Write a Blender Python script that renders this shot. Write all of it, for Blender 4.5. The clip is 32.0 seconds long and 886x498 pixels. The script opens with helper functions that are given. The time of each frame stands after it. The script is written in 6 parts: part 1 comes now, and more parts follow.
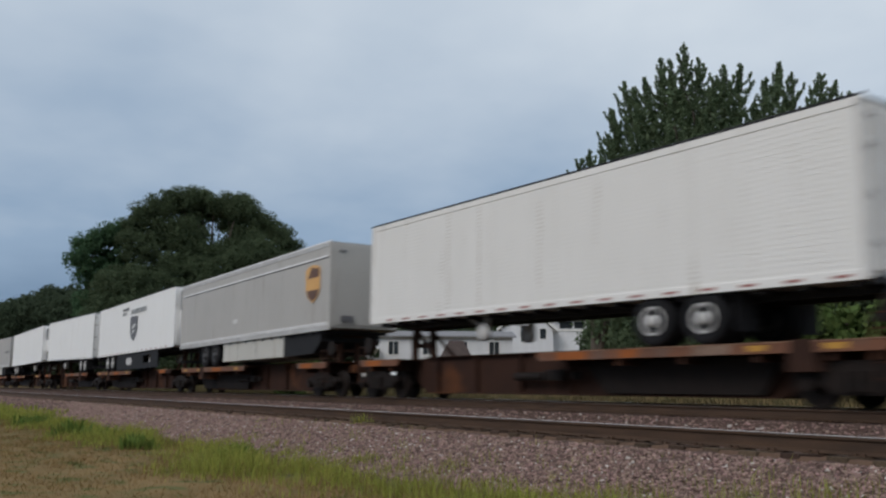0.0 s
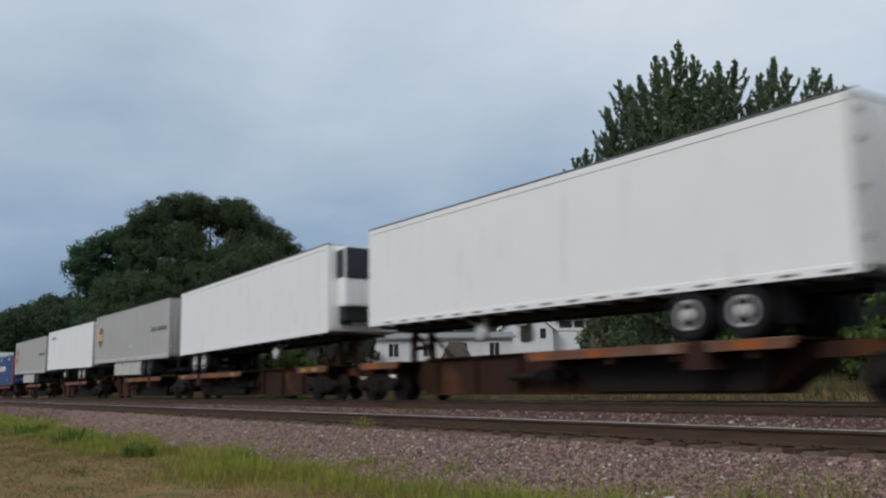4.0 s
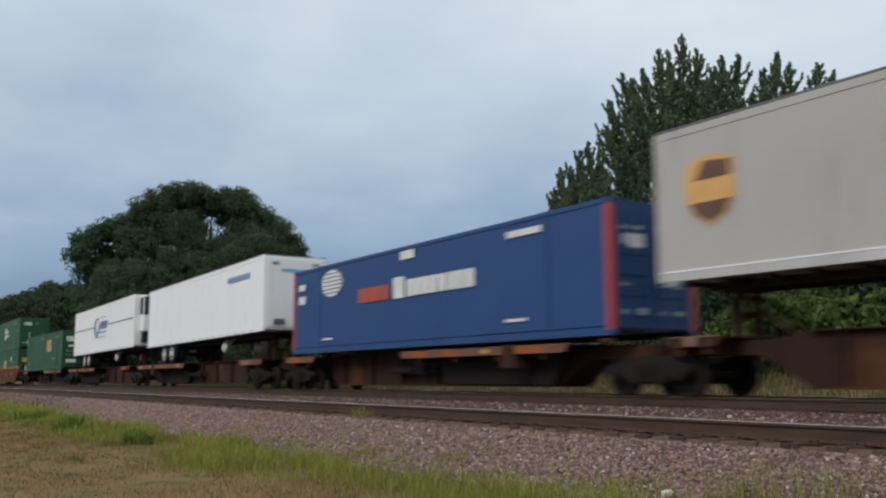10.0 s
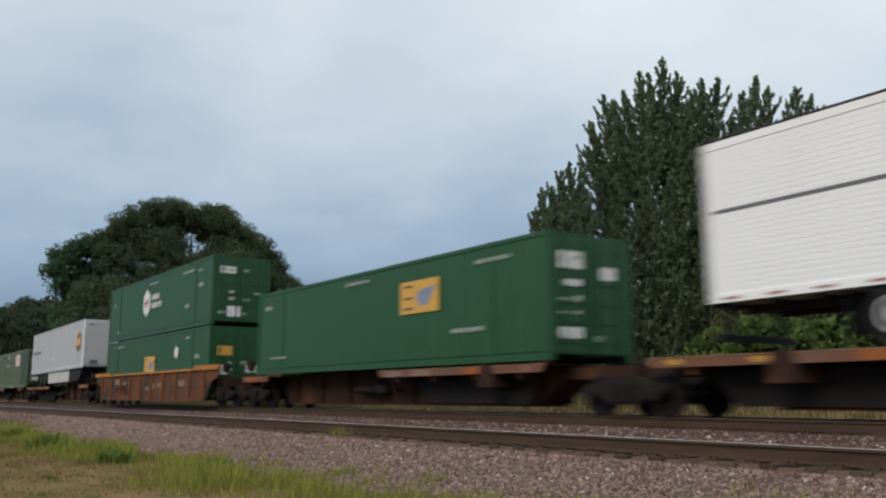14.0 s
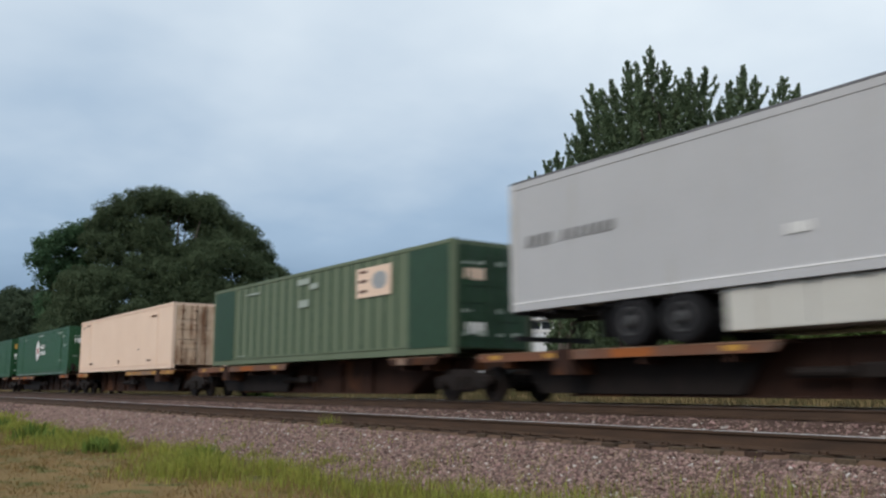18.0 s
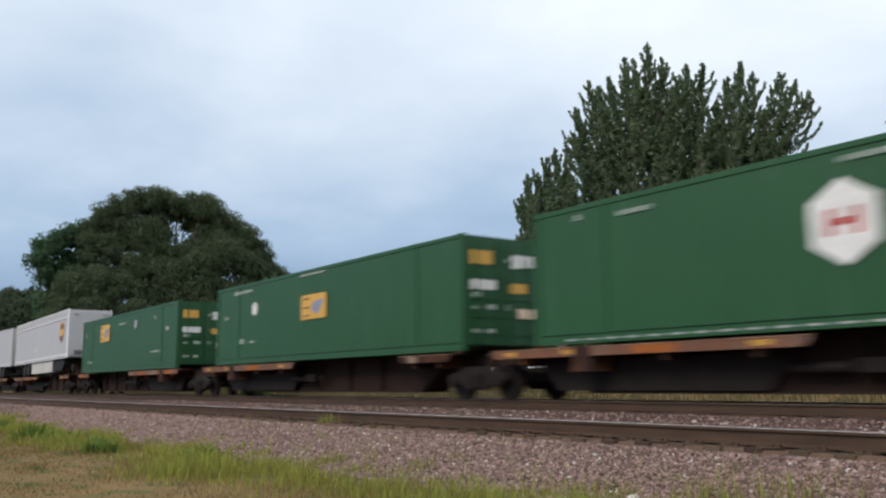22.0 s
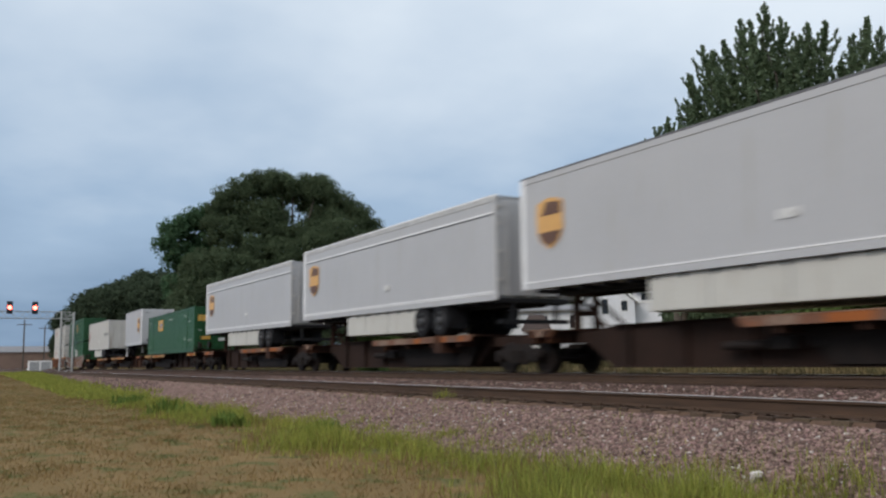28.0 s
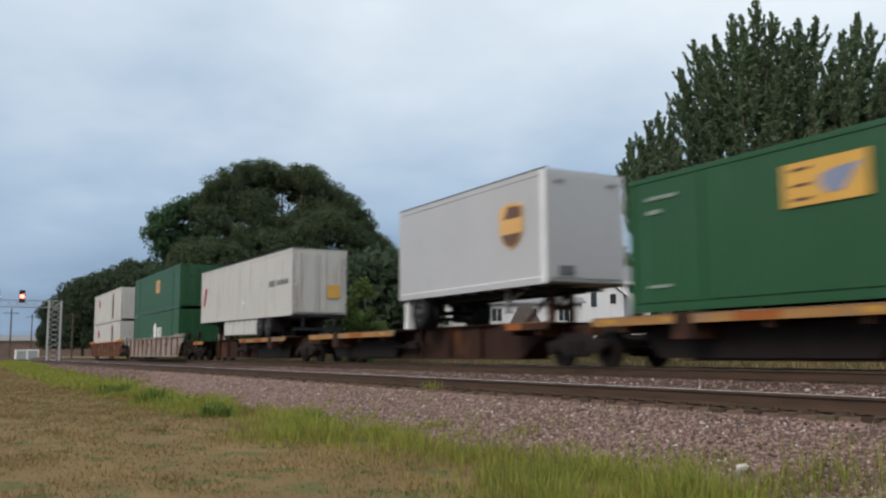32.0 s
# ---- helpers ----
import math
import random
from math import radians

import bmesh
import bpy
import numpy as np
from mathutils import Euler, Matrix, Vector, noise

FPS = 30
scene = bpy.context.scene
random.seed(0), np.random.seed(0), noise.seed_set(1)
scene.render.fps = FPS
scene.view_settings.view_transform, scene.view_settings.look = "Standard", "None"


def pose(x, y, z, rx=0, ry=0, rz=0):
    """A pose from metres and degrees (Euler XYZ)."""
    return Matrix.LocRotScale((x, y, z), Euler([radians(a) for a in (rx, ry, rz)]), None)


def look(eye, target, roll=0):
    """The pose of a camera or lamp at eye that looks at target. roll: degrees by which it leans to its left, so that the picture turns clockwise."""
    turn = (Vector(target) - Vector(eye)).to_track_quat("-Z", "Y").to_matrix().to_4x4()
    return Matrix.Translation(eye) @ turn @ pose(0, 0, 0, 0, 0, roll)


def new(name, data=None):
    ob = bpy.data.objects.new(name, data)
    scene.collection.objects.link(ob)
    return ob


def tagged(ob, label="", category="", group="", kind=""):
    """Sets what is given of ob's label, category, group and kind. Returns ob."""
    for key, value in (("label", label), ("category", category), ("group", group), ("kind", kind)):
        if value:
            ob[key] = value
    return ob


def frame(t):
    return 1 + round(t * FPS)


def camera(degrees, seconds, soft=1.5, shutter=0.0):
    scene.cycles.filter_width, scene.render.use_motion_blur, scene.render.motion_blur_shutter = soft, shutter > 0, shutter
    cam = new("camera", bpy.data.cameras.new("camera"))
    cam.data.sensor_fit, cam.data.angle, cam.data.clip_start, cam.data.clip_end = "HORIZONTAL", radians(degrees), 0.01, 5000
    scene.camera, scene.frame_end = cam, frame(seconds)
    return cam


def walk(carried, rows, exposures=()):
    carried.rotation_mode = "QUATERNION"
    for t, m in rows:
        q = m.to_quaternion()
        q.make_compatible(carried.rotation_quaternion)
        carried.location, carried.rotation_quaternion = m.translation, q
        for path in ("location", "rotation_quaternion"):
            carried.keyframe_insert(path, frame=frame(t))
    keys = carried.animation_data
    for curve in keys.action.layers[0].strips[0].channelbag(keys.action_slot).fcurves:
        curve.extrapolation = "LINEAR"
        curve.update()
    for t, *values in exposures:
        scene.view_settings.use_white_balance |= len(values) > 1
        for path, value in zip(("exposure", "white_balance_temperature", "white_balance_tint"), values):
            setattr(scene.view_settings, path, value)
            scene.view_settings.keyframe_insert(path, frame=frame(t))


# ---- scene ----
SECONDS = 32.0
cam = camera(53.0, SECONDS, soft=2.3, shutter=0.7)
EYE = (0.0, 0.0, 0.36)  # height over the railhead of the train's track
# seconds, yaw, pitch, roll of the hand-held camera
TURNS = [
    (0.0, 56.58, 8.77, -0.25), (0.5, 56.36, 8.66, 0.13), (1.0, 56.68, 8.57, 0.23), (1.5, 56.42, 8.68, 0.24),
    (2.0, 56.51, 8.65, 0.32), (2.5, 56.71, 8.68, 0.64), (3.0, 56.82, 8.85, 0.61), (3.5, 56.51, 8.68, 0.83),
    (4.0, 56.64, 8.87, 0.84), (4.5, 56.59, 8.82, 1.04), (6.5, 56.23, 8.75, 1.22), (7.0, 56.66, 8.59, 1.28),
    (7.5, 56.71, 8.77, 1.15), (8.0, 56.58, 8.60, 0.58), (8.5, 56.61, 8.59, 0.31), (9.0, 56.43, 8.40, 0.25),
    (9.5, 56.48, 8.41, 0.36), (10.0, 56.59, 8.32, 0.20), (10.5, 56.44, 8.77, 0.26), (11.0, 56.18, 8.63, 0.07),
    (11.5, 55.98, 8.70, -0.27), (12.0, 55.94, 8.98, -0.55), (12.5, 55.48, 9.29, -0.47), (13.0, 55.20, 9.61, -0.51),
    (13.5, 55.35, 9.66, -0.21), (15.5, 55.08, 9.17, 0.07), (16.0, 54.75, 9.29, -0.15), (16.5, 54.90, 9.06, 0.13),
    (17.0, 54.87, 9.15, 0.09), (17.5, 54.73, 8.94, 0.07), (18.0, 54.55, 8.83, 0.04), (18.5, 54.63, 8.66, -0.10),
    (19.0, 54.50, 8.98, 0.03), (19.5, 54.37, 8.85, 0.06), (20.0, 54.27, 8.73, 0.33), (20.5, 54.35, 8.75, 0.56),
    (21.0, 54.45, 8.36, 0.24), (21.5, 54.49, 8.52, 0.27), (22.0, 54.51, 8.71, 0.43), (22.5, 54.73, 8.61, 0.58),
    (23.0, 54.59, 8.30, 0.42), (23.5, 54.86, 8.26, 0.38), (24.0, 54.94, 8.22, 0.72), (24.5, 55.29, 8.41, 0.59),
    (25.0, 55.68, 8.25, 0.47), (25.5, 58.16, 7.63, 0.33), (26.0, 60.19, 7.33, 0.59), (26.5, 60.50, 7.44, 0.79),
    (28.5, 61.97, 7.15, 0.73), (29.0, 61.75, 7.21, 0.92), (29.5, 61.32, 7.54, 0.75), (30.0, 61.44, 7.43, 0.73),
    (30.5, 61.18, 7.59, 0.59), (31.0, 61.14, 7.05, 0.38), (31.5, 61.21, 6.80, 0.36), (32.0, 61.05, 6.67, 0.35),
]
# the camera meters anew as the loads pass: seconds, stops
EXPOSURES = [(0, -0.36, 6400, 12.8), (4.5, -0.32, 6400, 12.8), (7, -0.24, 6400, 12.8), (9, -0.26, 6400, 12.8), (10, -0.18, 6500, 12.3), (11, 0.0, 6850, 12.3), (12, -0.22, 6600, 10.8), (13, -0.36, 6670, 10.8), (13.5, -0.25, 6650, 11.3),
             (15.5, 0.15, 6750, 12.3), (17, 0.25, 6600, 12.8), (18, -0.02, 6500, 11.3), (19, -0.06, 6500, 12.3), (20, -0.04, 6600, 12.8), (20.6, -0.2, 6200, 12.3), (21, -0.27, 6150, 13.5), (22, 0.2, 6600, 14), (23, 0.22, 6600, 13.8), (25, 0.2, 6600, 13.5), (26, 0.04, 6500, 14), (29, 0.0, 6550, 12.3), (32, 0.1, 6700, 12.3)]
walk(cam, [(t, pose(*EYE, 90 + p, r, y)) for t, y, p, r in TURNS], EXPOSURES)

# ---- sky and light ----
world = bpy.data.worlds.new("overcast_sky")
scene.world = world
world.use_nodes = True


def wire_world():
    nt = world.node_tree
    n, l = nt.nodes, nt.links
    n.clear()
    out, bg = n.new("ShaderNodeOutputWorld"), n.new("ShaderNodeBackground")
    sky = n.new("ShaderNodeTexSky")
    sky.sky_type, sky.sun_disc = "NISHITA", False
    sky.sun_elevation, sky.sun_rotation = radians(SUN_UP), radians(SUN_TURN)
    sky.air_density, sky.dust_density = 1.0, 2.0
    tc, sep = n.new("ShaderNodeTexCoord"), n.new("ShaderNodeSeparateXYZ")
    l.new(tc.outputs["Generated"], sep.inputs[0])
    # cloud sheet: project the direction on a plane overhead, so that banks flatten towards the horizon
    add = n.new("ShaderNodeMath")
    add.operation, add.inputs[1].default_value = "ADD", 0.22
    mx = n.new("ShaderNodeMath")
    mx.operation, mx.inputs[1].default_value = "MAXIMUM", 0.0
    l.new(sep.outputs[2], mx.inputs[0])
    l.new(mx.outputs[0], add.inputs[0])
    div = n.new("ShaderNodeVectorMath")
    div.operation = "DIVIDE"
    comb = n.new("ShaderNodeCombineXYZ")
    for k in range(3):
        l.new(add.outputs[0], comb.inputs[k])
    l.new(tc.outputs["Generated"], div.inputs[0])
    l.new(comb.outputs[0], div.inputs[1])
    big, small = n.new("ShaderNodeTexNoise"), n.new("ShaderNodeTexNoise")
    big.inputs["Scale"].default_value, big.inputs["Detail"].default_value, big.inputs["Roughness"].default_value = 0.9, 5.0, 0.5
    small.inputs["Scale"].default_value, small.inputs["Detail"].default_value, small.inputs["Roughness"].default_value = 3.2, 6.0, 0.5
    for tex in (big, small):
        l.new(div.outputs[0], tex.inputs["Vector"])
    mixn = n.new("ShaderNodeMix")
    mixn.inputs[0].default_value = 0.16
    l.new(big.outputs[0], mixn.inputs[2])
    l.new(small.outputs[0], mixn.inputs[3])
    flat = n.new("ShaderNodeMapRange")
    flat.inputs[3].default_value, flat.inputs[4].default_value = 0.22, 0.78
    l.new(mixn.outputs[0], flat.inputs[0])
    # the cloud thins towards the zenith
    lift = n.new("ShaderNodeMath")
    lift.operation, lift.inputs[1].default_value = "MULTIPLY_ADD", 0.95
    l.new(mx.outputs[0], lift.inputs[0])
    # thicker cloud over the far end of the line
    side = n.new("ShaderNodeMapRange")
    side.inputs[1].default_value, side.inputs[2].default_value = -1.0, -0.5
    side.inputs[3].default_value, side.inputs[4].default_value = -0.055, 0.03
    l.new(sep.outputs[0], side.inputs[0])
    both = n.new("ShaderNodeMath")
    l.new(flat.outputs[0], both.inputs[0])
    l.new(side.outputs[0], both.inputs[1])
    l.new(both.outputs[0], lift.inputs[2])
    ramp = n.new("ShaderNodeValToRGB")
    e = ramp.color_ramp.elements
    e[0].position, e[0].color = 0.44, (0.193, 0.304, 0.455, 1)
    e[1].position, e[1].color = 0.93, (0.875, 0.97, 1.025, 1)
    mid = ramp.color_ramp.elements.new(0.66)
    mid.color = (0.370, 0.512, 0.675, 1)
    l.new(lift.outputs[0], ramp.inputs[0])
    scale = n.new("ShaderNodeMix")
    scale.data_type, scale.blend_type = "RGBA", "MIX"
    scale.inputs[0].default_value = 0.94
    dim = n.new("ShaderNodeMix")
    dim.data_type, dim.blend_type = "RGBA", "MULTIPLY"
    dim.inputs[0].default_value = 1.0
    dim.inputs[7].default_value = (0.1, 0.1, 0.1, 1)
    l.new(sky.outputs[0], dim.inputs[6])
    l.new(dim.outputs[2], scale.inputs[6])
    l.new(ramp.outputs[0], scale.inputs[7])
    l.new(scale.outputs[2], bg.inputs[0])
    bg.inputs[1].default_value = SKY
    l.new(bg.outputs[0], out.inputs[0])


SUN_UP, SUN_TURN, SKY = 38.0, 163.0, 1.0
wire_world()
sun = new("sun", bpy.data.lights.new("sun", "SUN"))
sun.data.energy, sun.data.angle, sun.data.color = 1.85, radians(25), (1.0, 0.95, 0.89)
sun.matrix_world = look((18.4, -60, 49), (0, 0, 0))
scene.view_settings.exposure = 0.0

# ---- materials ----
def shade(name, base, dark=None, rough=0.6, metal=0.0, scale=3.0, fine=40.0, amount=0.5, bump=0.15, streak=False, dirt=None, dirt_at=0.62, each=0.0, island=0.0, stretch=None, thin=0.0, gloss=0.5, patch=1.7, soft_edge=0.16):
    """Two scales of variation over a base colour; dirt in patches or downward streaks; each / island: change from piece to piece."""
    m = bpy.data.materials.new(name)
    m.use_nodes = True
    nt = m.node_tree
    n, l = nt.nodes, nt.links
    b = n["Principled BSDF"]
    b.inputs["Roughness"].default_value, b.inputs["Metallic"].default_value = rough, metal
    b.inputs["Specular IOR Level"].default_value = gloss
    tc = n.new("ShaderNodeTexCoord")
    vec = tc.outputs["Object"]
    if stretch:
        mp = n.new("ShaderNodeMapping")
        mp.inputs["Scale"].default_value = stretch
        l.new(vec, mp.inputs[0])
        vec = mp.outputs[0]
    t1, t2 = n.new("ShaderNodeTexNoise"), n.new("ShaderNodeTexNoise")
    t1.inputs["Scale"].default_value, t1.inputs["Detail"].default_value = scale, 5
    t2.inputs["Scale"].default_value, t2.inputs["Detail"].default_value = fine, 3
    for t in (t1, t2):
        l.new(vec, t.inputs["Vector"])
    dark = dark or tuple(c * 0.72 for c in base)
    ramp = n.new("ShaderNodeValToRGB")
    e = ramp.color_ramp.elements
    e[0].position, e[0].color = 0.5 - amount * 0.3, (*dark, 1)
    e[1].position, e[1].color = 0.5 + amount * 0.3, (*base, 1)
    mixf = n.new("ShaderNodeMix")
    mixf.inputs[0].default_value = 0.35
    l.new(t1.outputs[0], mixf.inputs[2])
    l.new(t2.outputs[0], mixf.inputs[3])
    l.new(mixf.outputs[0], ramp.inputs[0])
    col = ramp.outputs[0]
    if dirt:
        mp = n.new("ShaderNodeMapping")
        mp.inputs["Scale"].default_value = (2.4, 2.4, 0.28) if streak else (1.0, 1.0, 1.0)
        l.new(tc.outputs["Object"], mp.inputs[0])
        td = n.new("ShaderNodeTexNoise")
        td.inputs["Scale"].default_value, td.inputs["Detail"].default_value = patch, 6
        l.new(mp.outputs[0], td.inputs["Vector"])
        rd = n.new("ShaderNodeValToRGB")
        rd.color_ramp.elements[0].position, rd.color_ramp.elements[1].position = dirt_at, dirt_at + soft_edge
        l.new(td.outputs[0], rd.inputs[0])
        mx = n.new("ShaderNodeMix")
        mx.data_type = "RGBA"
        mx.inputs[7].default_value = (*dirt, 1)
        l.new(rd.outputs[0], mx.inputs[0])
        l.new(col, mx.inputs[6])
        col = mx.outputs[2]
    for strength, source in ((each, "object"), (island, "island")):
        if strength:
            src = n.new("ShaderNodeObjectInfo").outputs["Random"] if source == "object" else n.new("ShaderNodeNewGeometry").outputs["Random Per Island"]
            hs = n.new("ShaderNodeHueSaturation")
            mr = n.new("ShaderNodeMapRange")
            mr.inputs[3].default_value, mr.inputs[4].default_value = 1 - strength, 1 + strength
            l.new(src, mr.inputs[0])
            l.new(mr.outputs[0], hs.inputs["Value"])
            mh = n.new("ShaderNodeMath")
            mh.operation, mh.inputs[1].default_value = "FRACT", 0
            mm = n.new("ShaderNodeMath")
            mm.operation, mm.inputs[1].default_value = "MULTIPLY", 7.31
            l.new(src, mm.inputs[0])
            l.new(mm.outputs[0], mh.inputs[0])
            ms = n.new("ShaderNodeMapRange")
            ms.inputs[3].default_value, ms.inputs[4].default_value = 0.5 - strength * 0.05, 0.5 + strength * 0.05
            l.new(mh.outputs[0], ms.inputs[0])
            l.new(ms.outputs[0], hs.inputs["Hue"])
            l.new(col, hs.inputs["Color"])
            col = hs.outputs[0]
    l.new(col, b.inputs["Base Color"])
    if bump:
        bp = n.new("ShaderNodeBump")
        bp.inputs["Strength"].default_value, bp.inputs["Distance"].default_value = bump, 0.02
        l.new(mixf.outputs[0], bp.inputs["Height"])
        l.new(bp.outputs[0], b.inputs["Normal"])
    if thin:
        tr, ad = n.new("ShaderNodeBsdfTranslucent"), n.new("ShaderNodeMixShader")
        l.new(col, tr.inputs[0])
        ad.inputs[0].default_value = thin
        l.new(b.outputs[0], ad.inputs[1])
        l.new(tr.outputs[0], ad.inputs[2])
        l.new(ad.outputs[0], n["Material Output"].inputs[0])
    return m


def glow(name, colour, strength):
    m = bpy.data.materials.new(name)
    m.use_nodes = True
    b = m.node_tree.nodes["Principled BSDF"]
    b.inputs["Base Color"].default_value = (*colour, 1)
    b.inputs["Emission Color"].default_value, b.inputs["Emission Strength"].default_value = (*colour, 1), strength
    return m


M_WHITE = shade("white_trailer_paint", (0.82, 0.82, 0.81), (0.745, 0.745, 0.735), 0.45, scale=0.6, fine=14, amount=1.0, bump=0.02, streak=True, dirt=(0.66, 0.64, 0.60), dirt_at=0.60)
M_WHITE_DIRTY = shade("road_worn_white_paint", (0.76, 0.75, 0.73), (0.64, 0.63, 0.60), 0.5, scale=0.7, fine=18, amount=1.0, bump=0.03, streak=True, dirt=(0.42, 0.38, 0.33), dirt_at=0.60)
M_GREY = shade("grey_brown_trailer_paint", (0.43, 0.416, 0.393), (0.345, 0.332, 0.313), 0.45, scale=0.5, fine=16, amount=1.0, bump=0.02, streak=True, dirt=(0.30, 0.27, 0.24), dirt_at=0.58)
M_SILVER = shade("silver_grey_trailer_paint", (0.435, 0.435, 0.445), (0.365, 0.365, 0.375), 0.4, scale=0.5, fine=16, amount=1.0, bump=0.02, streak=True, dirt=(0.36, 0.35, 0.335), dirt_at=0.58)
M_BLUE = shade("blue_container_paint", (0.023, 0.066, 0.185), (0.016, 0.05, 0.15), 0.45, scale=0.8, fine=22, amount=1.0, bump=0.03, streak=True, dirt=(0.042, 0.082, 0.18), dirt_at=0.63, gloss=0.35)
M_RED = shade("red_paint", (0.42, 0.06, 0.05), None, 0.5, bump=0.02)
M_GREEN = shade("green_container_paint", (0.0125, 0.074, 0.023), (0.0085, 0.056, 0.017), 0.42, scale=0.7, fine=20, amount=1.0, bump=0.03, streak=True, dirt=(0.030, 0.088, 0.042), dirt_at=0.58, gloss=0.42)
M_GREEN_OLD = shade("faded_grey_green_paint", (0.118, 0.150, 0.090), (0.092, 0.120, 0.070), 0.6, scale=0.8, fine=20, amount=1.0, bump=0.04, streak=True, dirt=(0.15, 0.16, 0.11), dirt_at=0.63)
M_GREEN_RIB = shade("darker_green_rib_paint", (0.014, 0.050, 0.022), None, 0.55, bump=0.03)
M_BEIGE = shade("beige_container_paint", (0.76, 0.58, 0.455), (0.67, 0.495, 0.38), 0.55, scale=0.7, fine=18, amount=1.0, bump=0.03, streak=True, dirt=(0.52, 0.36, 0.24), dirt_at=0.66)
M_RUSTY_DOOR = shade("rust_streaked_beige_paint", (0.66, 0.5, 0.37), (0.42, 0.28, 0.18), 0.6, scale=1.6, fine=24, bump=0.05, streak=True, dirt=(0.17, 0.07, 0.03), dirt_at=0.50)
M_ROOF = shade("roof_sheet", (0.42, 0.42, 0.42), (0.20, 0.20, 0.20), 0.5, scale=0.8, fine=18, bump=0.03)
M_ALU = shade("aluminium_rail", (0.60, 0.585, 0.56), (0.43, 0.41, 0.39), 0.42, metal=0.35, scale=1.5, fine=30, bump=0.03)
M_DARKTRIM = shade("dark_trim", (0.022, 0.022, 0.025), None, 0.6, bump=0.05, gloss=0.25)
M_REEFER = shade("blue_black_grille", (0.018, 0.02, 0.032), None, 0.4, bump=0.05)
M_TEXT = shade("mid_grey_lettering", (0.22, 0.22, 0.22), None, 0.5, bump=0)
M_ORANGERED = shade("orange_red_lettering", (0.50, 0.10, 0.06), None, 0.5, bump=0)
M_GOLD = shade("gold_emblem_paint", (0.64, 0.36, 0.115), (0.56, 0.31, 0.1), 0.45, bump=0)
M_BROWN = shade("brown_emblem_paint", (0.13, 0.062, 0.036), None, 0.45, bump=0)
M_YELLOW = shade("yellow_emblem_paint", (0.6, 0.335, 0.062), (0.52, 0.29, 0.055), 0.5, bump=0)
M_MARK = shade("white_marking_paint", (0.74, 0.74, 0.72), None, 0.5, bump=0, each=0.0)
M_INK = shade("dark_grey_lettering", (0.13, 0.13, 0.14), None, 0.5, bump=0)
M_NAVY = shade("navy_lettering", (0.12, 0.15, 0.32), None, 0.5, bump=0)
M_LBLUE = shade("light_blue_lettering", (0.22, 0.36, 0.58), None, 0.5, bump=0)
M_CYAN = shade("cyan_lettering", (0.2, 0.45, 0.62), None, 0.5, bump=0)
M_REDTAPE = shade("red_reflective_tape", (0.36, 0.16, 0.14), None, 0.4, bump=0)
M_ORANGE = shade("rusty_orange_deck_paint", (0.20, 0.074, 0.031), (0.075, 0.034, 0.021), 0.7, scale=1.1, fine=22, amount=0.9, bump=0.12, dirt=(0.115, 0.070, 0.050), dirt_at=0.50)
M_YELLOWDECK = shade("worn_yellow_deck_paint", (0.4, 0.205, 0.045), (0.2, 0.09, 0.035), 0.65, scale=1.0, fine=22, amount=0.9, bump=0.1, dirt=(0.18, 0.13, 0.105), dirt_at=0.52)
M_RUST = shade("brown_rust_steel", (0.052, 0.024, 0.015), (0.020, 0.011, 0.009), 0.8, scale=1.4, fine=26, amount=0.9, bump=0.18, dirt=(0.105, 0.040, 0.016), dirt_at=0.56, gloss=0.15, patch=0.7)
M_PATCH = shade("faded_stencil_patch", (0.25, 0.165, 0.12), (0.13, 0.08, 0.055), 0.7, scale=2.5, fine=14, amount=0.6, bump=0.05)
M_OFFWHITE = shade("stained_off_white_paint", (0.50, 0.485, 0.455), (0.41, 0.395, 0.365), 0.5, scale=0.7, fine=18, amount=1.0, bump=0.03, streak=True, dirt=(0.30, 0.26, 0.22), dirt_at=0.56)
M_BLUEGREY = shade("blue_grey_emblem_paint", (0.22, 0.25, 0.36), None, 0.5, bump=0)
# dark girder steel, deepened further by the deck's shade put into the colour
M_SPINE = shade("dark_shaded_steel", (0.036, 0.019, 0.014), (0.015, 0.01, 0.008), 0.8, scale=1.4, fine=26, amount=0.9, bump=0.15, gloss=0.15)
M_FINES = shade("brown_track_dust", (0.125, 0.078, 0.052), (0.074, 0.046, 0.034), 0.95, scale=9, fine=50, amount=0.7, bump=0.5, gloss=0.1)
M_BRIGHT = shade("bright_moulding", (0.80, 0.80, 0.80), (0.68, 0.68, 0.68), 0.4, scale=2, bump=0.02)
# sky light on the sill tops, put into a pale colour
M_EDGE = shade("skylit_pale_edge", (0.34, 0.20, 0.125), (0.17, 0.09, 0.055), 0.6, scale=1.2, fine=20, bump=0.05)
M_WELL = shade("faded_rust_well_side", (0.165, 0.062, 0.026), (0.075, 0.034, 0.021), 0.75, scale=1.3, fine=18, amount=0.6, bump=0.12, dirt=(0.040, 0.030, 0.028), dirt_at=0.46, patch=0.9, gloss=0.2)
M_WELLGREY = shade("weathered_grey_well_side", (0.30, 0.27, 0.25), (0.17, 0.14, 0.12), 0.75, scale=1.3, fine=18, amount=0.7, bump=0.1, dirt=(0.10, 0.06, 0.045), dirt_at=0.54, gloss=0.2)
M_WELL_POST = shade("orange_rust_post_paint", (0.235, 0.080, 0.027), (0.125, 0.047, 0.021), 0.7, scale=1.5, fine=18, amount=0.8, bump=0.1, gloss=0.2)
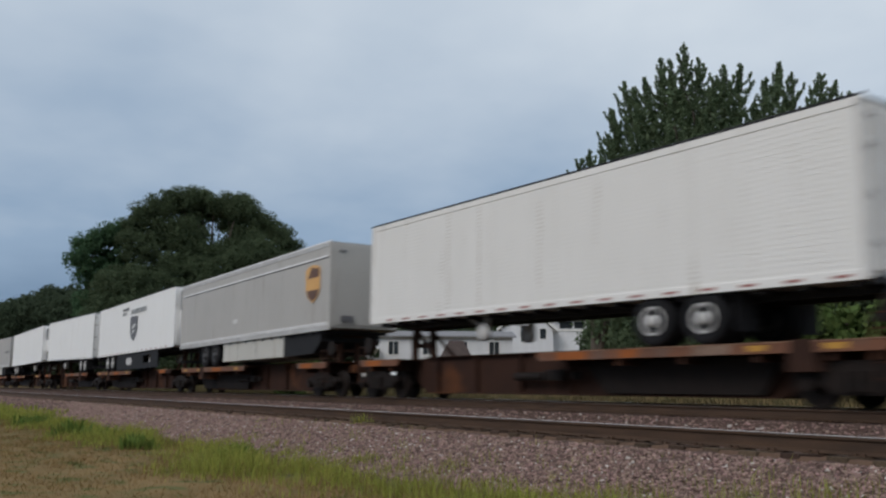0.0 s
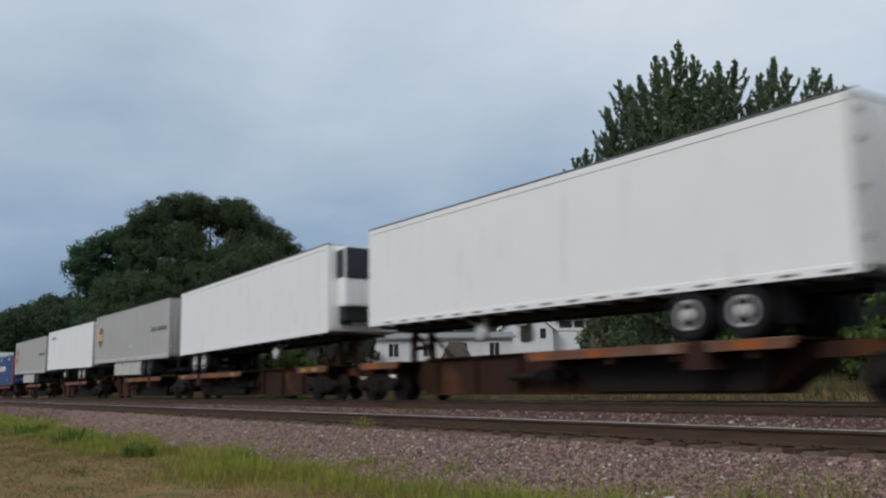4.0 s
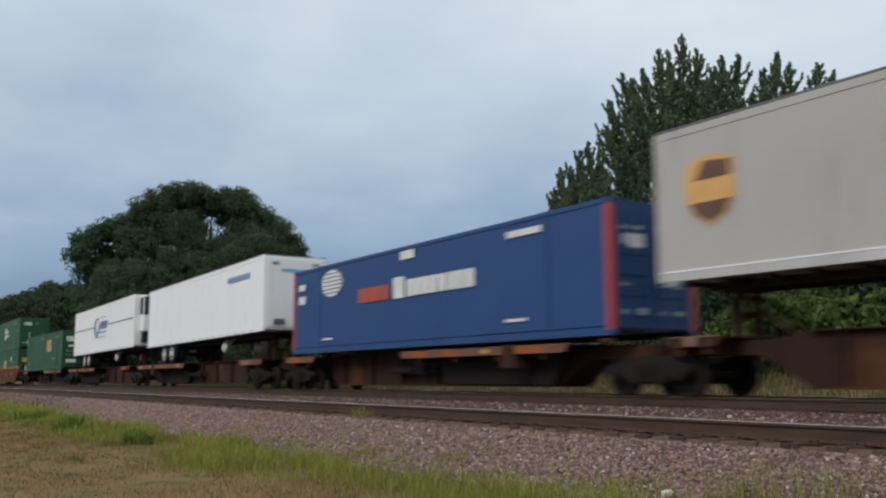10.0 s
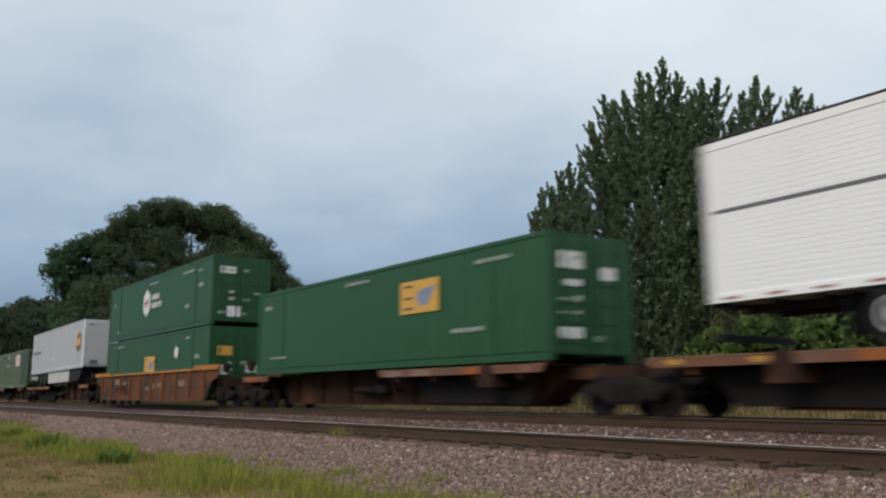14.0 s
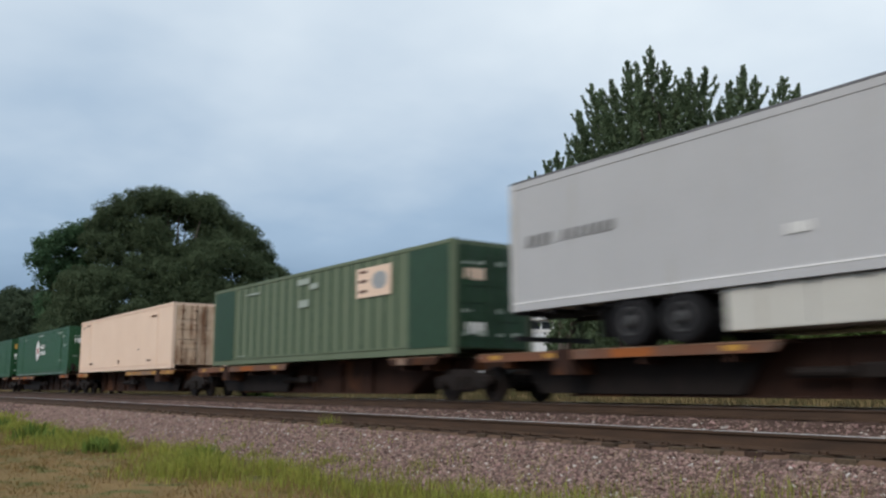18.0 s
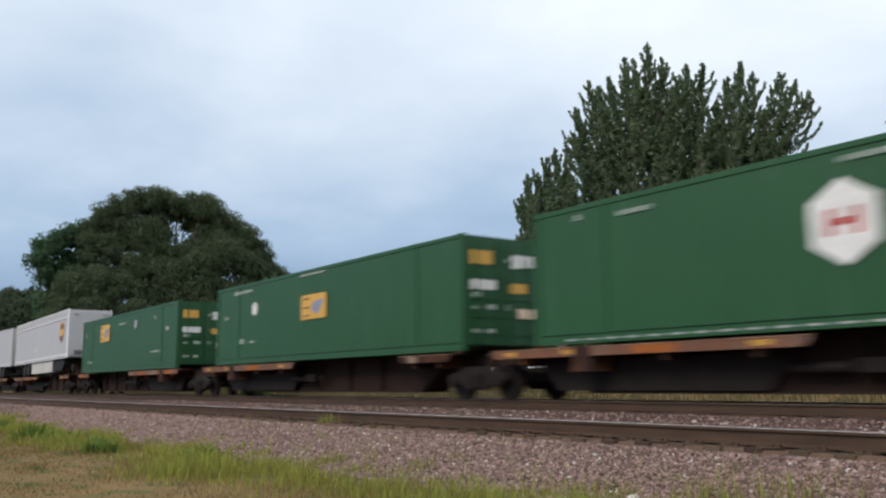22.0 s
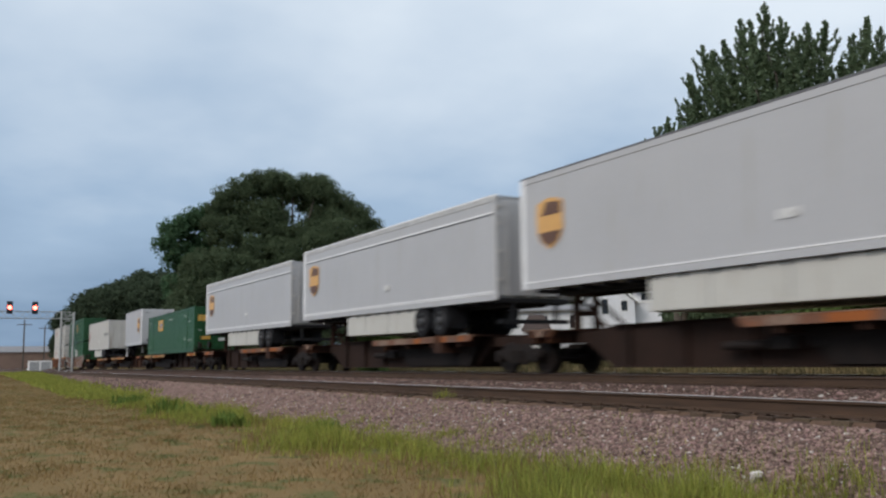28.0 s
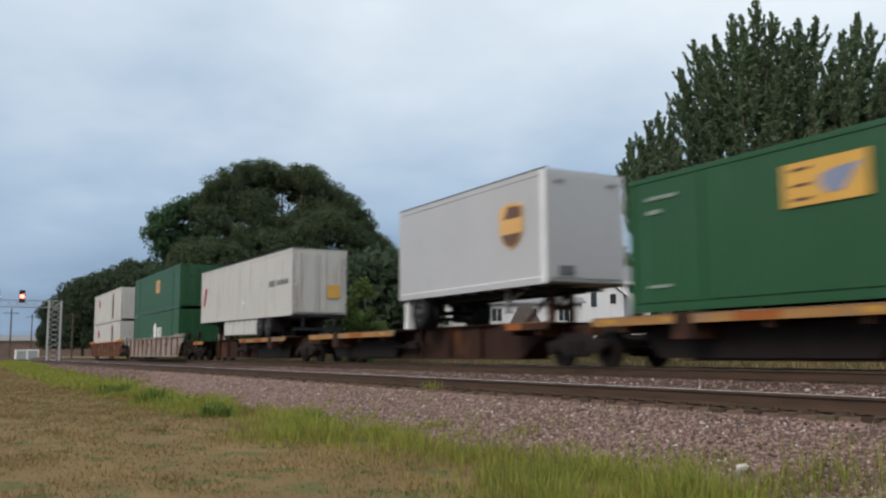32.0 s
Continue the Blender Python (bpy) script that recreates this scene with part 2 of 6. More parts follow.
M_SILL = shade("bright_orange_sill_paint", (0.47, 0.20, 0.042), (0.26, 0.105, 0.032), 0.65, scale=1.2, fine=16, amount=0.8, bump=0.08, dirt=(0.16, 0.11, 0.08), dirt_at=0.62, gloss=0.25)
M_STENCIL = shade("dull_stencil_white", (0.36, 0.40, 0.36), (0.24, 0.29, 0.25), 0.55, scale=9, fine=40, bump=0)
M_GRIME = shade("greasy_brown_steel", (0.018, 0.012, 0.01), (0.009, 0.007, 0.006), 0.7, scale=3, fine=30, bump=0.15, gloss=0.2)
M_TYRE = shade("tyre_rubber", (0.013, 0.013, 0.015), None, 0.8, scale=8, fine=60, bump=0.1, gloss=0.2)
M_RIM = shade("white_wheel_rim", (0.56, 0.56, 0.55), (0.40, 0.39, 0.38), 0.5, scale=6, fine=40, bump=0.04)
M_RIM_DARK = shade("dirty_wheel_rim", (0.034, 0.034, 0.036), None, 0.6, scale=6, bump=0.05)
M_CHASSIS = shade("black_chassis_steel", (0.02, 0.02, 0.022), None, 0.65, bump=0.1, gloss=0.2)
M_RAIL = shade("brown_rail_side", (0.078, 0.046, 0.029), (0.042, 0.027, 0.019), 0.7, scale=4, fine=60, bump=0.1, stretch=(0.3, 3, 3), gloss=0.2)
M_RAILTOP = shade("worn_railhead_steel", (0.72, 0.72, 0.74), (0.55, 0.55, 0.56), 0.32, metal=0.85, scale=6, fine=60, bump=0.02, stretch=(0.2, 3, 3))
M_TIE = shade("weathered_timber", (0.095, 0.064, 0.045), (0.048, 0.033, 0.025), 0.9, scale=5, fine=40, bump=0.3, each=0.35, stretch=(4, 0.6, 4), gloss=0.15)
M_BALLAST = shade("pink_grey_ballast_bed", (0.11, 0.07, 0.058), (0.048, 0.031, 0.027), 0.95, scale=14, fine=42, amount=0.7, bump=0.8, gloss=0.15)
M_STONE = shade("pink_grey_ballast_stone", (0.262, 0.180, 0.156), (0.146, 0.099, 0.086), 0.9, scale=10, fine=60, bump=0.2, island=0.5, gloss=0.15)
M_PALE = shade("pale_limestone", (0.56, 0.52, 0.48), (0.28, 0.25, 0.23), 0.85, scale=12, bump=0.3)
M_SOIL = shade("dry_mown_turf", (0.222, 0.145, 0.065), (0.118, 0.083, 0.034), 0.95, scale=0.9, fine=22, amount=0.8, bump=0.5, dirt=(0.098, 0.096, 0.033), dirt_at=0.51, gloss=0.15, patch=2.3, soft_edge=0.12)
M_GRASS = shade("green_grass_blades", (0.325, 0.335, 0.070), (0.180, 0.205, 0.044), 0.7, scale=0.5, fine=5, amount=1.0, bump=0, island=0.35, thin=0.45, gloss=0.15)
M_STRAW = shade("dry_mown_blades", (0.275, 0.180, 0.080), (0.145, 0.103, 0.042), 0.8, scale=0.5, fine=5, amount=1.0, bump=0, dirt=(0.112, 0.112, 0.038), dirt_at=0.51, island=0.2, thin=0.4, gloss=0.15, patch=2.3, soft_edge=0.12)
M_FARGRASS = shade("dull_far_grass", (0.190, 0.150, 0.082), (0.120, 0.100, 0.050), 0.85, scale=0.5, fine=5, amount=1.0, bump=0, dirt=(0.100, 0.105, 0.050), dirt_at=0.5, island=0.2, thin=0.35, gloss=0.1)
M_WEED = shade("dark_weed_leaves", (0.15, 0.205, 0.045), (0.095, 0.14, 0.03), 0.7, scale=2, fine=9, amount=1.0, bump=0, island=0.3, thin=0.35, gloss=0.15)
M_TAPE = shade("yellow_reflective_strip", (0.50, 0.27, 0.035), (0.34, 0.17, 0.03), 0.5, scale=3, fine=20, bump=0.02)
M_BELLY = shade("warm_off_white_box_paint", (0.52, 0.51, 0.47), (0.42, 0.41, 0.375), 0.5, scale=0.8, fine=16, amount=1.0, bump=0.02, streak=True, dirt=(0.32, 0.28, 0.23), dirt_at=0.60)
M_FLAME = shade("scraped_orange_sill_paint", (0.33, 0.105, 0.025), (0.19, 0.058, 0.02), 0.7, scale=2.2, fine=20, amount=0.8, bump=0.08, gloss=0.2)
M_BARK = shade("grey_brown_bark", (0.12, 0.10, 0.08), (0.05, 0.042, 0.035), 0.95, scale=4, fine=30, bump=0.6)
M_LEAF_FAR = shade("dark_far_leaves", (0.062, 0.086, 0.052), (0.042, 0.060, 0.038), 0.9, scale=0.3, fine=3, amount=1.0, bump=0, island=0.12, thin=0.4, gloss=0.1)
M_LEAF_DEEP = shade("deep_green_leaves", (0.104, 0.140, 0.078), (0.066, 0.092, 0.052), 0.9, scale=0.35, fine=3, amount=1.0, bump=0, island=0.16, thin=0.45, gloss=0.1)
M_LEAF_GREY = shade("grey_green_leaves", (0.165, 0.225, 0.128), (0.108, 0.152, 0.090), 0.9, scale=0.4, fine=3, amount=1.0, bump=0, island=0.14, thin=0.45, gloss=0.1)
M_LEAF_OLIVE = shade("olive_green_leaves", (0.150, 0.158, 0.078), (0.095, 0.105, 0.055), 0.9, scale=0.4, fine=3, amount=1.0, bump=0, island=0.2, thin=0.45, gloss=0.1)
M_LEAF_BLUE = shade("cool_green_leaves", (0.085, 0.150, 0.078), (0.055, 0.105, 0.056), 0.9, scale=0.4, fine=3, amount=1.0, bump=0, island=0.2, thin=0.45, gloss=0.1)
M_LEAF_LIGHT = shade("light_green_leaves", (0.110, 0.160, 0.050), (0.075, 0.115, 0.036), 0.9, scale=0.6, fine=4, amount=1.0, bump=0, island=0.22, thin=0.4, gloss=0.1)
M_SIDING = shade("white_house_siding", (0.62, 0.63, 0.65), (0.53, 0.54, 0.56), 0.6, scale=2, fine=20, bump=0.05)
M_SHINGLE = shade("grey_shingle_roof", (0.22, 0.22, 0.23), (0.14, 0.14, 0.15), 0.9, scale=6, fine=40, bump=0.3)
M_BROWNROOF = shade("dark_brown_shingles", (0.075, 0.055, 0.05), (0.05, 0.037, 0.034), 0.9, scale=5, fine=30, bump=0.3)
M_PANE = shade("dark_window_pane", (0.03, 0.035, 0.04), None, 0.1, bump=0)
M_BRICK = shade("brown_shed_wall", (0.20, 0.135, 0.105), (0.15, 0.10, 0.08), 0.9, scale=0.4, fine=6, bump=0.1)
M_GALV = shade("galvanised_steel", (0.42, 0.43, 0.43), (0.32, 0.33, 0.33), 0.5, metal=0.4, scale=3, bump=0.05)
M_LAMP = glow("lit_red_signal", (1.0, 0.13, 0.09), 9.0)

# ---- building helpers ----
def box(bm, x0, x1, y0, y1, z0, z1, bevel=0.0):
    vs = [bm.verts.new((x, y, z)) for x in (x0, x1) for y in (y0, y1) for z in (z0, z1)]
    fs = [bm.faces.new([vs[i] for i in q]) for q in ((0, 1, 3, 2), (4, 6, 7, 5), (0, 4, 5, 1), (2, 3, 7, 6), (0, 2, 6, 4), (1, 5, 7, 3))]
    if bevel:
        es = {e for f in fs for e in f.edges}
        bmesh.ops.bevel(bm, geom=list(es), offset=bevel, segments=2, affect="EDGES", profile=0.6)
    return bm


def prism(bm, pts, y0, y1):
    """A side-view outline (x, z) carried from y0 to y1."""
    a = [bm.verts.new((x, y0, z)) for x, z in pts]
    b = [bm.verts.new((x, y1, z)) for x, z in pts]
    bm.faces.new(a), bm.faces.new(b[::-1])
    for i in range(len(pts)):
        j = (i + 1) % len(pts)
        bm.faces.new((a[j], a[i], b[i], b[j]))
    bmesh.ops.recalc_face_normals(bm, faces=bm.faces[:])
    return bm


def extrude_x(bm, pts, x0, x1):
    """A cross-section (y, z) carried from x0 to x1."""
    a = [bm.verts.new((x0, y, z)) for y, z in pts]
    b = [bm.verts.new((x1, y, z)) for y, z in pts]
    bm.faces.new(a), bm.faces.new(b[::-1])
    for i in range(len(pts)):
        j = (i + 1) % len(pts)
        bm.faces.new((a[j], a[i], b[i], b[j]))
    bmesh.ops.recalc_face_normals(bm, faces=bm.faces[:])
    return bm


def rod(bm, p, q, r0, r1=None, seg=8, caps=True):
    p, q = Vector(p), Vector(q)
    r1 = r0 if r1 is None else r1
    m = (q - p).to_track_quat("Z", "Y").to_matrix()
    a = [bm.verts.new(p + m @ Vector((r0 * math.cos(2 * math.pi * i / seg), r0 * math.sin(2 * math.pi * i / seg), 0))) for i in range(seg)]
    b = [bm.verts.new(q + m @ Vector((r1 * math.cos(2 * math.pi * i / seg), r1 * math.sin(2 * math.pi * i / seg), 0))) for i in range(seg)]
    for i in range(seg):
        j = (i + 1) % seg
        bm.faces.new((a[i], a[j], b[j], b[i]))
    if caps:
        bm.faces.new(a[::-1]), bm.faces.new(b)
    return bm


def lathe(bm, prof, x, y, z, seg=20):
    """A profile of (radius, y offset) turned round an axle along y at (x, z)."""
    rings = [[bm.verts.new((x + r * math.cos(2 * math.pi * i / seg), y + o, z + r * math.sin(2 * math.pi * i / seg))) for i in range(seg)] for r, o in prof]
    for a, b in zip(rings, rings[1:]):
        for i in range(seg):
            j = (i + 1) % seg
            bm.faces.new((a[i], b[i], b[j], a[j]))
    bm.faces.new(rings[0]), bm.faces.new(rings[-1][::-1])
    bmesh.ops.recalc_face_normals(bm, faces=bm.faces[:])
    return bm


def mesh_of(name, bm, material, smooth=False):
    me = bpy.data.meshes.new(name)
    bm.to_mesh(me)
    bm.free()
    me.materials.append(material)
    if smooth:
        me.polygons.foreach_set("use_smooth", [True] * len(me.polygons))
    return me


def put(name, me, parent=None, at=None, label=""):
    ob = new(name, me)
    ob.parent = parent
    if at is not None:
        ob.matrix_basis = at if isinstance(at, Matrix) else Matrix.Translation(at)
    return tagged(ob, label)


def part(name, bm, material, parent, label="", at=None, smooth=False):
    return put(name, mesh_of(name, bm, material, smooth), parent, at, label)


def B():
    return bmesh.new()


def boxes(rows, bevel=0.0):
    bm = B()
    for r in rows:
        box(bm, *r, bevel)
    return bm


def raw_mesh(name, verts, faces, material, smooth=False):
    """A mesh from arrays: verts (n, 3), faces (m, 3) or (m, 4)."""
    me = bpy.data.meshes.new(name)
    nv, nf, k = len(verts), len(faces), faces.shape[1]
    me.vertices.add(nv)
    me.vertices.foreach_set("co", np.asarray(verts, np.float32).ravel())
    me.loops.add(nf * k)
    me.loops.foreach_set("vertex_index", np.asarray(faces, np.int32).ravel())
    me.polygons.add(nf)
    me.polygons.foreach_set("loop_start", np.arange(0, nf * k, k, dtype=np.int32))
    me.update(calc_edges=True)
    if smooth:
        me.polygons.foreach_set("use_smooth", [True] * nf)
    me.materials.append(material)
    return me


def step(a, b, x):
    t = np.clip((x - a) / (b - a), 0, 1)
    return t * t * (3 - 2 * t)

# ---- the setting: ground, ballast, two tracks ----
YT = 14.5        # centre line of the train's track; its railhead is z = 0
YN = 9.58        # centre line of the near track, canted towards the train
NEAR_RAILS = ((8.83, -0.145), (10.33, -0.245))
TIE_STEP = 0.522


def ground_z(x, y):
    x, y = np.asarray(x, float), np.asarray(y, float)
    z = -1.0 + 0.42 * step(-45.0, -120.0, x) + 0.0 * y
    z = z + 0.04 * np.sin(x * 0.31 + 1.0) * np.sin(y * 0.53)
    far = step(16.0, 19.0, y)
    z = z * (1 - far) + far * (-0.50 + 0.03 * np.sin(x * 0.2) + 0.62 * step(18.5, 23.5, y) + 0.14 * step(24.0, 60.0, y))
    low = step(6.2, 7.4, y) * (1 - step(15.5, 18.0, y))
    return z - 0.35 * low * (1 - 0.8 * step(-60.0, -120.0, x))


def build_ground():
    xs = np.concatenate([[-3000, -1500, -800, -450, -300, -220], np.arange(-180, -60, 3.0), np.arange(-60, 14, 1.0), [16, 25, 45, 90, 200, 600, 1500, 3000]])
    ys = np.concatenate([[-3000, -1200, -500, -200, -90, -40, -18, -9, -5], np.arange(-3, 20, 0.5), [21, 24, 30, 40, 60, 90, 150, 300, 700, 1500, 3000]])
    gx, gy = np.meshgrid(xs, ys, indexing="ij")
    v = np.stack([gx, gy, ground_z(gx, gy)], -1).reshape(-1, 3)
    nx, ny = len(xs), len(ys)
    i, j = np.meshgrid(np.arange(nx - 1), np.arange(ny - 1), indexing="ij")
    a = (i * ny + j).ravel()
    f = np.stack([a, a + ny, a + ny + 1, a + 1], -1)
    tagged(new("ground", raw_mesh("ground", v, f, M_SOIL, True)), "dry mown turf beside the railway line", "ground", kind="structure")


PROFILE = ((6.30, -1.16), (6.75, -0.985), (7.03, -0.885), (7.6, -0.655), (8.20, -0.400), (8.30, -0.375), (8.83, -0.375), (10.33, -0.465), (11.1, -0.50), (12.0, -0.47), (12.7, -0.36), (13.1, -0.235), (13.4, -0.205), (15.6, -0.205), (15.95, -0.235), (17.4, -0.75))


def bed_z(x, y):
    py, pz = zip(*PROFILE)
    z = np.interp(y, py, pz)
    toe = (1 - step(6.9, 8.1, y))
    return z + 0.30 * toe * step(-45.0, -120.0, np.asarray(x, float))


def build_ballast():
    xs = np.concatenate([[-900, -500, -300, -220, -170], np.arange(-140, -40, 2.0), np.arange(-40, 6, 0.25), [8, 15, 40, 120, 500]])
    ys = np.concatenate([np.arange(6.3, 13.6, 0.12), np.arange(13.7, 17.5, 0.35)])
    gx, gy = np.meshgrid(xs, ys, indexing="ij")
    rng = np.random.default_rng(4)
    gz = bed_z(gx, gy) + rng.normal(0, 0.012, gx.shape)
    v = np.stack([gx, gy, gz], -1).reshape(-1, 3)
    nx, ny = len(xs), len(ys)
    i, j = np.meshgrid(np.arange(nx - 1), np.arange(ny - 1), indexing="ij")
    a = (i * ny + j).ravel()
    f = np.stack([a, a + ny, a + ny + 1, a + 1], -1)
    tagged(new("ballast_bed", raw_mesh("ballast_bed", v, f, M_BALLAST)), "pinkish grey crushed stone bed under two tracks", "ballast", kind="structure")


def rail_section(top):
    return [(-0.076, top - 0.190), (0.076, top - 0.190), (0.076, top - 0.178), (0.012, top - 0.158), (0.010, top - 0.045), (0.037, top - 0.036), (0.037, top - 0.004), (-0.037, top - 0.004), (-0.037, top - 0.036), (-0.010, top - 0.045), (-0.012, top - 0.158), (-0.076, top - 0.178)]


def build_track(name, label, rails, x0, x1, tie_len, tie_y, cant):
    root = tagged(new(name), label, "railway track", kind="structure")
    for y, top in rails:
        bm = extrude_x(B(), rail_section(top), -800, 300)
        r = part("rail", bm, M_RAIL, root, at=(0, y, 0))
        part("railhead", extrude_x(B(), [(-0.034, top - 0.003), (0.034, top - 0.003), (0.030, top), (-0.030, top)], -800, 300), M_RAILTOP, r, "worn bright running surface")
    top = sum(z for _, z in rails) / 2 - 0.203
    me = mesh_of("tie", box(B(), -0.115, 0.115, -tie_len / 2, tie_len / 2, -0.18, 0, 0.012), M_TIE)
    plate = mesh_of("tie_plate", boxes([(-0.095, 0.095, -0.17, 0.17, 0.0, 0.012), (-0.06, -0.03, -0.13, -0.09, 0.012, 0.035), (0.03, 0.06, 0.09, 0.13, 0.012, 0.035), (0.03, 0.06, -0.13, -0.09, 0.012, 0.035)]), M_RAIL)
    rng = random.Random(len(name))
    n = int((x1 - x0) / TIE_STEP)
    for i in range(n):
        x = x1 - i * TIE_STEP + rng.uniform(-0.03, 0.03)
        t = put("tie", me, root, pose(x, tie_y + rng.uniform(-0.05, 0.05), top - 0.004 + rng.uniform(-0.012, 0.0), cant, 0, rng.uniform(-1.2, 1.2)))
        if i < 90:
            y, z = rails[0]
            put("tie_plate", plate, t, (0, y - tie_y, 0.003))
    return root


def stones(count, x0, x1, y0, y1, size, seed, power):
    """Crushed stones that lie on the bed, denser towards x1."""
    rng = np.random.default_rng(seed)
    u = rng.random(count) ** power
    x = x1 + (x0 - x1) * u
    y = y0 + (y1 - y0) * rng.random(count)
    z = bed_z(x, y)
    r = size * (0.55 + 0.9 * rng.random(count) ** 2)
    tips = 1.35 * np.array([(1, 0, 0), (-1, 0, 0), (0, 1, 0), (0, -1, 0), (0, 0, 1), (0, 0, -1)], float)
    tri = np.array([(0, 2, 4), (2, 1, 4), (1, 3, 4), (3, 0, 4), (2, 0, 5), (1, 2, 5), (3, 1, 5), (0, 3, 5)])
    v = tips[None] * (0.65 + 0.6 * rng.random((count, 6, 1))) + rng.normal(0, 0.28, (count, 6, 3))
    q = rng.normal(size=(count, 4))
    q /= np.linalg.norm(q, axis=1, keepdims=True)
    w, a, b, c = q.T
    rot = np.stack([1 - 2 * (b * b + c * c), 2 * (a * b - c * w), 2 * (a * c + b * w), 2 * (a * b + c * w), 1 - 2 * (a * a + c * c), 2 * (b * c - a * w), 2 * (a * c - b * w), 2 * (b * c + a * w), 1 - 2 * (a * a + b * b)], -1).reshape(-1, 3, 3)
    v = np.einsum("nij,nkj->nki", rot, v) * (r * 0.5)[:, None, None]
    v[..., 2] *= 0.75
    v += np.stack([x, y, z + r * 0.13], -1)[:, None]
    f = (tri[None] + (np.arange(count) * 6)[:, None, None]).reshape(-1, 3)
    return v.reshape(-1, 3), f


def build_stones():
    sets = [stones(86000, -42, -3, 6.75, 8.22, 0.037, 1, 1.3), stones(20000, -42, -4, 10.6, 13.2, 0.045, 2, 1.25), stones(6000, -80, -30, 6.8, 8.22, 0.065, 3, 1.3), stones(9000, -3, 14, 6.75, 8.22, 0.05, 5, 1.0), stones(4000, -4, 14, 10.6, 13.2, 0.06, 6, 1.0)]
    off, vs, fs = 0, [], []
    for v, f in sets:
        vs.append(v), fs.append(f + off)
        off += len(v)
    tagged(new("ballast_stones", raw_mesh("ballast_stones", np.concatenate(vs), np.concatenate(fs), M_STONE)), "loose pinkish grey crushed stones", "ballast", kind="stuff")
    v, f = stones(2300, -34, -4, 6.8, 8.2, 0.036, 9, 1.2)
    v2, f2 = stones(420, -30, -4, 10.8, 13.1, 0.05, 10, 1.1)
    v, f = np.concatenate([v, v2]), np.concatenate([f, f2 + len(v)])
    tagged(new("pale_stones", raw_mesh("pale_stones", v, f, M_PALE)), "scattered pale stones among the ballast", "ballast", kind="stuff")
    for x, y, s in ((-6.54, 7.05, 0.19), (-8.9, 11.7, 0.10), (-7.35, 11.5, 0.11), (-10.9, 11.55, 0.12)):
        bm = B()
        bmesh.ops.create_icosphere(bm, subdivisions=2, radius=s / 2)
        for vert in bm.verts:
            vert.co *= 0.8 + 0.5 * noise.noise(vert.co * 9 + Vector((x, y, 0)))
            vert.co.z *= 0.8
        tagged(part("pale_rock", bm, M_PALE, None, at=(x, y, float(bed_z(x, y)) + s * 0.3)), "pale limestone rock lying on the ballast", "rock")


def blades(count, x0, x1, y0, y1, tall, seed, power, width=0.006, lean=0.35, keep=None, fade=None, plain=False):
    rng = np.random.default_rng(seed)
    x = x1 + (x0 - x1) * rng.random(count) ** power
    y = y0 + (y1 - y0) * rng.random(count)
    if keep is not None:
        m = keep(x, y, rng)
        x, y = x[m], y[m]
    n = len(x)
    z = np.maximum(ground_z(x, y), np.where((y > 6.3), bed_z(x, y), -9)) - 0.02
    h = tall * (0.45 + 0.8 * rng.random(n))
    if fade is not None:
        h *= fade(x, y)
    # clumps: height follows a slow pattern
    h *= 0.65 + 0.55 * (0.5 + 0.5 * np.sin(x * 1.7 + 2 * np.sin(y * 1.3)) * np.cos(y * 2.1 + x * 0.4))
    ang = rng.random(n) * 2 * np.pi
    d = np.stack([np.cos(ang), np.sin(ang), np.zeros(n)], -1)
    s = np.stack([-np.sin(ang), np.cos(ang), np.zeros(n)], -1)
    w = width * (0.6 + 0.8 * rng.random(n)) * (1 + np.abs(x) / 25)
    ln = lean * h * rng.random(n)
    base = np.stack([x, y, z], -1)
    up = np.array([0, 0, 1.0])
    p0, p1 = base - s * w[:, None], base + s * w[:, None]
    if plain:
        tip = base + up * h[:, None] + d * ln[:, None]
        return np.stack([p0, p1, tip], 1).reshape(-1, 3), np.arange(n * 3).reshape(-1, 3)
    midp = base + up * (h * 0.6)[:, None] + d * (ln * 0.35)[:, None]
    p2, p3 = midp - s * (w * 0.8)[:, None], midp + s * (w * 0.8)[:, None]
    tip = base + up * h[:, None] + d * ln[:, None]
    v = np.stack([p0, p1, p3, p2, tip], 1).reshape(-1, 3)
    k = (np.arange(n) * 5)[:, None]
    f = np.concatenate([np.concatenate([k, k + 1, k + 2], 1), np.concatenate([k, k + 2, k + 3], 1), np.concatenate([k + 3, k + 2, k + 4], 1)])
    return v, f


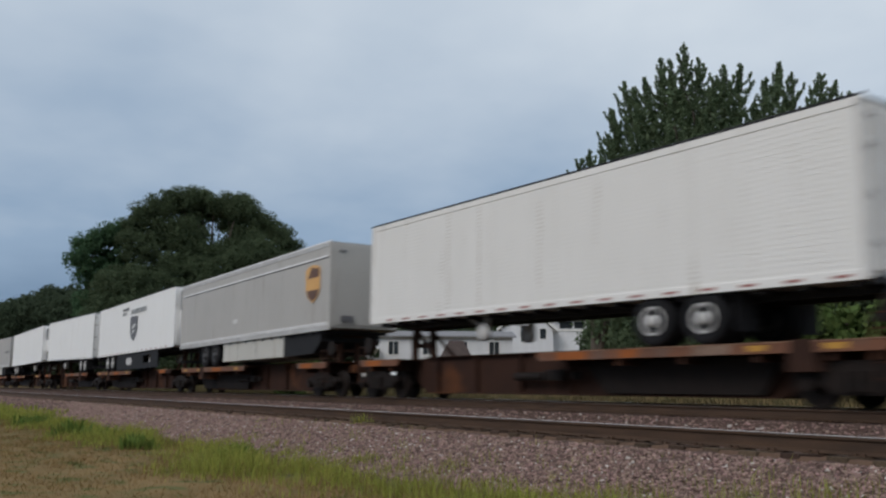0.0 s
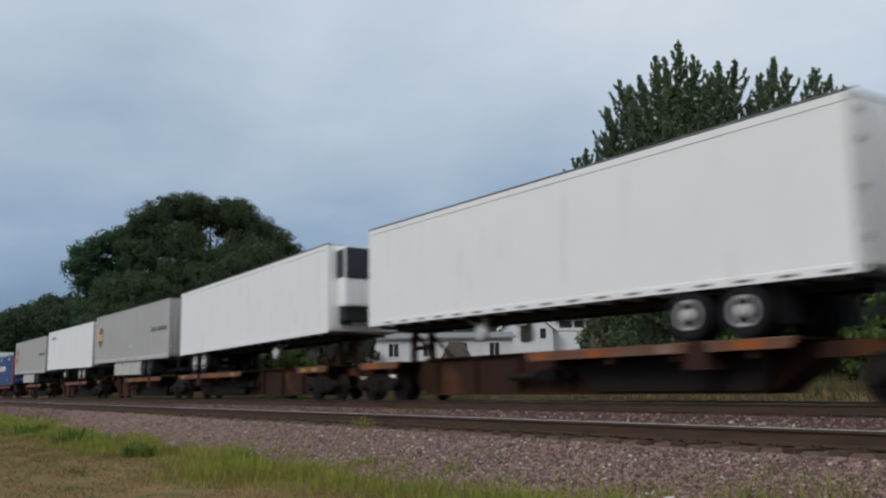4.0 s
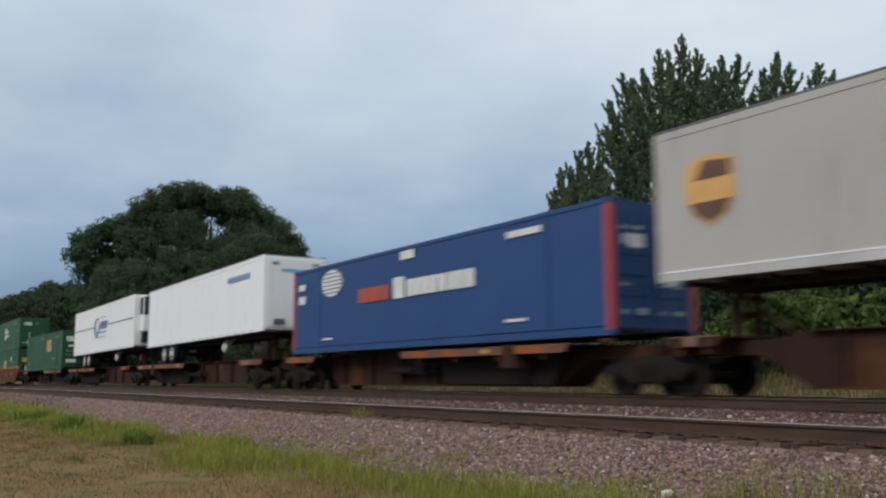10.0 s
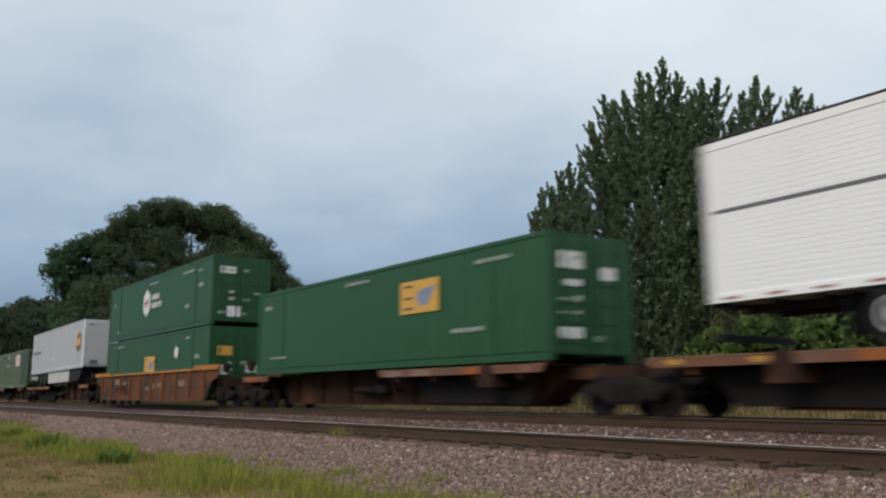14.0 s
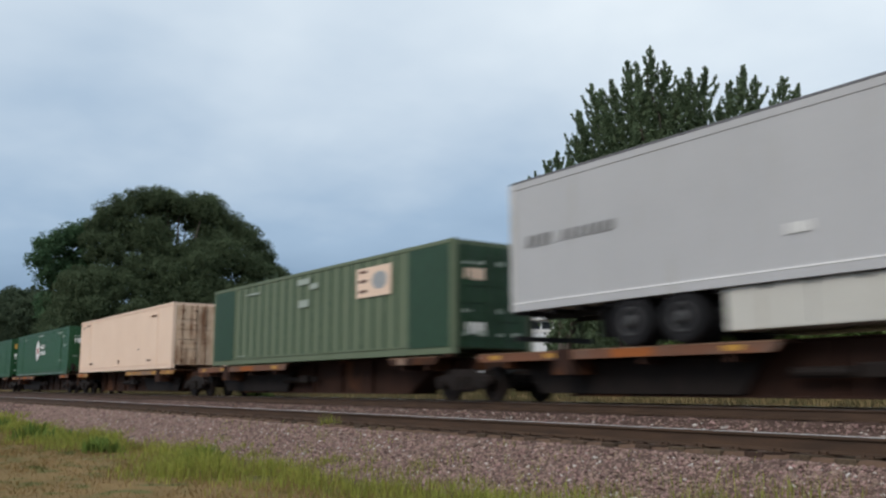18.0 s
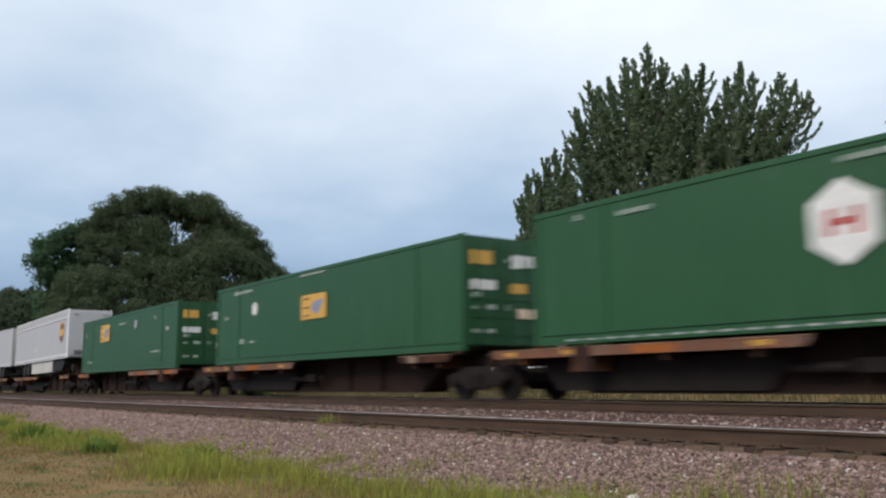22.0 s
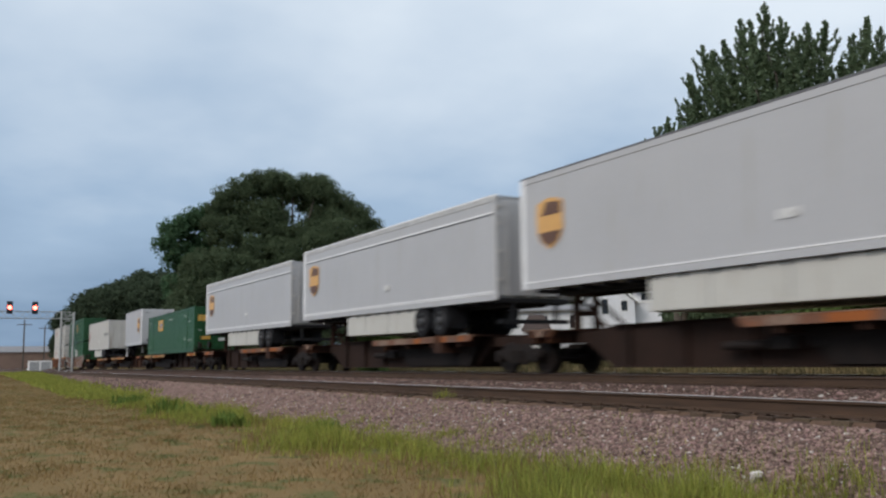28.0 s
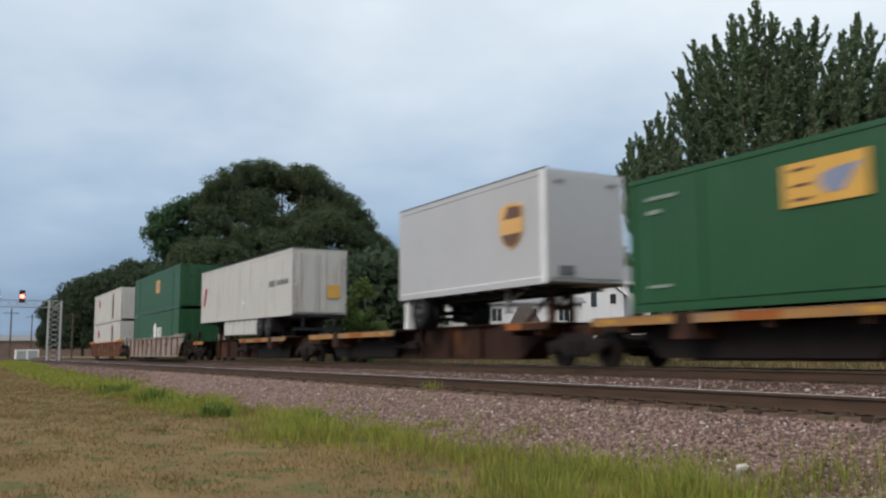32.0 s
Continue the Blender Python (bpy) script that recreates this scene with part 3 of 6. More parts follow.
def build_grass():
    def cover(x, y):
        # the verge thins out on the stone toe and towards the mown turf
        edge = 6.75 + 0.42 * step(-13.0, -7.0, x) + 0.25 * np.sin(x * 0.9) + 0.18 * np.sin(x * 2.3 + 1) + 0.1 * np.sin(x * 5.1)
        inner = 5.1 + 0.45 * np.sin(x * 0.7 + 2) + 0.3 * np.sin(x * 1.9) - 0.5 * step(-12.0, -6.0, x)
        p = step(inner - 1.5, inner + 0.9, y) ** 2 * (1 - step(edge - 1.0, edge + 0.75, y)) ** 1.5
        clump = 0.5 + 0.5 * np.sin(x * 2.3 + 1.9 * np.sin(y * 2.1)) * np.cos(y * 2.6 - x * 1.1)
        broad = 0.5 + 0.5 * np.sin(x * 0.83 + 1.3 * np.sin(y * 1.1 + 0.7) + 0.4)
        return p * (0.08 + 0.92 * clump) * (0.45 + 0.55 * broad)

    def verge(x, y, rng):
        return rng.random(len(x)) < cover(x, y)

    def dry(x, y, rng):
        return rng.random(len(x)) < np.minimum(1, 0.9 * cover(x, y) ** 0.5) * (1 - 0.5 * cover(x, y))

    def rise(x, y):
        return 0.42 + 0.75 * np.minimum(1, cover(x, y) ** 0.6)
    a = blades(170000, -45, -2.5, 3.8, 8.0, 0.34, 11, 1.35, 0.0036, 0.85, verge, rise)
    b = blades(34000, -150, -38, 4.0, 8.3, 0.24, 12, 1.2, 0.010, 0.6, lambda x, y, r: r.random(len(x)) < step(4.0, 5.2, y) * (1 - step(6.4, 7.6, y - step(-70.0, -120.0, x))))
    e = blades(16000, -2.5, 30, 3.8, 8.0, 0.31, 21, 1.0, 0.005, 0.85, verge, rise)
    b = (np.concatenate([b[0], e[0]]), np.concatenate([b[1], e[1] + len(b[0])]))
    off = len(a[0])
    tagged(new("verge_grass", raw_mesh("verge_grass", np.concatenate([a[0], b[0]]), np.concatenate([a[1], b[1] + off]), M_GRASS)), "tall green grass along the foot of the ballast", "grass", kind="stuff")
    v, f = blades(64000, -45, -2.5, 3.4, 7.9, 0.24, 17, 1.35, 0.0032, 0.9, dry, rise)
    tagged(new("dry_verge_grass", raw_mesh("dry_verge_grass", v, f, M_STRAW)), "dry stalks among the verge grass", "grass", kind="stuff")
    v, f = blades(230000, -130, 2, -2, 6.2, 0.05, 13, 1.9, 0.008, 1.6, lambda a, b, g: g.random(len(a)) < (0.12 + 0.88 * step(6.0, 9.5, np.hypot(a, b))) * step(-2.0, 1.5, b), plain=True)
    v2, f2 = blades(70000, -60, 30, -25, 6.2, 0.05, 19, 1.0, 0.012, 1.6, plain=True)
    v, f = np.concatenate([v, v2]), np.concatenate([f, f2 + len(v)])
    tagged(new("mown_grass", raw_mesh("mown_grass", v, f, M_STRAW)), "short dry mown grass with green patches", "grass", kind="stuff")
    v, f = blades(26000, -20, -4, 6.7, 8.15, 0.17, 14, 1.0, 0.003, 0.6, lambda x, y, r: (r.random(len(x)) < 0.05 + 0.5 * (1 - step(6.8, 7.5, y))) & (np.sin(x * 4.1 + 2 * np.sin(y * 5)) * np.cos(y * 6.3 + x) > 0.15))
    v2, f2 = blades(60, -15.85, -15.35, 8.25, 8.6, 0.24, 10, 1.0, 0.0035, 0.9)
    v, f = np.concatenate([v, v2]), np.concatenate([f, f2 + len(v)])
    tagged(new("ballast_weeds", raw_mesh("ballast_weeds", v, f, M_GRASS)), "sparse weeds growing through the stones", "weeds", kind="stuff")
    vs, fs, off = [], [], 0
    for x, y, r, tall, k, seed in ((-25.6, 5.0, 0.5, 0.40, 320, 5), (-24.6, 5.4, 0.5, 0.32, 260, 6), (-15.2, 5.7, 0.35, 0.3, 500, 7), (-19.5, 5.2, 0.4, 0.28, 500, 8), (-33.0, 5.2, 0.6, 0.4, 700, 9)):
        v, f = blades(k, x - r, x + r, y - r, y + r, tall, seed, 1.0, 0.016, 0.9, lambda a, b, g: g.random(len(a)) < np.exp(-2.2 * ((a - x) ** 2 + (b - y) ** 2) / r ** 2))
        vs.append(v), fs.append(f + off)
        off += len(v)
    tagged(new("broad_weeds", raw_mesh("broad_weeds", np.concatenate(vs), np.concatenate(fs), M_WEED)), "darker green leafy weeds in the verge", "weeds", kind="stuff")
    v, f = blades(42000, -40, -3, 0.4, 5.4, 0.085, 18, 1.5, 0.006, 1.3, lambda a, b, g: g.random(len(a)) < 0.25 + 0.75 * (np.sin(a * 1.3 + 2.5 * np.sin(b * 1.7)) * np.cos(b * 2.4 + a * 0.9) > 0.2), plain=True)
    tagged(new("turf_tufts", raw_mesh("turf_tufts", v, f, M_STRAW)), "uneven tufts in the dry mown turf", "grass", kind="stuff")
    v, f = blades(26000, -120, 30, 17.6, 21.5, 0.22, 16, 1.0, 0.012, 0.8, None, None, True)
    tagged(new("far_dry_grass", raw_mesh("far_dry_grass", v, f, M_FARGRASS)), "dry tan grass beside the train's track", "grass", kind="stuff")
    v, f = blades(46000, -120, 30, 20.5, 26, 0.45, 15, 1.0, 0.014, 0.6, None, lambda x, y: 0.3 + 0.7 * step(20.5, 24.0, y), True)
    tagged(new("far_grass", raw_mesh("far_grass", v, f, M_FARGRASS)), "grass strip beyond the train's track", "grass", kind="stuff")


def build_fines():
    """Brown dust and fines that fill the cribs beside the near rail."""
    xs = np.arange(-140.0, 6.0, 0.26)
    ys = np.array([8.27, 8.34, 8.5, 8.66, 8.80])
    gx, gy = np.meshgrid(xs, ys, indexing="ij")
    rng = np.random.default_rng(8)
    gz = -0.345 - (gy - 8.3) * 0.05 + rng.normal(0, 0.006, gx.shape)
    gz[:, 0] -= 0.06
    v = np.stack([gx, gy, gz], -1).reshape(-1, 3)
    nx, ny = len(xs), len(ys)
    i, j = np.meshgrid(np.arange(nx - 1), np.arange(ny - 1), indexing="ij")
    a = (i * ny + j).ravel()
    tagged(new("track_dust", raw_mesh("track_dust", v, np.stack([a, a + ny, a + ny + 1, a + 1], -1), M_FINES)), "brown dust between the ties of the near track", "ballast", kind="structure")


build_ground()
build_ballast()
build_fines()

# ---- the train: how far it has come, t seconds in ----
MOVERS = []      # (thing, x of its origin in the train, y, z, lean)
WHEELSETS = []   # (part, x in its truck)


def gone(t):
    u = (t - 16.0) / 16.0
    return 16.0 * (14.7184 * u + 0.6139 * u ** 2 - 0.2082 * u ** 3 - 0.1335 * u ** 4)


def mover(ob, x, z, lean=0.0):
    MOVERS.append((ob, x, YT, z, lean))
    ob.matrix_basis = pose(x + gone(0), YT, z, 0, lean, 0)
    return ob


SHARED = {}


def shared(key, make):
    if key not in SHARED:
        SHARED[key] = make()
    return SHARED[key]


# -- trucks (bogies) --
def side_frame_mesh():
    out = [(-1.16, 0.50), (-1.12, 0.62), (-0.70, 0.66), (-0.42, 0.80), (0.42, 0.80), (0.70, 0.66), (1.12, 0.62), (1.16, 0.50), (1.05, 0.42), (0.72, 0.46), (0.40, 0.24), (-0.40, 0.24), (-0.72, 0.46), (-1.05, 0.42)]
    bm = prism(B(), out, -0.07, 0.07)
    for s in (-1, 1):
        rod(bm, (s * 0.89, -0.15, 0.42), (s * 0.89, 0.08, 0.42), 0.12, seg=12)
        box(bm, s * 0.89 - 0.13, s * 0.89 + 0.13, -0.10, 0.10, 0.36, 0.52)
    for s in (-0.2, 0.0, 0.2):
        rod(bm, (s, -0.12, 0.30), (s, -0.12, 0.62), 0.075, seg=10)
    return mesh_of("side_frame", bm, M_GRIME)


def wheelset_mesh():
    bm = rod(B(), (0, -1.0, 0), (0, 1.0, 0), 0.075, seg=10)
    prof = [(0.05, -0.09), (0.14, -0.10), (0.17, -0.05), (0.34, -0.045), (0.36, -0.07), (0.419, -0.068), (0.425, 0.04), (0.447, 0.05), (0.447, 0.07), (0.36, 0.07), (0.34, 0.02), (0.17, 0.03), (0.14, 0.08), (0.05, 0.08)]
    lathe(bm, prof, 0, -0.75, 0, 26)
    lathe(bm, [(r, -o) for r, o in prof], 0, 0.75, 0, 26)
    return mesh_of("wheelset", bm, M_GRIME)


def truck(car, x):
    bolster = shared("bolster", lambda: mesh_of("truck", boxes([(-0.24, 0.24, -1.0, 1.0, 0.42, 0.68), (-0.18, 0.18, -0.3, 0.3, 0.68, 0.80), (-0.62, -0.56, -0.9, 0.9, 0.36, 0.46), (0.56, 0.62, -0.9, 0.9, 0.36, 0.46)], 0.02), M_GRIME))
    t = put("truck", bolster, car, (x, 0, 0), "greasy cast steel truck")
    for y in (-1.02, 1.02):
        put("side_frame", shared("side_frame", side_frame_mesh), t, pose(0, y, 0, 0, 0, 0 if y < 0 else 180))
    for dx in (-0.89, 0.89):
        WHEELSETS.append((put("wheelset", shared("wheelset", wheelset_mesh), t, (dx, 0, 0.42)), dx))


def coupler(car, x, way):
    bm = boxes([(min(x, x + way * 0.5), max(x, x + way * 0.5), -0.11, 0.11, 0.78, 0.98), (min(x + way * 0.35, x + way * 0.62), max(x + way * 0.35, x + way * 0.62), -0.2, 0.2, 0.72, 1.02)], 0.03)
    rod(bm, (x, -0.35, 0.95), (x + way * 0.3, -0.3, 0.6), 0.03)
    rod(bm, (x + way * 0.3, -0.3, 0.6), (x + way * 0.6, -0.25, 0.75), 0.03)
    part("coupler", bm, M_GRIME, car)


def deck(car, x0, x1, long, paint):
    """A wheel deck: top plate, two side sills, cross bearers."""
    part("deck_plate", boxes([(x0, x1, -1.27, 1.27, 1.10, 1.125)]), M_RUST, car)
    for y in (-1.30, 1.30):
        s = 1 if y > 0 else -1
        cut = 0.10
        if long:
            # added dark plate: stands in for the deck's shade on the girder
            part("deck_shade_plate", prism(B(), [(x0 + 0.9, 0.90), (x1 - 0.7, 0.90), (x1 - 1.2, 0.22), (x0 + 1.6, 0.22)], s * 0.66, s * 0.62), M_GRIME, car, "added dark plate standing in for the shade under the deck")
        bm = prism(B(), [(x0, 1.12), (x1, 1.12), (x1, 1.05), (x1 - cut, 0.94), (x0 + cut, 0.94), (x0, 1.05)], y, y - s * 0.05)
        sill = part("side_sill", bm, paint, car)
        rng = random.Random(int(x0 * 37) + s + int(x1 * 11))
        xx = x0 + rng.uniform(0.25, 0.7)
        while s < 0 and xx < x1 - 0.6:
            w, kind = rng.uniform(0.4, 1.3), rng.random()
            w = min(0.45 if kind > 0.75 else w, x1 - xx - 0.5)
            z0, z1 = (0.985, 1.085) if kind > 0.75 else (0.95, 1.112)
            part("paint_patch" if kind < 0.75 else "reflective_strip", prism(B(), [(xx, z1), (xx + w, z1), (xx + w - 0.05, z0), (xx + 0.04, z0)], y - 0.004, y + 0.001), M_TAPE if kind > 0.75 else (M_FLAME if kind < 0.42 else M_PATCH), sill)
            xx += w + rng.uniform(0.3, 1.6)
        # painted highlight along the top of the sill
        part("sill_edge", prism(B(), [(x0, 1.136), (x1, 1.136), (x1, 1.121), (x0, 1.121)], y + s * 0.012, y - s * 0.14), M_EDGE, sill, "upper edge coloured pale as lit by the sky")
    n = 4 if long else 2
    for i in range(n):
        x = x0 + (x1 - x0) * (i + 0.5) / n
        part("cross_bearer", prism(B(), [(x - 0.06, 1.095), (x + 0.06, 1.095), (x + 0.06, 0.80), (x - 0.06, 0.80)], -1.24, 1.24), M_RUST, car)


def hitch(car, x, way):
    """The stanchion that holds a trailer's kingpin."""
    bm = boxes([(x - 0.28, x + 0.28, -0.45, 0.45, 2.02, 2.09), (x - 0.35, x + 0.35, -0.35, 0.35, 1.08, 1.16)], 0.01)
    for y in (-0.34, 0.34):
        rod(bm, (x, y, 1.1), (x, y * 0.85, 2.05), 0.11)
        rod(bm, (x - way * 1.3, y, 1.1), (x - way * 0.1, y * 0.8, 1.95), 0.05)
    box(bm, x - 0.06, x + 0.06, -0.4, 0.4, 1.5, 1.62)
    box(bm, x - 0.16, x + 0.05, -0.36, -0.30, 1.16, 1.9)
    box(bm, x - 0.16, x + 0.05, 0.30, 0.36, 1.16, 1.9)
    part("hitch_stanchion", bm, M_RUST, car, "rusty trailer hitch stand")


def ladder(car, x):
    bm = B()
    for dx in (-0.2, 0.2):
        rod(bm, (x + dx, -1.28, 0.45), (x + dx, -1.28, 1.3), 0.018, seg=6)
    for z in (0.5, 0.75, 1.0, 1.28):
        rod(bm, (x - 0.2, -1.28, z), (x + 0.2, -1.28, z), 0.015, seg=6)
    part("hand_rail", bm, M_RUST, car)
    bm = rod(B(), (x - 0.22, -1.31, 1.14), (x - 0.22, -1.31, 1.52), 0.016, seg=6)
    rod(bm, (x - 0.22, -1.31, 1.52), (x + 0.22, -1.31, 1.52), 0.016, seg=6)
    rod(bm, (x + 0.22, -1.31, 1.52), (x + 0.22, -1.31, 1.14), 0.016, seg=6)
    part("grab_iron", bm, M_RUST, car, "bent rusty grab iron")
    bm = rod(B(), (x, -0.95, 1.14), (x, -0.95, 1.78), 0.04, seg=8)
    box(bm, x - 0.14, x + 0.14, -1.02, -0.88, 1.45, 1.72, 0.02)
    part("brake_stand", bm, M_RUST, car)
    part("brake_wheel", lathe(B(), [(0.20, -0.015), (0.245, -0.015), (0.245, 0.015), (0.20, 0.015)], x, -1.06, 1.6, 18), M_GRIME, car)
    part("end_grating", boxes([(x - 0.34 + k * 0.1, x - 0.27 + k * 0.1, -1.25, 1.25, 1.127, 1.15) for k in range(7)]), M_RUST, car)


def spine_car(x0, x1, long_end, ends, trailer, paint, nose, at, steel):
    """One platform from x0 to x1 along the train. ends: 'own' truck or 'shared' at each end."""
    n = x1 - x0
    car = tagged(new("spine_car"), "rust-stained %s spine car platform under %s" % ("yellow" if paint is M_YELLOWDECK else "orange", trailer or "no load"), "railway wagon", "wagons of the train")
    a, b = (0.25 if ends[0] == "own" else 0.15), (0.25 if ends[1] == "own" else 0.15)
    side = [(a, 1.06), (2.6, 1.06), (3.4, 1.17), (n - 3.4, 1.17), (n - 2.6, 1.06), (n - b, 1.06), (n - b, 0.80), (n - 2.3, 0.78), (n - 3.3, 0.18), (3.3, 0.18), (2.3, 0.78), (a, 0.80)]
    part("spine", prism(B(), side, -0.44, 0.44), steel, car, "brown rusted box girder" if steel is M_RUST else "dark box girder with shade worked into its colour")
    part("bottom_flange", boxes([(3.3, n - 3.3, -0.60, 0.60, 0.16, 0.195)]), steel, car)
    part("top_flange", boxes([(3.4, n - 3.4, -0.58, 0.58, 1.165, 1.19)]), steel, car)
    for x in np.arange(4.0, n - 3.9, 1.9):
        part("stiffener", boxes([(x - 0.02, x + 0.02, -0.56, 0.56, 0.196, 1.164)]), steel, car)
    if long_end == "left":
        if ends[0] == "own":
            deck(car, 0.75, 2.25, False, paint)
            deck(car, 2.45, 9.1, True, paint)
            bx = 2.35
        else:
            deck(car, 0.9, 9.1, True, paint)
            bx = 3.9
        deck(car, n - 3.1, n - 0.75, False, paint if ends[1] == "own" else M_RUST)
    else:
        if ends[1] == "own":
            deck(car, n - 2.25, n - 0.75, False, paint)
            deck(car, n - 9.3, n - 2.45, True, paint)
            bx = n - 2.35
        else:
            deck(car, n - 9.3, n - 2.1, True, paint)
            bx = n - 4.2
        deck(car, 0.75, 3.1 if ends[0] == "own" else 2.0, False, paint if ends[0] == "own" else M_RUST)
    part("bolster_bracket", prism(B(), [(bx - 0.22, 1.16), (bx + 0.22, 1.16), (bx + 0.30, 0.62), (bx - 0.30, 0.62)], -1.325, -0.42), M_RUST, car)
    part("bolster_bracket", prism(B(), [(bx - 0.22, 1.16), (bx + 0.22, 1.16), (bx + 0.30, 0.62), (bx - 0.30, 0.62)], 0.42, 1.325), M_RUST, car)
    part("brake_valve", boxes([(n * 0.5 - 0.3, n * 0.5 + 0.3, -0.78, -0.60, 0.50, 0.75)], 0.03), M_GRIME, car)
    part("brake_lever_box", boxes([(n * 0.5 + 0.6, n * 0.5 + 0.8, -0.74, -0.60, 0.52, 0.7)], 0.03), M_GRIME, car)
    part("air_reservoir", rod(B(), (n * 0.5 - 1.5, -0.70, 0.6), (n * 0.5 - 0.4, -0.70, 0.6), 0.10, seg=12), M_GRIME, car)
    if ends[0] == "own":
        truck(car, 1.52)
        coupler(car, 0.3, -1)
        ladder(car, 0.85)
    else:
        truck(car, 0.0)
    if ends[1] == "own":
        truck(car, n - 1.52)
        coupler(car, n - 0.3, 1)
        ladder(car, n - 0.85)
    if trailer == "a container":
        for x in (at - x0 + 0.1, at - x0 + 16.0):
            for y in (-1.2, 1.2):
                part("pedestal", boxes([(x - 0.16, x + 0.16, y - 0.09, y + 0.09, 1.126, DECK - 0.004)]), M_RUST, car)
    if nose:
        hitch(car, nose[0] - x0, nose[1])
    return mover(car, x0, 0.0)


def well_car(x0, x1, paint, rail_paint, label="rust-faded brown well car with a yellow top sill"):
    n = x1 - x0
    car = tagged(new("well_car"), label, "railway wagon", "wagons of the train")
    for s in (-1, 1):
        bm = prism(B(), [(0.7, 1.50), (n - 0.7, 1.50), (n - 0.7, 1.25), (n - 1.55, 1.0), (n - 2.15, 0.26), (2.15, 0.26), (1.55, 1.0), (0.7, 1.25)], s * 1.37, s * 1.33)
        wall = part("side_wall", bm, paint, car, "rust-faded brown plate wall")
        bm = boxes([(0.6, n - 0.6, min(s * 1.31, s * 1.46), max(s * 1.31, s * 1.46), 1.50, 1.60)], 0.015)
        part("top_sill", bm, rail_paint, wall, "worn yellow top sill")
        for xa in (0.62, n - 3.6):
            part("raised_chord", boxes([(xa, xa + 2.98, min(s * 1.312, s * 1.44), max(s * 1.312, s * 1.44), 1.604, 1.70)], 0.01), rail_paint, wall)
        part("bottom_sill", boxes([(2.1, n - 2.1, min(s * 1.30, s * 1.44), max(s * 1.30, s * 1.44), 0.22, 0.30)], 0.01), paint, wall)
        k = int((n - 4) / 1.75)
        for i in range(k + 1):
            x = 2.3 + (n - 4.6) * i / k
            z0 = 0.31 if 2.2 < x < n - 2.2 else 0.92
            part("post", boxes([(x - 0.07, x + 0.07, min(s * 1.372, s * 1.45), max(s * 1.372, s * 1.45), z0, 1.49)]), M_WELL_POST, wall)
    part("floor", boxes([(2.12, n - 2.12, -1.32, 1.32, 0.28, 0.426)]), M_RUST, car)
    for x, w in ((0.25, 1), (n - 0.25, -1)):
        xa, xb = sorted((x, x + w * 1.75))
        part("end_platform", boxes([(xa, xb, -1.25, 1.25, 1.12, 1.18), (xa, xb, -0.4, 0.4, 0.81, 1.115), (xa, xa + 0.08, -1.25, 1.25, 0.95, 1.115), (xb - 0.08, xb, -1.3, 1.3, 0.80, 1.118)]), M_RUST, car)
    rng = random.Random(int(n * 10))
    for i in range(9):
        x, w, z = rng.uniform(2.6, n - 4.2), rng.uniform(0.3, 1.1), rng.uniform(0.45, 1.1)
        part("stencil_patch", boxes([(x, x + w, -1.378, -1.3705, z, z + rng.uniform(0.12, 0.34))]), M_PATCH if i % 3 else M_RUST, car, "faded stencilled patch")
    truck(car, 0.95), truck(car, n - 0.95)
    coupler(car, 0.3, -1), coupler(car, n - 0.3, 1)
    ladder(car, 0.8), ladder(car, n - 0.8)
    return mover(car, x0, 0.0)


# -- marks on the sides --
def plate(pts, y=-1.318, t=0.008):
    return prism(B(), pts, y, y + t)


def rect(x0, x1, z0, z1, y=-1.318):
    return boxes([(x0, x1, y, y + 0.008, z0, z1)])


def round_pts(cx, cz, rx, rz, k=20, a0=0.0):
    return [(cx + rx * math.cos(2 * math.pi * i / k + a0), cz + rz * math.sin(2 * math.pi * i / k + a0)) for i in range(k)]


def letters(parent, material, x0, x1, z0, z1, seed, y=-1.318, gap=0.25, slant=0.0, label=""):
    """Writing shown as a row of plain bars, each a part."""
    rng = random.Random(seed)
    x, h = x0, z1 - z0
    while x < x1 - 0.2 * h:
        w = min(h * rng.uniform(0.45, 0.8), x1 - x)
        part("letter_bar", prism(B(), [(x, z0), (x + w, z0), (x + w + slant, z1), (x + slant, z1)], y, y + 0.008), material, parent, label)
        x += w + h * gap * rng.uniform(0.6, 1.3)


def shield(parent, cx, cz, w, h):
    pts = [(cx - w / 2, cz + h * 0.40), (cx - w * 0.25, cz + h * 0.47), (cx, cz + h * 0.5), (cx + w * 0.25, cz + h * 0.47), (cx + w / 2, cz + h * 0.40), (cx + w / 2, cz - h * 0.12), (cx + w * 0.36, cz - h * 0.33), (cx, cz - h * 0.5), (cx - w * 0.36, cz - h * 0.33), (cx - w / 2, cz - h * 0.12)]
    e = part("emblem", plate(pts), M_GOLD, parent, "gold shield emblem with brown fields")
    part("emblem_field", plate([(cx - w * 0.1, cz + h * 0.43), (cx + w * 0.42, cz + h * 0.38), (cx + w * 0.42, cz + h * 0.16), (cx - w * 0.3, cz + h * 0.16)], -1.326), M_BROWN, e)
    part("emblem_field", plate([(cx - w * 0.42, cz - h * 0.16), (cx + w * 0.42, cz - h * 0.16), (cx + w * 0.30, cz - h * 0.33), (cx, cz - h * 0.45), (cx - w * 0.30, cz - h * 0.33)], -1.326), M_BROWN, e)


# -- road trailers --
def tyre_mesh():
    return mesh_of("tyre", lathe(B(), [(0.29, -0.10), (0.40, -0.14), (0.49, -0.12), (0.51, -0.08), (0.51, 0.08), (0.49, 0.12), (0.40, 0.14), (0.29, 0.10)], 0, 0, 0, 24), M_TYRE, True)


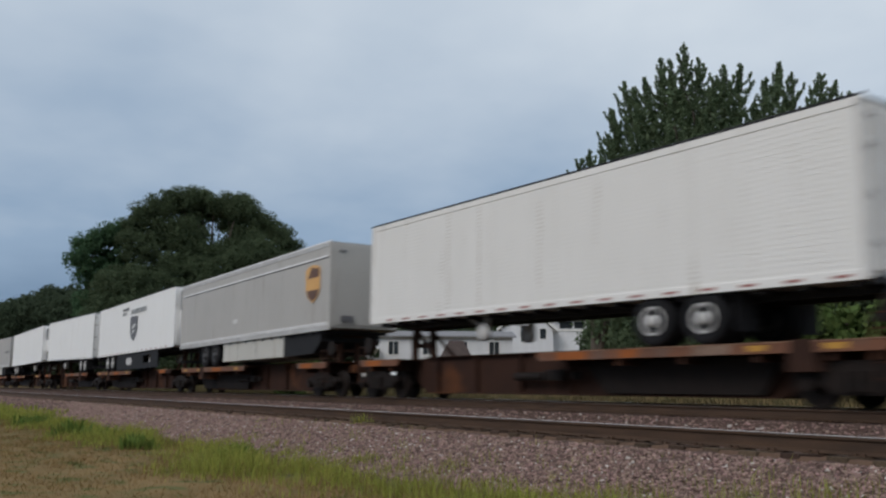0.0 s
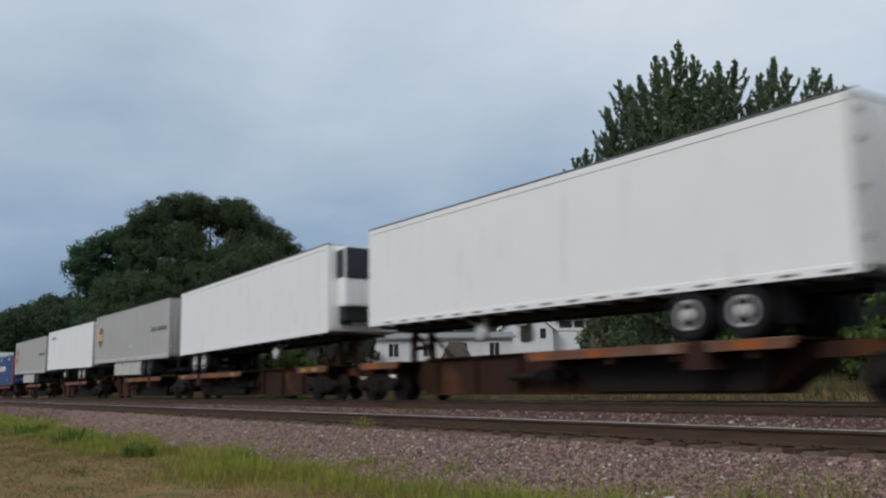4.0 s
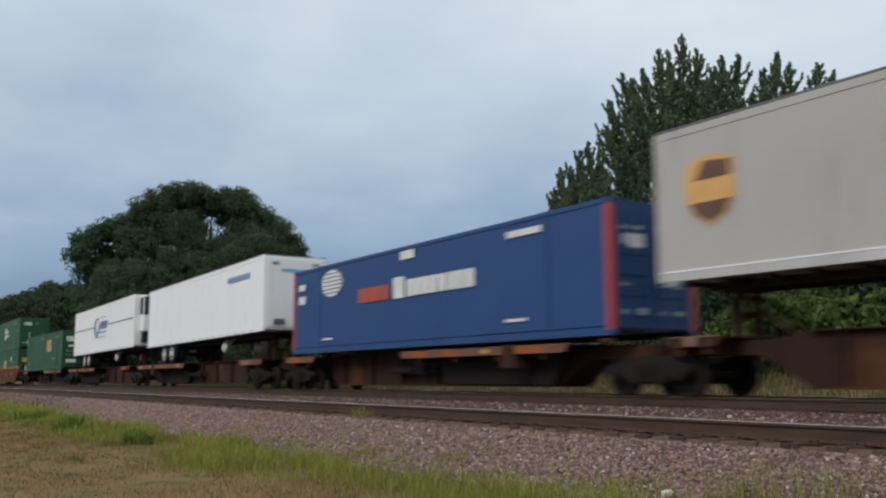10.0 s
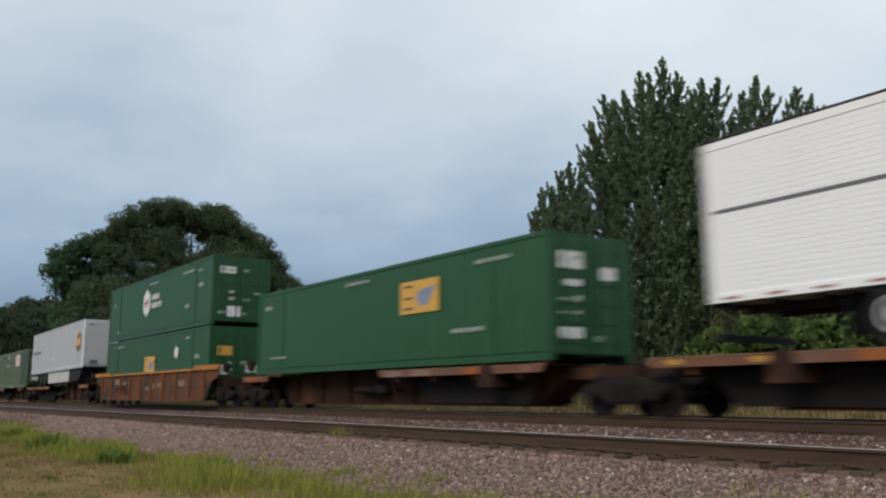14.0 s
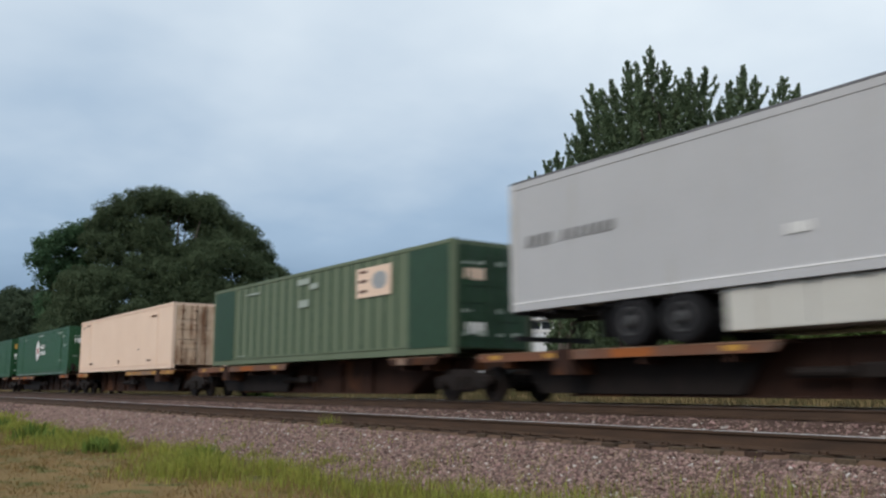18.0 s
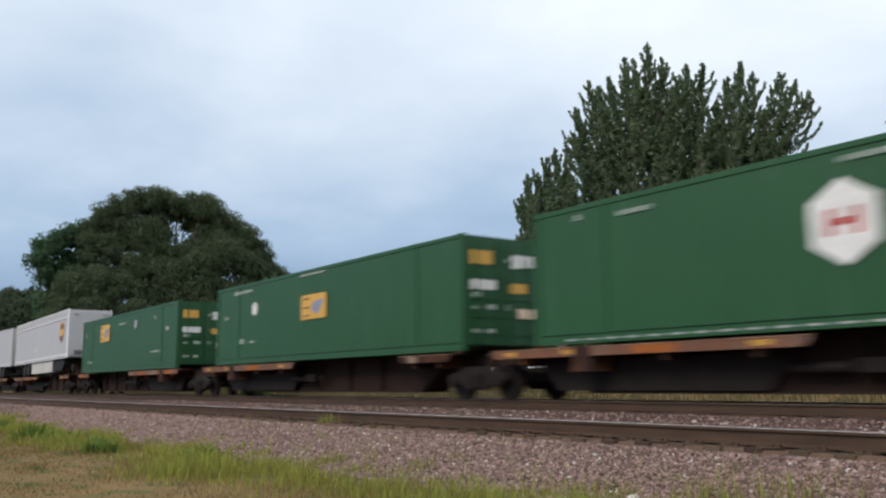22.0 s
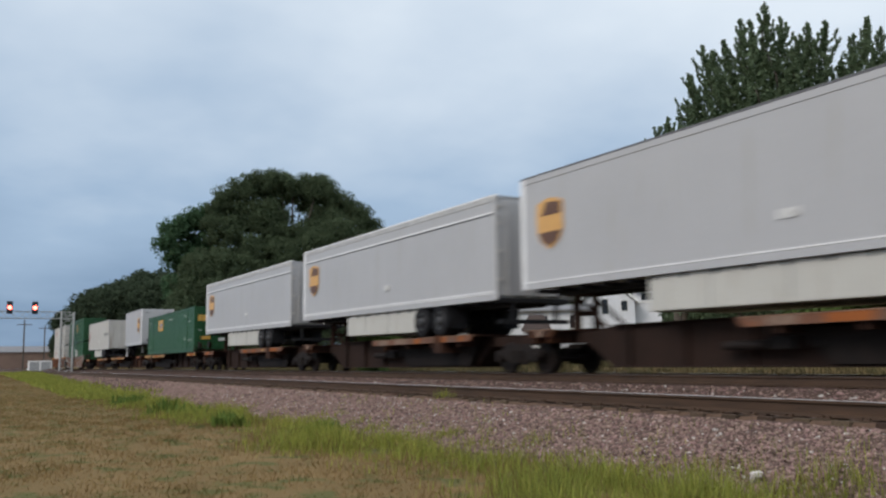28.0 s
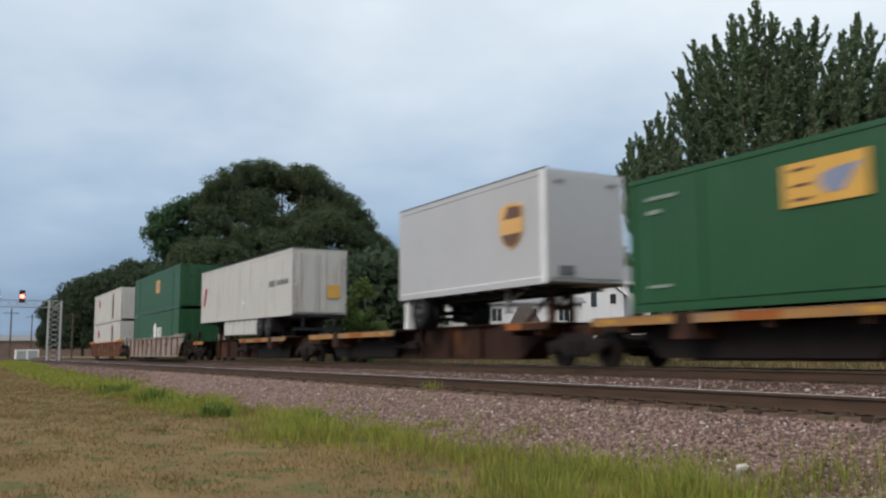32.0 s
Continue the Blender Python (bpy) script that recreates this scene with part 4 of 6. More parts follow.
def rim_mesh(material):
    return lambda: mesh_of("rim", lathe(B(), [(0.05, -0.17), (0.11, -0.17), (0.13, -0.10), (0.22, -0.06), (0.26, -0.12), (0.295, -0.125), (0.295, 0.11), (0.05, 0.11)], 0, 0, 0, 20), material, True)


def road_wheel(t, x, y, z, rim):
    w = put("wheel", shared("tyre", tyre_mesh), t, pose(x, y, z, 0, 0, 0 if y < 0 else 180))
    put("rim", shared("rim" + rim.name, rim_mesh(rim)), w, None, "white steel rim" if rim is M_RIM else "dirty steel rim")


def trailer(x0, n, nose, finish, label, ribbed=False, reefer=False, box_below=False, rim=M_RIM, roof=M_ROOF, stripe=False, dots=True, over=2.8, taper=0.62, lines=(), tape=M_REDTAPE):
    """A road trailer; a counts metres from the rear bogie towards the nose. Its origin stands on the deck under that bogie."""
    t = tagged(new("trailer"), label, "trailer", "trailers on the train")
    d = 1 if nose == "right" else -1
    r, f = -over, n - over
    X = lambda a, b: (min(d * a, d * b), max(d * a, d * b))
    z0, z1 = 1.02, 3.93
    body = part("body", box(B(), *X(r + 0.04, f), -1.285, 1.285, z0, z1, 0.04), finish, t)
    part("roof", box(B(), *X(r + 0.02, f - 0.02), -1.27, 1.27, z1 - 0.01, z1 + 0.035, 0.015), roof, t)
    if ribbed:
        me = mesh_of("side_rib", box(B(), *X(r + 0.3, f - 0.25), -1.2885, -1.284, 0, 0.05), finish)
        for i in range(26):
            put("side_rib", me, body, (0, 0, z0 + 0.18 + i * 0.1))
    else:
        me = mesh_of("seam", boxes([(-0.035, 0.035, -1.2885, -1.284, z0 + 0.1, z1 - 0.14)]), finish)
        for i in range(1, int(n / 1.22)):
            put("seam", me, body, (d * (r + i * 1.22), 0, 0))
    for y in (-1.30, 1.30):
        s = -1 if y < 0 else 1
        ya, yb = sorted((y, s * 1.27))
        part("top_rail", box(B(), *X(r, f), ya, yb, z1 - 0.13, z1 + 0.02, 0.012), finish if not stripe else M_ALU, t)
        part("bottom_rail", box(B(), *X(r, f), ya, yb, z0 - 0.06, z0 + 0.11, 0.012), finish if finish is not M_GREY else M_ALU, t)
        if finish in (M_SILVER, M_GREY):
            part("rail_moulding", boxes([(*X(r + 0.1, f - 0.1), *sorted((s * 1.306, s * 1.29)), z0 + 0.115, z0 + 0.145)]), M_BRIGHT, t, "bright moulding strip")
        part("roof_edge", box(B(), *X(r, f), *sorted((s * 1.304, s * 1.2)), z1 + 0.021, z1 + 0.07, 0.01), M_BRIGHT if stripe else M_DARKTRIM if roof is M_DARKTRIM else M_INK, t)
        for a in (r + 0.04, f - 0.06):
            part("corner_post", box(B(), *X(a - (0.12 if a > 0 and finish is M_SILVER else 0.07), a + 0.07), ya - 0.004, yb + 0.004, z0 - 0.04, z1 + 0.01, 0.02), (M_BRIGHT if finish is M_SILVER else finish) if a > 0 else M_ALU, t)
    if stripe:
        part("stripe", boxes([(*X(r + 0.2, f - 0.2), -1.302, -1.284, 3.46, 3.51)]), M_BRIGHT, t, "bright moulding strip")
        part("stripe", boxes([(*X(r + 0.2, f - 0.2), -1.298, -1.284, 3.415, 3.44)]), M_INK, t, "dark line under the moulding")
        part("stripe", boxes([(*X(r + 0.2, f - 0.2), -1.302, -1.284, z0 + 0.17, z0 + 0.21)]), M_BRIGHT, t, "bright moulding strip")
    if dots:
        me = mesh_of("reflector", boxes([(-0.17, 0.17, -1.306, -1.299, -0.01, 0.04)]), tape)
        k = int(n / 0.95)
        for i in range(k):
            put("reflector", me, t, (d * (r + 0.5 + (n - 0.8) * i / k), 0, z0))
    for za, zb in lines:
        part("side_line", boxes([(*X(r + 0.2, f - 0.35), -1.302, -1.284, za, zb)]), M_INK, t)
    # rear doors
    for s in (-1, 1):
        ya, yb = sorted((s * 0.02, s * 1.22))
        dr = part("rear_door", box(B(), *X(r - 0.03, r + 0.03), ya, yb, z0 + 0.08, z1 - 0.12, 0.012), finish, t)
        for y in (s * 0.25, s * 0.95):
            part("lock_rod", rod(B(), (d * (r - 0.06), y, z0 + 0.02), (d * (r - 0.06), y, z1 - 0.1), 0.018, seg=6), M_ALU, dr)
        for z in (1.5, 2.3, 3.1, 3.6):
            part("hinge", boxes([(*X(r - 0.055, r - 0.03), *sorted((s * 1.12, s * 1.28)), z, z + 0.10)]), M_ALU, dr)
    part("rear_bumper", boxes([(*X(r - 0.02, r + 0.10), -1.2, 1.2, 0.30, 0.42), (*X(r, r + 0.08), -0.8, -0.7, 0.42, 0.97), (*X(r, r + 0.08), 0.7, 0.8, 0.42, 0.97), (*X(r - 0.02, r + 0.06), -1.25, 1.25, 0.9, 1.02)]), M_CHASSIS, t)
    # nose
    part("front_panel", box(B(), *X(f, f + 0.03), -1.18, 1.18, z0 + 0.1, z1 - 0.1, 0.012), finish, t)
    for ya, yb in ((-1.0, -0.72), (0.72, 1.0)):
        part("front_marker", boxes([(*X(f + 0.03, f + 0.06), ya, yb, z1 - 0.32, z1 - 0.24)]), M_TEXT, t)
    part("air_connection", boxes([(*X(f + 0.03, f + 0.08), -0.9, -0.45, z0 + 0.2, z0 + 0.42)]), M_INK, t)
    if reefer:
        unit = part("cooling_unit", box(B(), *X(f + 0.03, f + 0.62), -1.0, 1.0, z0 + 0.78, z1 - 0.08, 0.09), M_WHITE, t, "white cooling unit with a dark grille")
        part("grille", box(B(), *X(f + 0.30, f + 0.66), -0.94, 0.94, z0 + 1.72, z1 - 0.12, 0.06), M_REEFER, unit, "blue-black upper grille")
        part("engine_bay", box(B(), *X(f + 0.05, f + 0.50), -0.9, 0.9, z0 + 0.30, z0 + 0.77, 0.04), M_DARKTRIM, unit)
        part("side_grille", boxes([(*X(f + 0.06, f + 0.58), -1.006, -0.995, z0 + 1.76, z1 - 0.2)]), M_REEFER, unit)
    # running gear
    bm = boxes([(*X(r + 0.2, f - 0.6), -0.56, -0.46, 0.80, 0.96), (*X(r + 0.2, f - 0.6), 0.46, 0.56, 0.80, 0.96)])
    for i in range(int(n / 0.9)):
        box(bm, *X(r + 0.3 + i * 0.9, r + 0.38 + i * 0.9), -1.22, 1.22, 0.86, 0.96)
    part("underframe", bm, M_CHASSIS, t)
    for a in ((-0.64, 0.64) if n > 10 else (-0.3,)):
        part("axle", rod(boxes([(d * a - 0.2, d * a + 0.2, -0.55, -0.45, 0.5, 0.80), (d * a - 0.2, d * a + 0.2, 0.45, 0.55, 0.5, 0.80)]), (d * a, -0.95, 0.51), (d * a, 0.95, 0.51), 0.07), M_CHASSIS, t)
        for y in (-1.12, -0.80, 0.80, 1.12):
            road_wheel(t, d * a, y, 0.513, rim if abs(y) > 1 else M_RIM_DARK)
    for y in (-0.95, 0.95):
        part("mud_flap", boxes([(*X(-1.42, -1.40), y - 0.3, y + 0.3, 0.25, 0.95)]), M_TYRE, t)
    lg = min(10.9 - over, f - 2.6)
    for y in (-0.75, 0.75):
        bm = boxes([(d * lg - 0.06, d * lg + 0.06, y - 0.06, y + 0.06, 0.35, 0.95)])
        rod(bm, (d * lg, y, 0.6), (d * (lg + 0.9), y, 0.95), 0.03, seg=6)
        leg = part("landing_leg", bm, M_GALV, t)
        if rim is M_RIM and n > 10:
            put("foot_wheel", shared("foot", lambda: mesh_of("foot_wheel", lathe(B(), [(0.04, -0.09), (0.20, -0.09), (0.25, -0.05), (0.25, 0.05), (0.04, 0.09)], 0, 0, 0, 18), M_RIM, True)), leg, (d * lg, y - 0.12, 0.55), "pale round leg foot")
        else:
            part("foot_pad", boxes([(d * lg - 0.15, d * lg + 0.15, y - 0.12, y + 0.12, 0.32, 0.36)]), M_GALV, leg)
    if box_below:
        b0, b1 = (5.8, 12.2) if d > 0 else (5.0, 11.35)
        part("belly_box", box(B(), *X(b0 - over, b1 - over), -1.20, 1.20, 0.18, 0.955, 0.03), M_BELLY, t, "warm off-white storage box slung under the floor")
        if d > 0:
            # added dark block that fills in the darkness below the nose
            part("nose_shade_block", prism(B(), [(12.205 - over, 0.96), (15.3 - over, 0.96), (15.3 - over, 0.62), (14.7 - over, 0.22), (12.205 - over, 0.19)], -1.16, 1.16), M_CHASSIS, t, "added dark block standing in for the shade under the nose")
        for a in (7.5, 9.5):
            part("box_seam", boxes([(*X(a - over, a + 0.02 - over), -1.206, -1.199, 0.25, 0.93)]), M_INK, t)
    mover(t, x0 + (over if d > 0 else n - over), 1.137, -d * taper)
    return t, (x0 + (f if d > 0 else n - f) * 0 + (n - 1.1 if d > 0 else 1.1), d)


# -- containers --
def container(x0, z, label, paint, ribs=False, rib_paint=None, door=None, posts=None, trim=None, n=16.25):
    """A 53-foot box with its door end towards the head of the train."""
    c = tagged(new("container"), label, "container", "containers on the train")
    h = 2.94
    trim = trim or paint
    part("body", boxes([(0.05, n - 0.05, -1.275, 1.275, 0.14, h - 0.05)]), paint, c)
    part("roof", box(B(), 0.04, n - 0.04, -1.26, 1.26, h - 0.06, h - 0.01, 0.01), paint, c)
    bm = B()
    k = 24 if ribs else 60
    for i in range(k):
        x = 0.45 + (n - 0.9) * (i + 0.5) / k
        w = 0.05 if ribs else 0.05
        dpt = 0.03 if ribs else 0.008
        pts = [(x - w, -1.274), (x - w * 0.6, -1.275 - dpt), (x + w * 0.6, -1.275 - dpt), (x + w, -1.274)]
        a = [bm.verts.new((px, py, 0.2)) for px, py in pts]
        b = [bm.verts.new((px, py, h - 0.12)) for px, py in pts]
        for j in range(3):
            bm.faces.new((a[j], a[j + 1], b[j + 1], b[j]))
    part("side_ribs", bm, rib_paint or paint, c, "upright ribs of the side sheet")
    for y in (-1.30, 1.30):
        s = -1 if y < 0 else 1
        ya, yb = sorted((y, s * 1.22))
        part("top_rail", box(B(), 0.1, n - 0.1, ya, yb, h - 0.11, h, 0.012), trim, c)
        part("bottom_rail", boxes([(0.1, n - 0.1, ya, yb, 0.0, 0.16), (0.1, n - 0.1, *sorted((s * 1.306, s * 1.27)), 0.20, 0.24)]), trim, c)
        for x in (0.0, n - 0.16):
            part("corner_post", box(B(), x, x + 0.16, *sorted((s * 1.305, s * 1.15)), 0.0, h, 0.012), posts or paint, c)
        for x in (2.05, n - 2.2):
            part("lifting_post", box(B(), x, x + 0.15, *sorted((s * 1.303, s * 1.25)), 0.02, h - 0.01, 0.01), trim, c)
        for x in (0.0, 2.03, n - 2.22, n - 0.18):
            for zz in (-0.004, h - 0.115):
                part("corner_casting", box(B(), x - 0.002, x + 0.182, *sorted((s * 1.312, s * 1.14)), zz, zz + 0.122, 0.008), trim, c)
    for s in (-1, 1):
        ya, yb = sorted((s * 0.015, s * 1.14))
        dr = part("door", box(B(), n - 0.05, n - 0.01, ya, yb, 0.16, h - 0.13, 0.01), door or paint, c)
        part("panel_ribs", boxes([(n - 0.012, n + 0.012, ya + 0.08, yb - 0.08, zz, zz + 0.16) for zz in (0.4, 0.85, 1.3, 1.75, 2.2)]), door or paint, dr)
        for y in (s * 0.22, s * 0.85):
            bm = rod(B(), (n + 0.035, y, 0.1), (n + 0.035, y, h - 0.06), 0.02, seg=6)
            for zz in (0.3, 1.1, 1.9, 2.55):
                box(bm, n - 0.01, n + 0.045, y - 0.06, y + 0.06, zz, zz + 0.06)
            part("lock_rod", bm, M_WELL if door is M_RUSTY_DOOR else (door or paint), dr)
    part("front_wall", boxes([(0.02, 0.05, -1.15, 1.15, 0.1, h - 0.1)]), paint, c)
    if z > 3:
        for x in (2.03, n - 2.22):
            for y in (-1.24, 1.24):
                part("stack_connector", boxes([(x + 0.02, x + 0.16, y - 0.06, y + 0.06, -0.066, -0.004)]), M_GRIME, c)
    mover(c, x0, z)
    return c


def door_marks(c, cols, n=16.25):
    rng = random.Random(len(cols) * 7 + int(cols[0][2] * 100))
    for y0 in (-1.0, -0.55, 0.1, 0.6):
        for z0 in (0.45, 1.05, 1.35, 2.3):
            if rng.random() < 0.5:
                part("door_notice", boxes([(n + 0.013, n + 0.018, y0, y0 + rng.uniform(0.18, 0.34), z0, z0 + rng.uniform(0.06, 0.14))]), M_STENCIL, c)
    for y0, y1, z0, z1, m in cols:
        part("door_mark", boxes([(n - 0.008, n + 0.016, y0, y1, z0, z1)]), m, c)


def small_marks(c, rows, paint=M_STENCIL):
    """Unit numbers and notices, as plain bars."""
    for i, (x0, x1, z0, z1) in enumerate(rows):
        mid, half = (z0 + z1) / 2, (z1 - z0) * 0.40
        if paint is M_MARK:
            part("marking", rect(x0, x1, z0, z1), paint, c)
        elif x1 - x0 > 0.75:
            letters(c, paint, x0, x1 - 0.1, mid - half, mid + half, i + 50, gap=0.45)
        else:
            for k in range(2):
                za = z0 + (z1 - z0) * (0.08 + 0.48 * k)
                part("marking", rect(x0 + 0.04, x1 - 0.06 * (1 + k), za, za + (z1 - z0) * 0.34), paint, c)


def square_logo(c, x0, x1, z0, z1):
    e = part("emblem", rect(x0, x1, z0, z1), M_YELLOW, c, "yellow rectangular emblem")
    w, h = x1 - x0, z1 - z0
    part("emblem_mark", boxes([(x0 + 0.10 * w, x0 + 0.34 * w, -1.326, -1.317, z0 + q * h, z0 + (q + 0.07) * h) for q in (0.12, 0.44, 0.80)]), M_BROWN, e)
    part("emblem_mark", plate([(x0 + 0.44 * w, z0 + 0.42 * h), (x0 + 0.54 * w, z0 + 0.2 * h), (x0 + 0.70 * w, z0 + 0.2 * h), (x0 + 0.82 * w, z0 + 0.5 * h), (x0 + 0.93 * w, z0 + 0.76 * h), (x0 + 0.62 * w, z0 + 0.72 * h), (x0 + 0.47 * w, z0 + 0.62 * h)], -1.326), M_BLUEGREY, e, "blue-grey emblem field")


def hexagon_logo(c, cx, cz, r):
    e = part("emblem", plate(round_pts(cx, cz, r * 0.92, r, 6, math.pi / 2)), M_MARK, c, "white hexagonal emblem with a red mark")
    part("emblem_mark", boxes([(cx - r * 0.42, cx - r * 0.22, -1.326, -1.317, cz - 0.22, cz + 0.22), (cx + r * 0.22, cx + r * 0.42, -1.326, -1.317, cz - 0.22, cz + 0.22), (cx - 0.13, cx + 0.13, -1.3262, -1.3172, cz - 0.06, cz + 0.06)]), M_RED, e)
    letters(c, M_MARK, cx + r * 1.25, cx + r * 1.25 + 1.2, cz + 0.08, cz + 0.36, 5, gap=0.4)
    letters(c, M_MARK, cx + r * 1.25, cx + r * 1.25 + 1.5, cz - 0.34, cz - 0.06, 6, gap=0.4)


def parcel_trailer(x0, nose, finish, label, stripe=False, dots=False, text=False, n=16.25, crest=True):
    t, k = trailer(x0, n, nose, finish, label, box_below=True, rim=M_RIM_DARK, stripe=stripe, dots=dots, over=4.2, roof=M_ROOF, taper=0.55)
    d = 1 if nose == "right" else -1
    if crest:
        shield(t, d * (14.9 - 4.2), 2.62, 1.15, 1.35)
    lo = d * (1.9 - 4.2)
    if text:
        letters(t, M_TEXT, lo - 1.35, lo - 0.45, 2.40, 2.66, 3, gap=0.35, slant=0.05)
        letters(t, M_TEXT, lo - 0.2, lo + 1.35, 2.42, 2.64, 5, gap=0.4, slant=0.05)
    letters(t, M_MARK, lo + 5.5 * d - 0.2, lo + 5.5 * d + 0.25, 1.72, 1.90, 4)
    return t, k


K = 0.9925
DECK = 1.20   # underside of the containers, on pedestals
LEFT = [v * K for v in (201.9, 182.7, 165.2, 147.3, 128.1, 109.8, 92.6, 75.1, 57.4, 38.2, 18.9, -1.9, -23.4, -45.7, -64.4, -85.8, -105.2, -124.3, -145.4, -165.9, -184.0, -201.6, -219.3, -237.4, -257.0, -268.7, -296.0, -318.3, -341.5)]
SIZE = [16.25] * 29
SIZE[25], SIZE[19] = 8.4, 16.6


def build_loads():
    """Each load in its order from the head; gives back the hitch under each trailer's nose."""
    h = {}
    t, h[0] = trailer(LEFT[0], 16.25, "left", M_WHITE_DIRTY, "white road trailer with horizontally ribbed sides", ribbed=True, roof=M_DARKTRIM, over=4.05)
    t, h[1] = parcel_trailer(LEFT[1], "right", M_GREY, "grey-brown parcel trailer with a gold shield and belly box", stripe=True)
    t, h[2] = trailer(LEFT[2], 16.25, "right", M_WHITE, "white ribbed refrigerated trailer with a dark crest emblem", ribbed=True, reefer=True, roof=M_DARKTRIM, over=3.2)
    a = -2.78
    e = part("emblem", plate([(a + 7.35, 2.95), (a + 7.75, 3.05), (a + 8.15, 2.98), (a + 8.55, 3.05), (a + 8.95, 2.95), (a + 8.9, 2.2), (a + 8.6, 1.85), (a + 8.15, 1.62), (a + 7.7, 1.85), (a + 7.4, 2.2)]), M_INK, t, "dark crest emblem")
    part("emblem_mark", plate([(a + 7.8, 2.3), (a + 8.5, 2.45), (a + 8.5, 2.6), (a + 7.8, 2.48)], -1.326), M_MARK, e)
    part("emblem_mark", plate([(a + 7.9, 2.05), (a + 8.4, 2.15), (a + 8.4, 2.25), (a + 7.9, 2.17)], -1.326), M_MARK, e)
    letters(t, M_INK, a + 5.55, a + 7.1, 3.46, 3.62, 8, gap=0.4)
    letters(t, M_GALV, a + 7.5, a + 10.8, 3.16, 3.44, 9, gap=0.5, label="grey lettering")
    letters(t, M_GALV, a + 5.55, a + 6.6, 3.2, 3.36, 10, gap=0.45)
    a = -3.28
    part("side_skirt", boxes([(a + 4.9, a + 10.6, -1.22, -1.16, 0.04, 0.95), (a + 10.6, a + 12.0, -1.22, -1.16, 0.74, 0.95), (a + 12.0, a + 13.4, -1.22, -1.16, 0.04, 0.95), (a + 10.6, a + 12.0, -1.22, -1.16, 0.04, 0.34)]), M_CHASSIS, t, "black side fairing")
    part("tank_cap", plate([(a + 7.0, 0.50), (a + 7.2, 0.70), (a + 8.1, 0.70), (a + 8.3, 0.50), (a + 8.1, 0.30), (a + 7.2, 0.30)], -1.236, 0.012), M_RIM, t, "pale metal tank end")
    t, h[3] = trailer(LEFT[3], 16.25, "left", M_WHITE, "plain white smooth-sided road trailer", tape=M_INK, over=3.05)
    t, h[4] = trailer(LEFT[4], 16.25, "right", M_WHITE, "white refrigerated trailer with a dark cooling unit", reefer=True, dots=False)
    t, h[5] = parcel_trailer(LEFT[5], "left", M_GREY, "grey-brown parcel trailer with a gold shield and belly box", text=True)
    t, h[6] = trailer(LEFT[6], 16.25, "left", M_WHITE, "white smooth road trailer with small blue lettering", dots=False, over=3.3)
    letters(t, M_LBLUE, -11.5, -9.7, 3.28, 3.50, 12, gap=0.3, label="small light blue lettering")
    t, h[7] = parcel_trailer(LEFT[7], "left", M_GREY, "grey-brown parcel trailer with a gold shield and belly box", text=True)
    c = container(LEFT[8], DECK + 0.06, "blue container with red corner posts and orange lettering", M_BLUE, posts=M_RED)
    e = part("emblem", plate(round_pts(3.1, 2.28, 0.76, 0.45, 24)), M_MARK, c, "white oval emblem with thin blue lines")
    for k in range(6):
        z = 2.28 + (k - 2.5) * 0.13
        w = 0.76 * math.sqrt(1 - ((z - 2.28) / 0.45) ** 2) - 0.02
        part("emblem_line", boxes([(3.1 - w, 3.1 + w, -1.323, -1.3175, z - 0.016, z + 0.016)]), M_BLUE, e)
    letters(c, M_ORANGERED, 5.0, 7.0, 1.46, 1.90, 14, gap=0.14, label="orange red lettering")
    part("letter_bar", rect(7.18, 7.8, 1.44, 2.06), M_MARK, c, "white initial letter")
    letters(c, M_MARK, 7.95, 11.3, 1.46, 1.94, 15, gap=0.14, label="white lettering")
    small_marks(c, [(0.5, 1.0, 2.2, 2.42), (0.5, 1.05, 1.72, 2.0), (7.6, 8.35, 2.55, 2.80), (12.7, 14.0, 2.5, 2.66), (12.6, 13.4, 0.45, 0.52), (2.4, 3.2, 0.4, 0.46)], M_MARK)
    door_marks(c, [(-0.9, -0.3, 1.9, 2.2, M_MARK), (0.3, 0.9, 1.1, 1.3, M_MARK)])
    t, h[9] = trailer(LEFT[9], 16.25, "right", M_WHITE, "white smooth road trailer with light blue lettering", tape=M_ALU, over=3.6)
    letters(t, M_LBLUE, 8.6, 11.1, 3.18, 3.42, 16, gap=0.3, label="light blue lettering")
    part("lettering", boxes([(12.67, 12.69, -0.6, 0.6, 3.3, 3.44)]), M_CYAN, t)
    t, h[10] = trailer(LEFT[10], 16.25, "right", M_WHITE, "white ribbed refrigerated trailer with a blue swirl emblem", ribbed=True, reefer=True, roof=M_DARKTRIM, lines=((2.60, 2.66),), over=4.05)
    part("panel", rect(2.10, 5.85, 1.85, 3.30, -1.310), M_WHITE, t)
    e = part("emblem", plate(round_pts(2.90, 2.55, 0.78, 0.66)), M_NAVY, t, "blue swirl emblem")
    part("emblem_mark", plate(round_pts(3.05, 2.68, 0.48, 0.40), -1.326), M_MARK, e)
    part("emblem_mark", plate(round_pts(2.75, 2.2, 0.4, 0.28), -1.327), M_CYAN, e)
    letters(t, M_NAVY, 3.70, 5.65, 2.42, 2.90, 17, gap=0.12, slant=0.12, label="navy lettering")
    letters(t, M_LBLUE, 3.65, 5.55, 2.15, 2.28, 18, gap=0.3)
    part("emblem_line", rect(2.85, 5.35, 3.16, 3.20), M_INK, t)
    part("emblem_line", rect(2.75, 5.35, 1.92, 1.96), M_INK, t)
    c = container(LEFT[11], DECK, "green container with a yellow emblem", M_GREEN)
    square_logo(c, 10.0, 11.9, 1.45, 2.35)
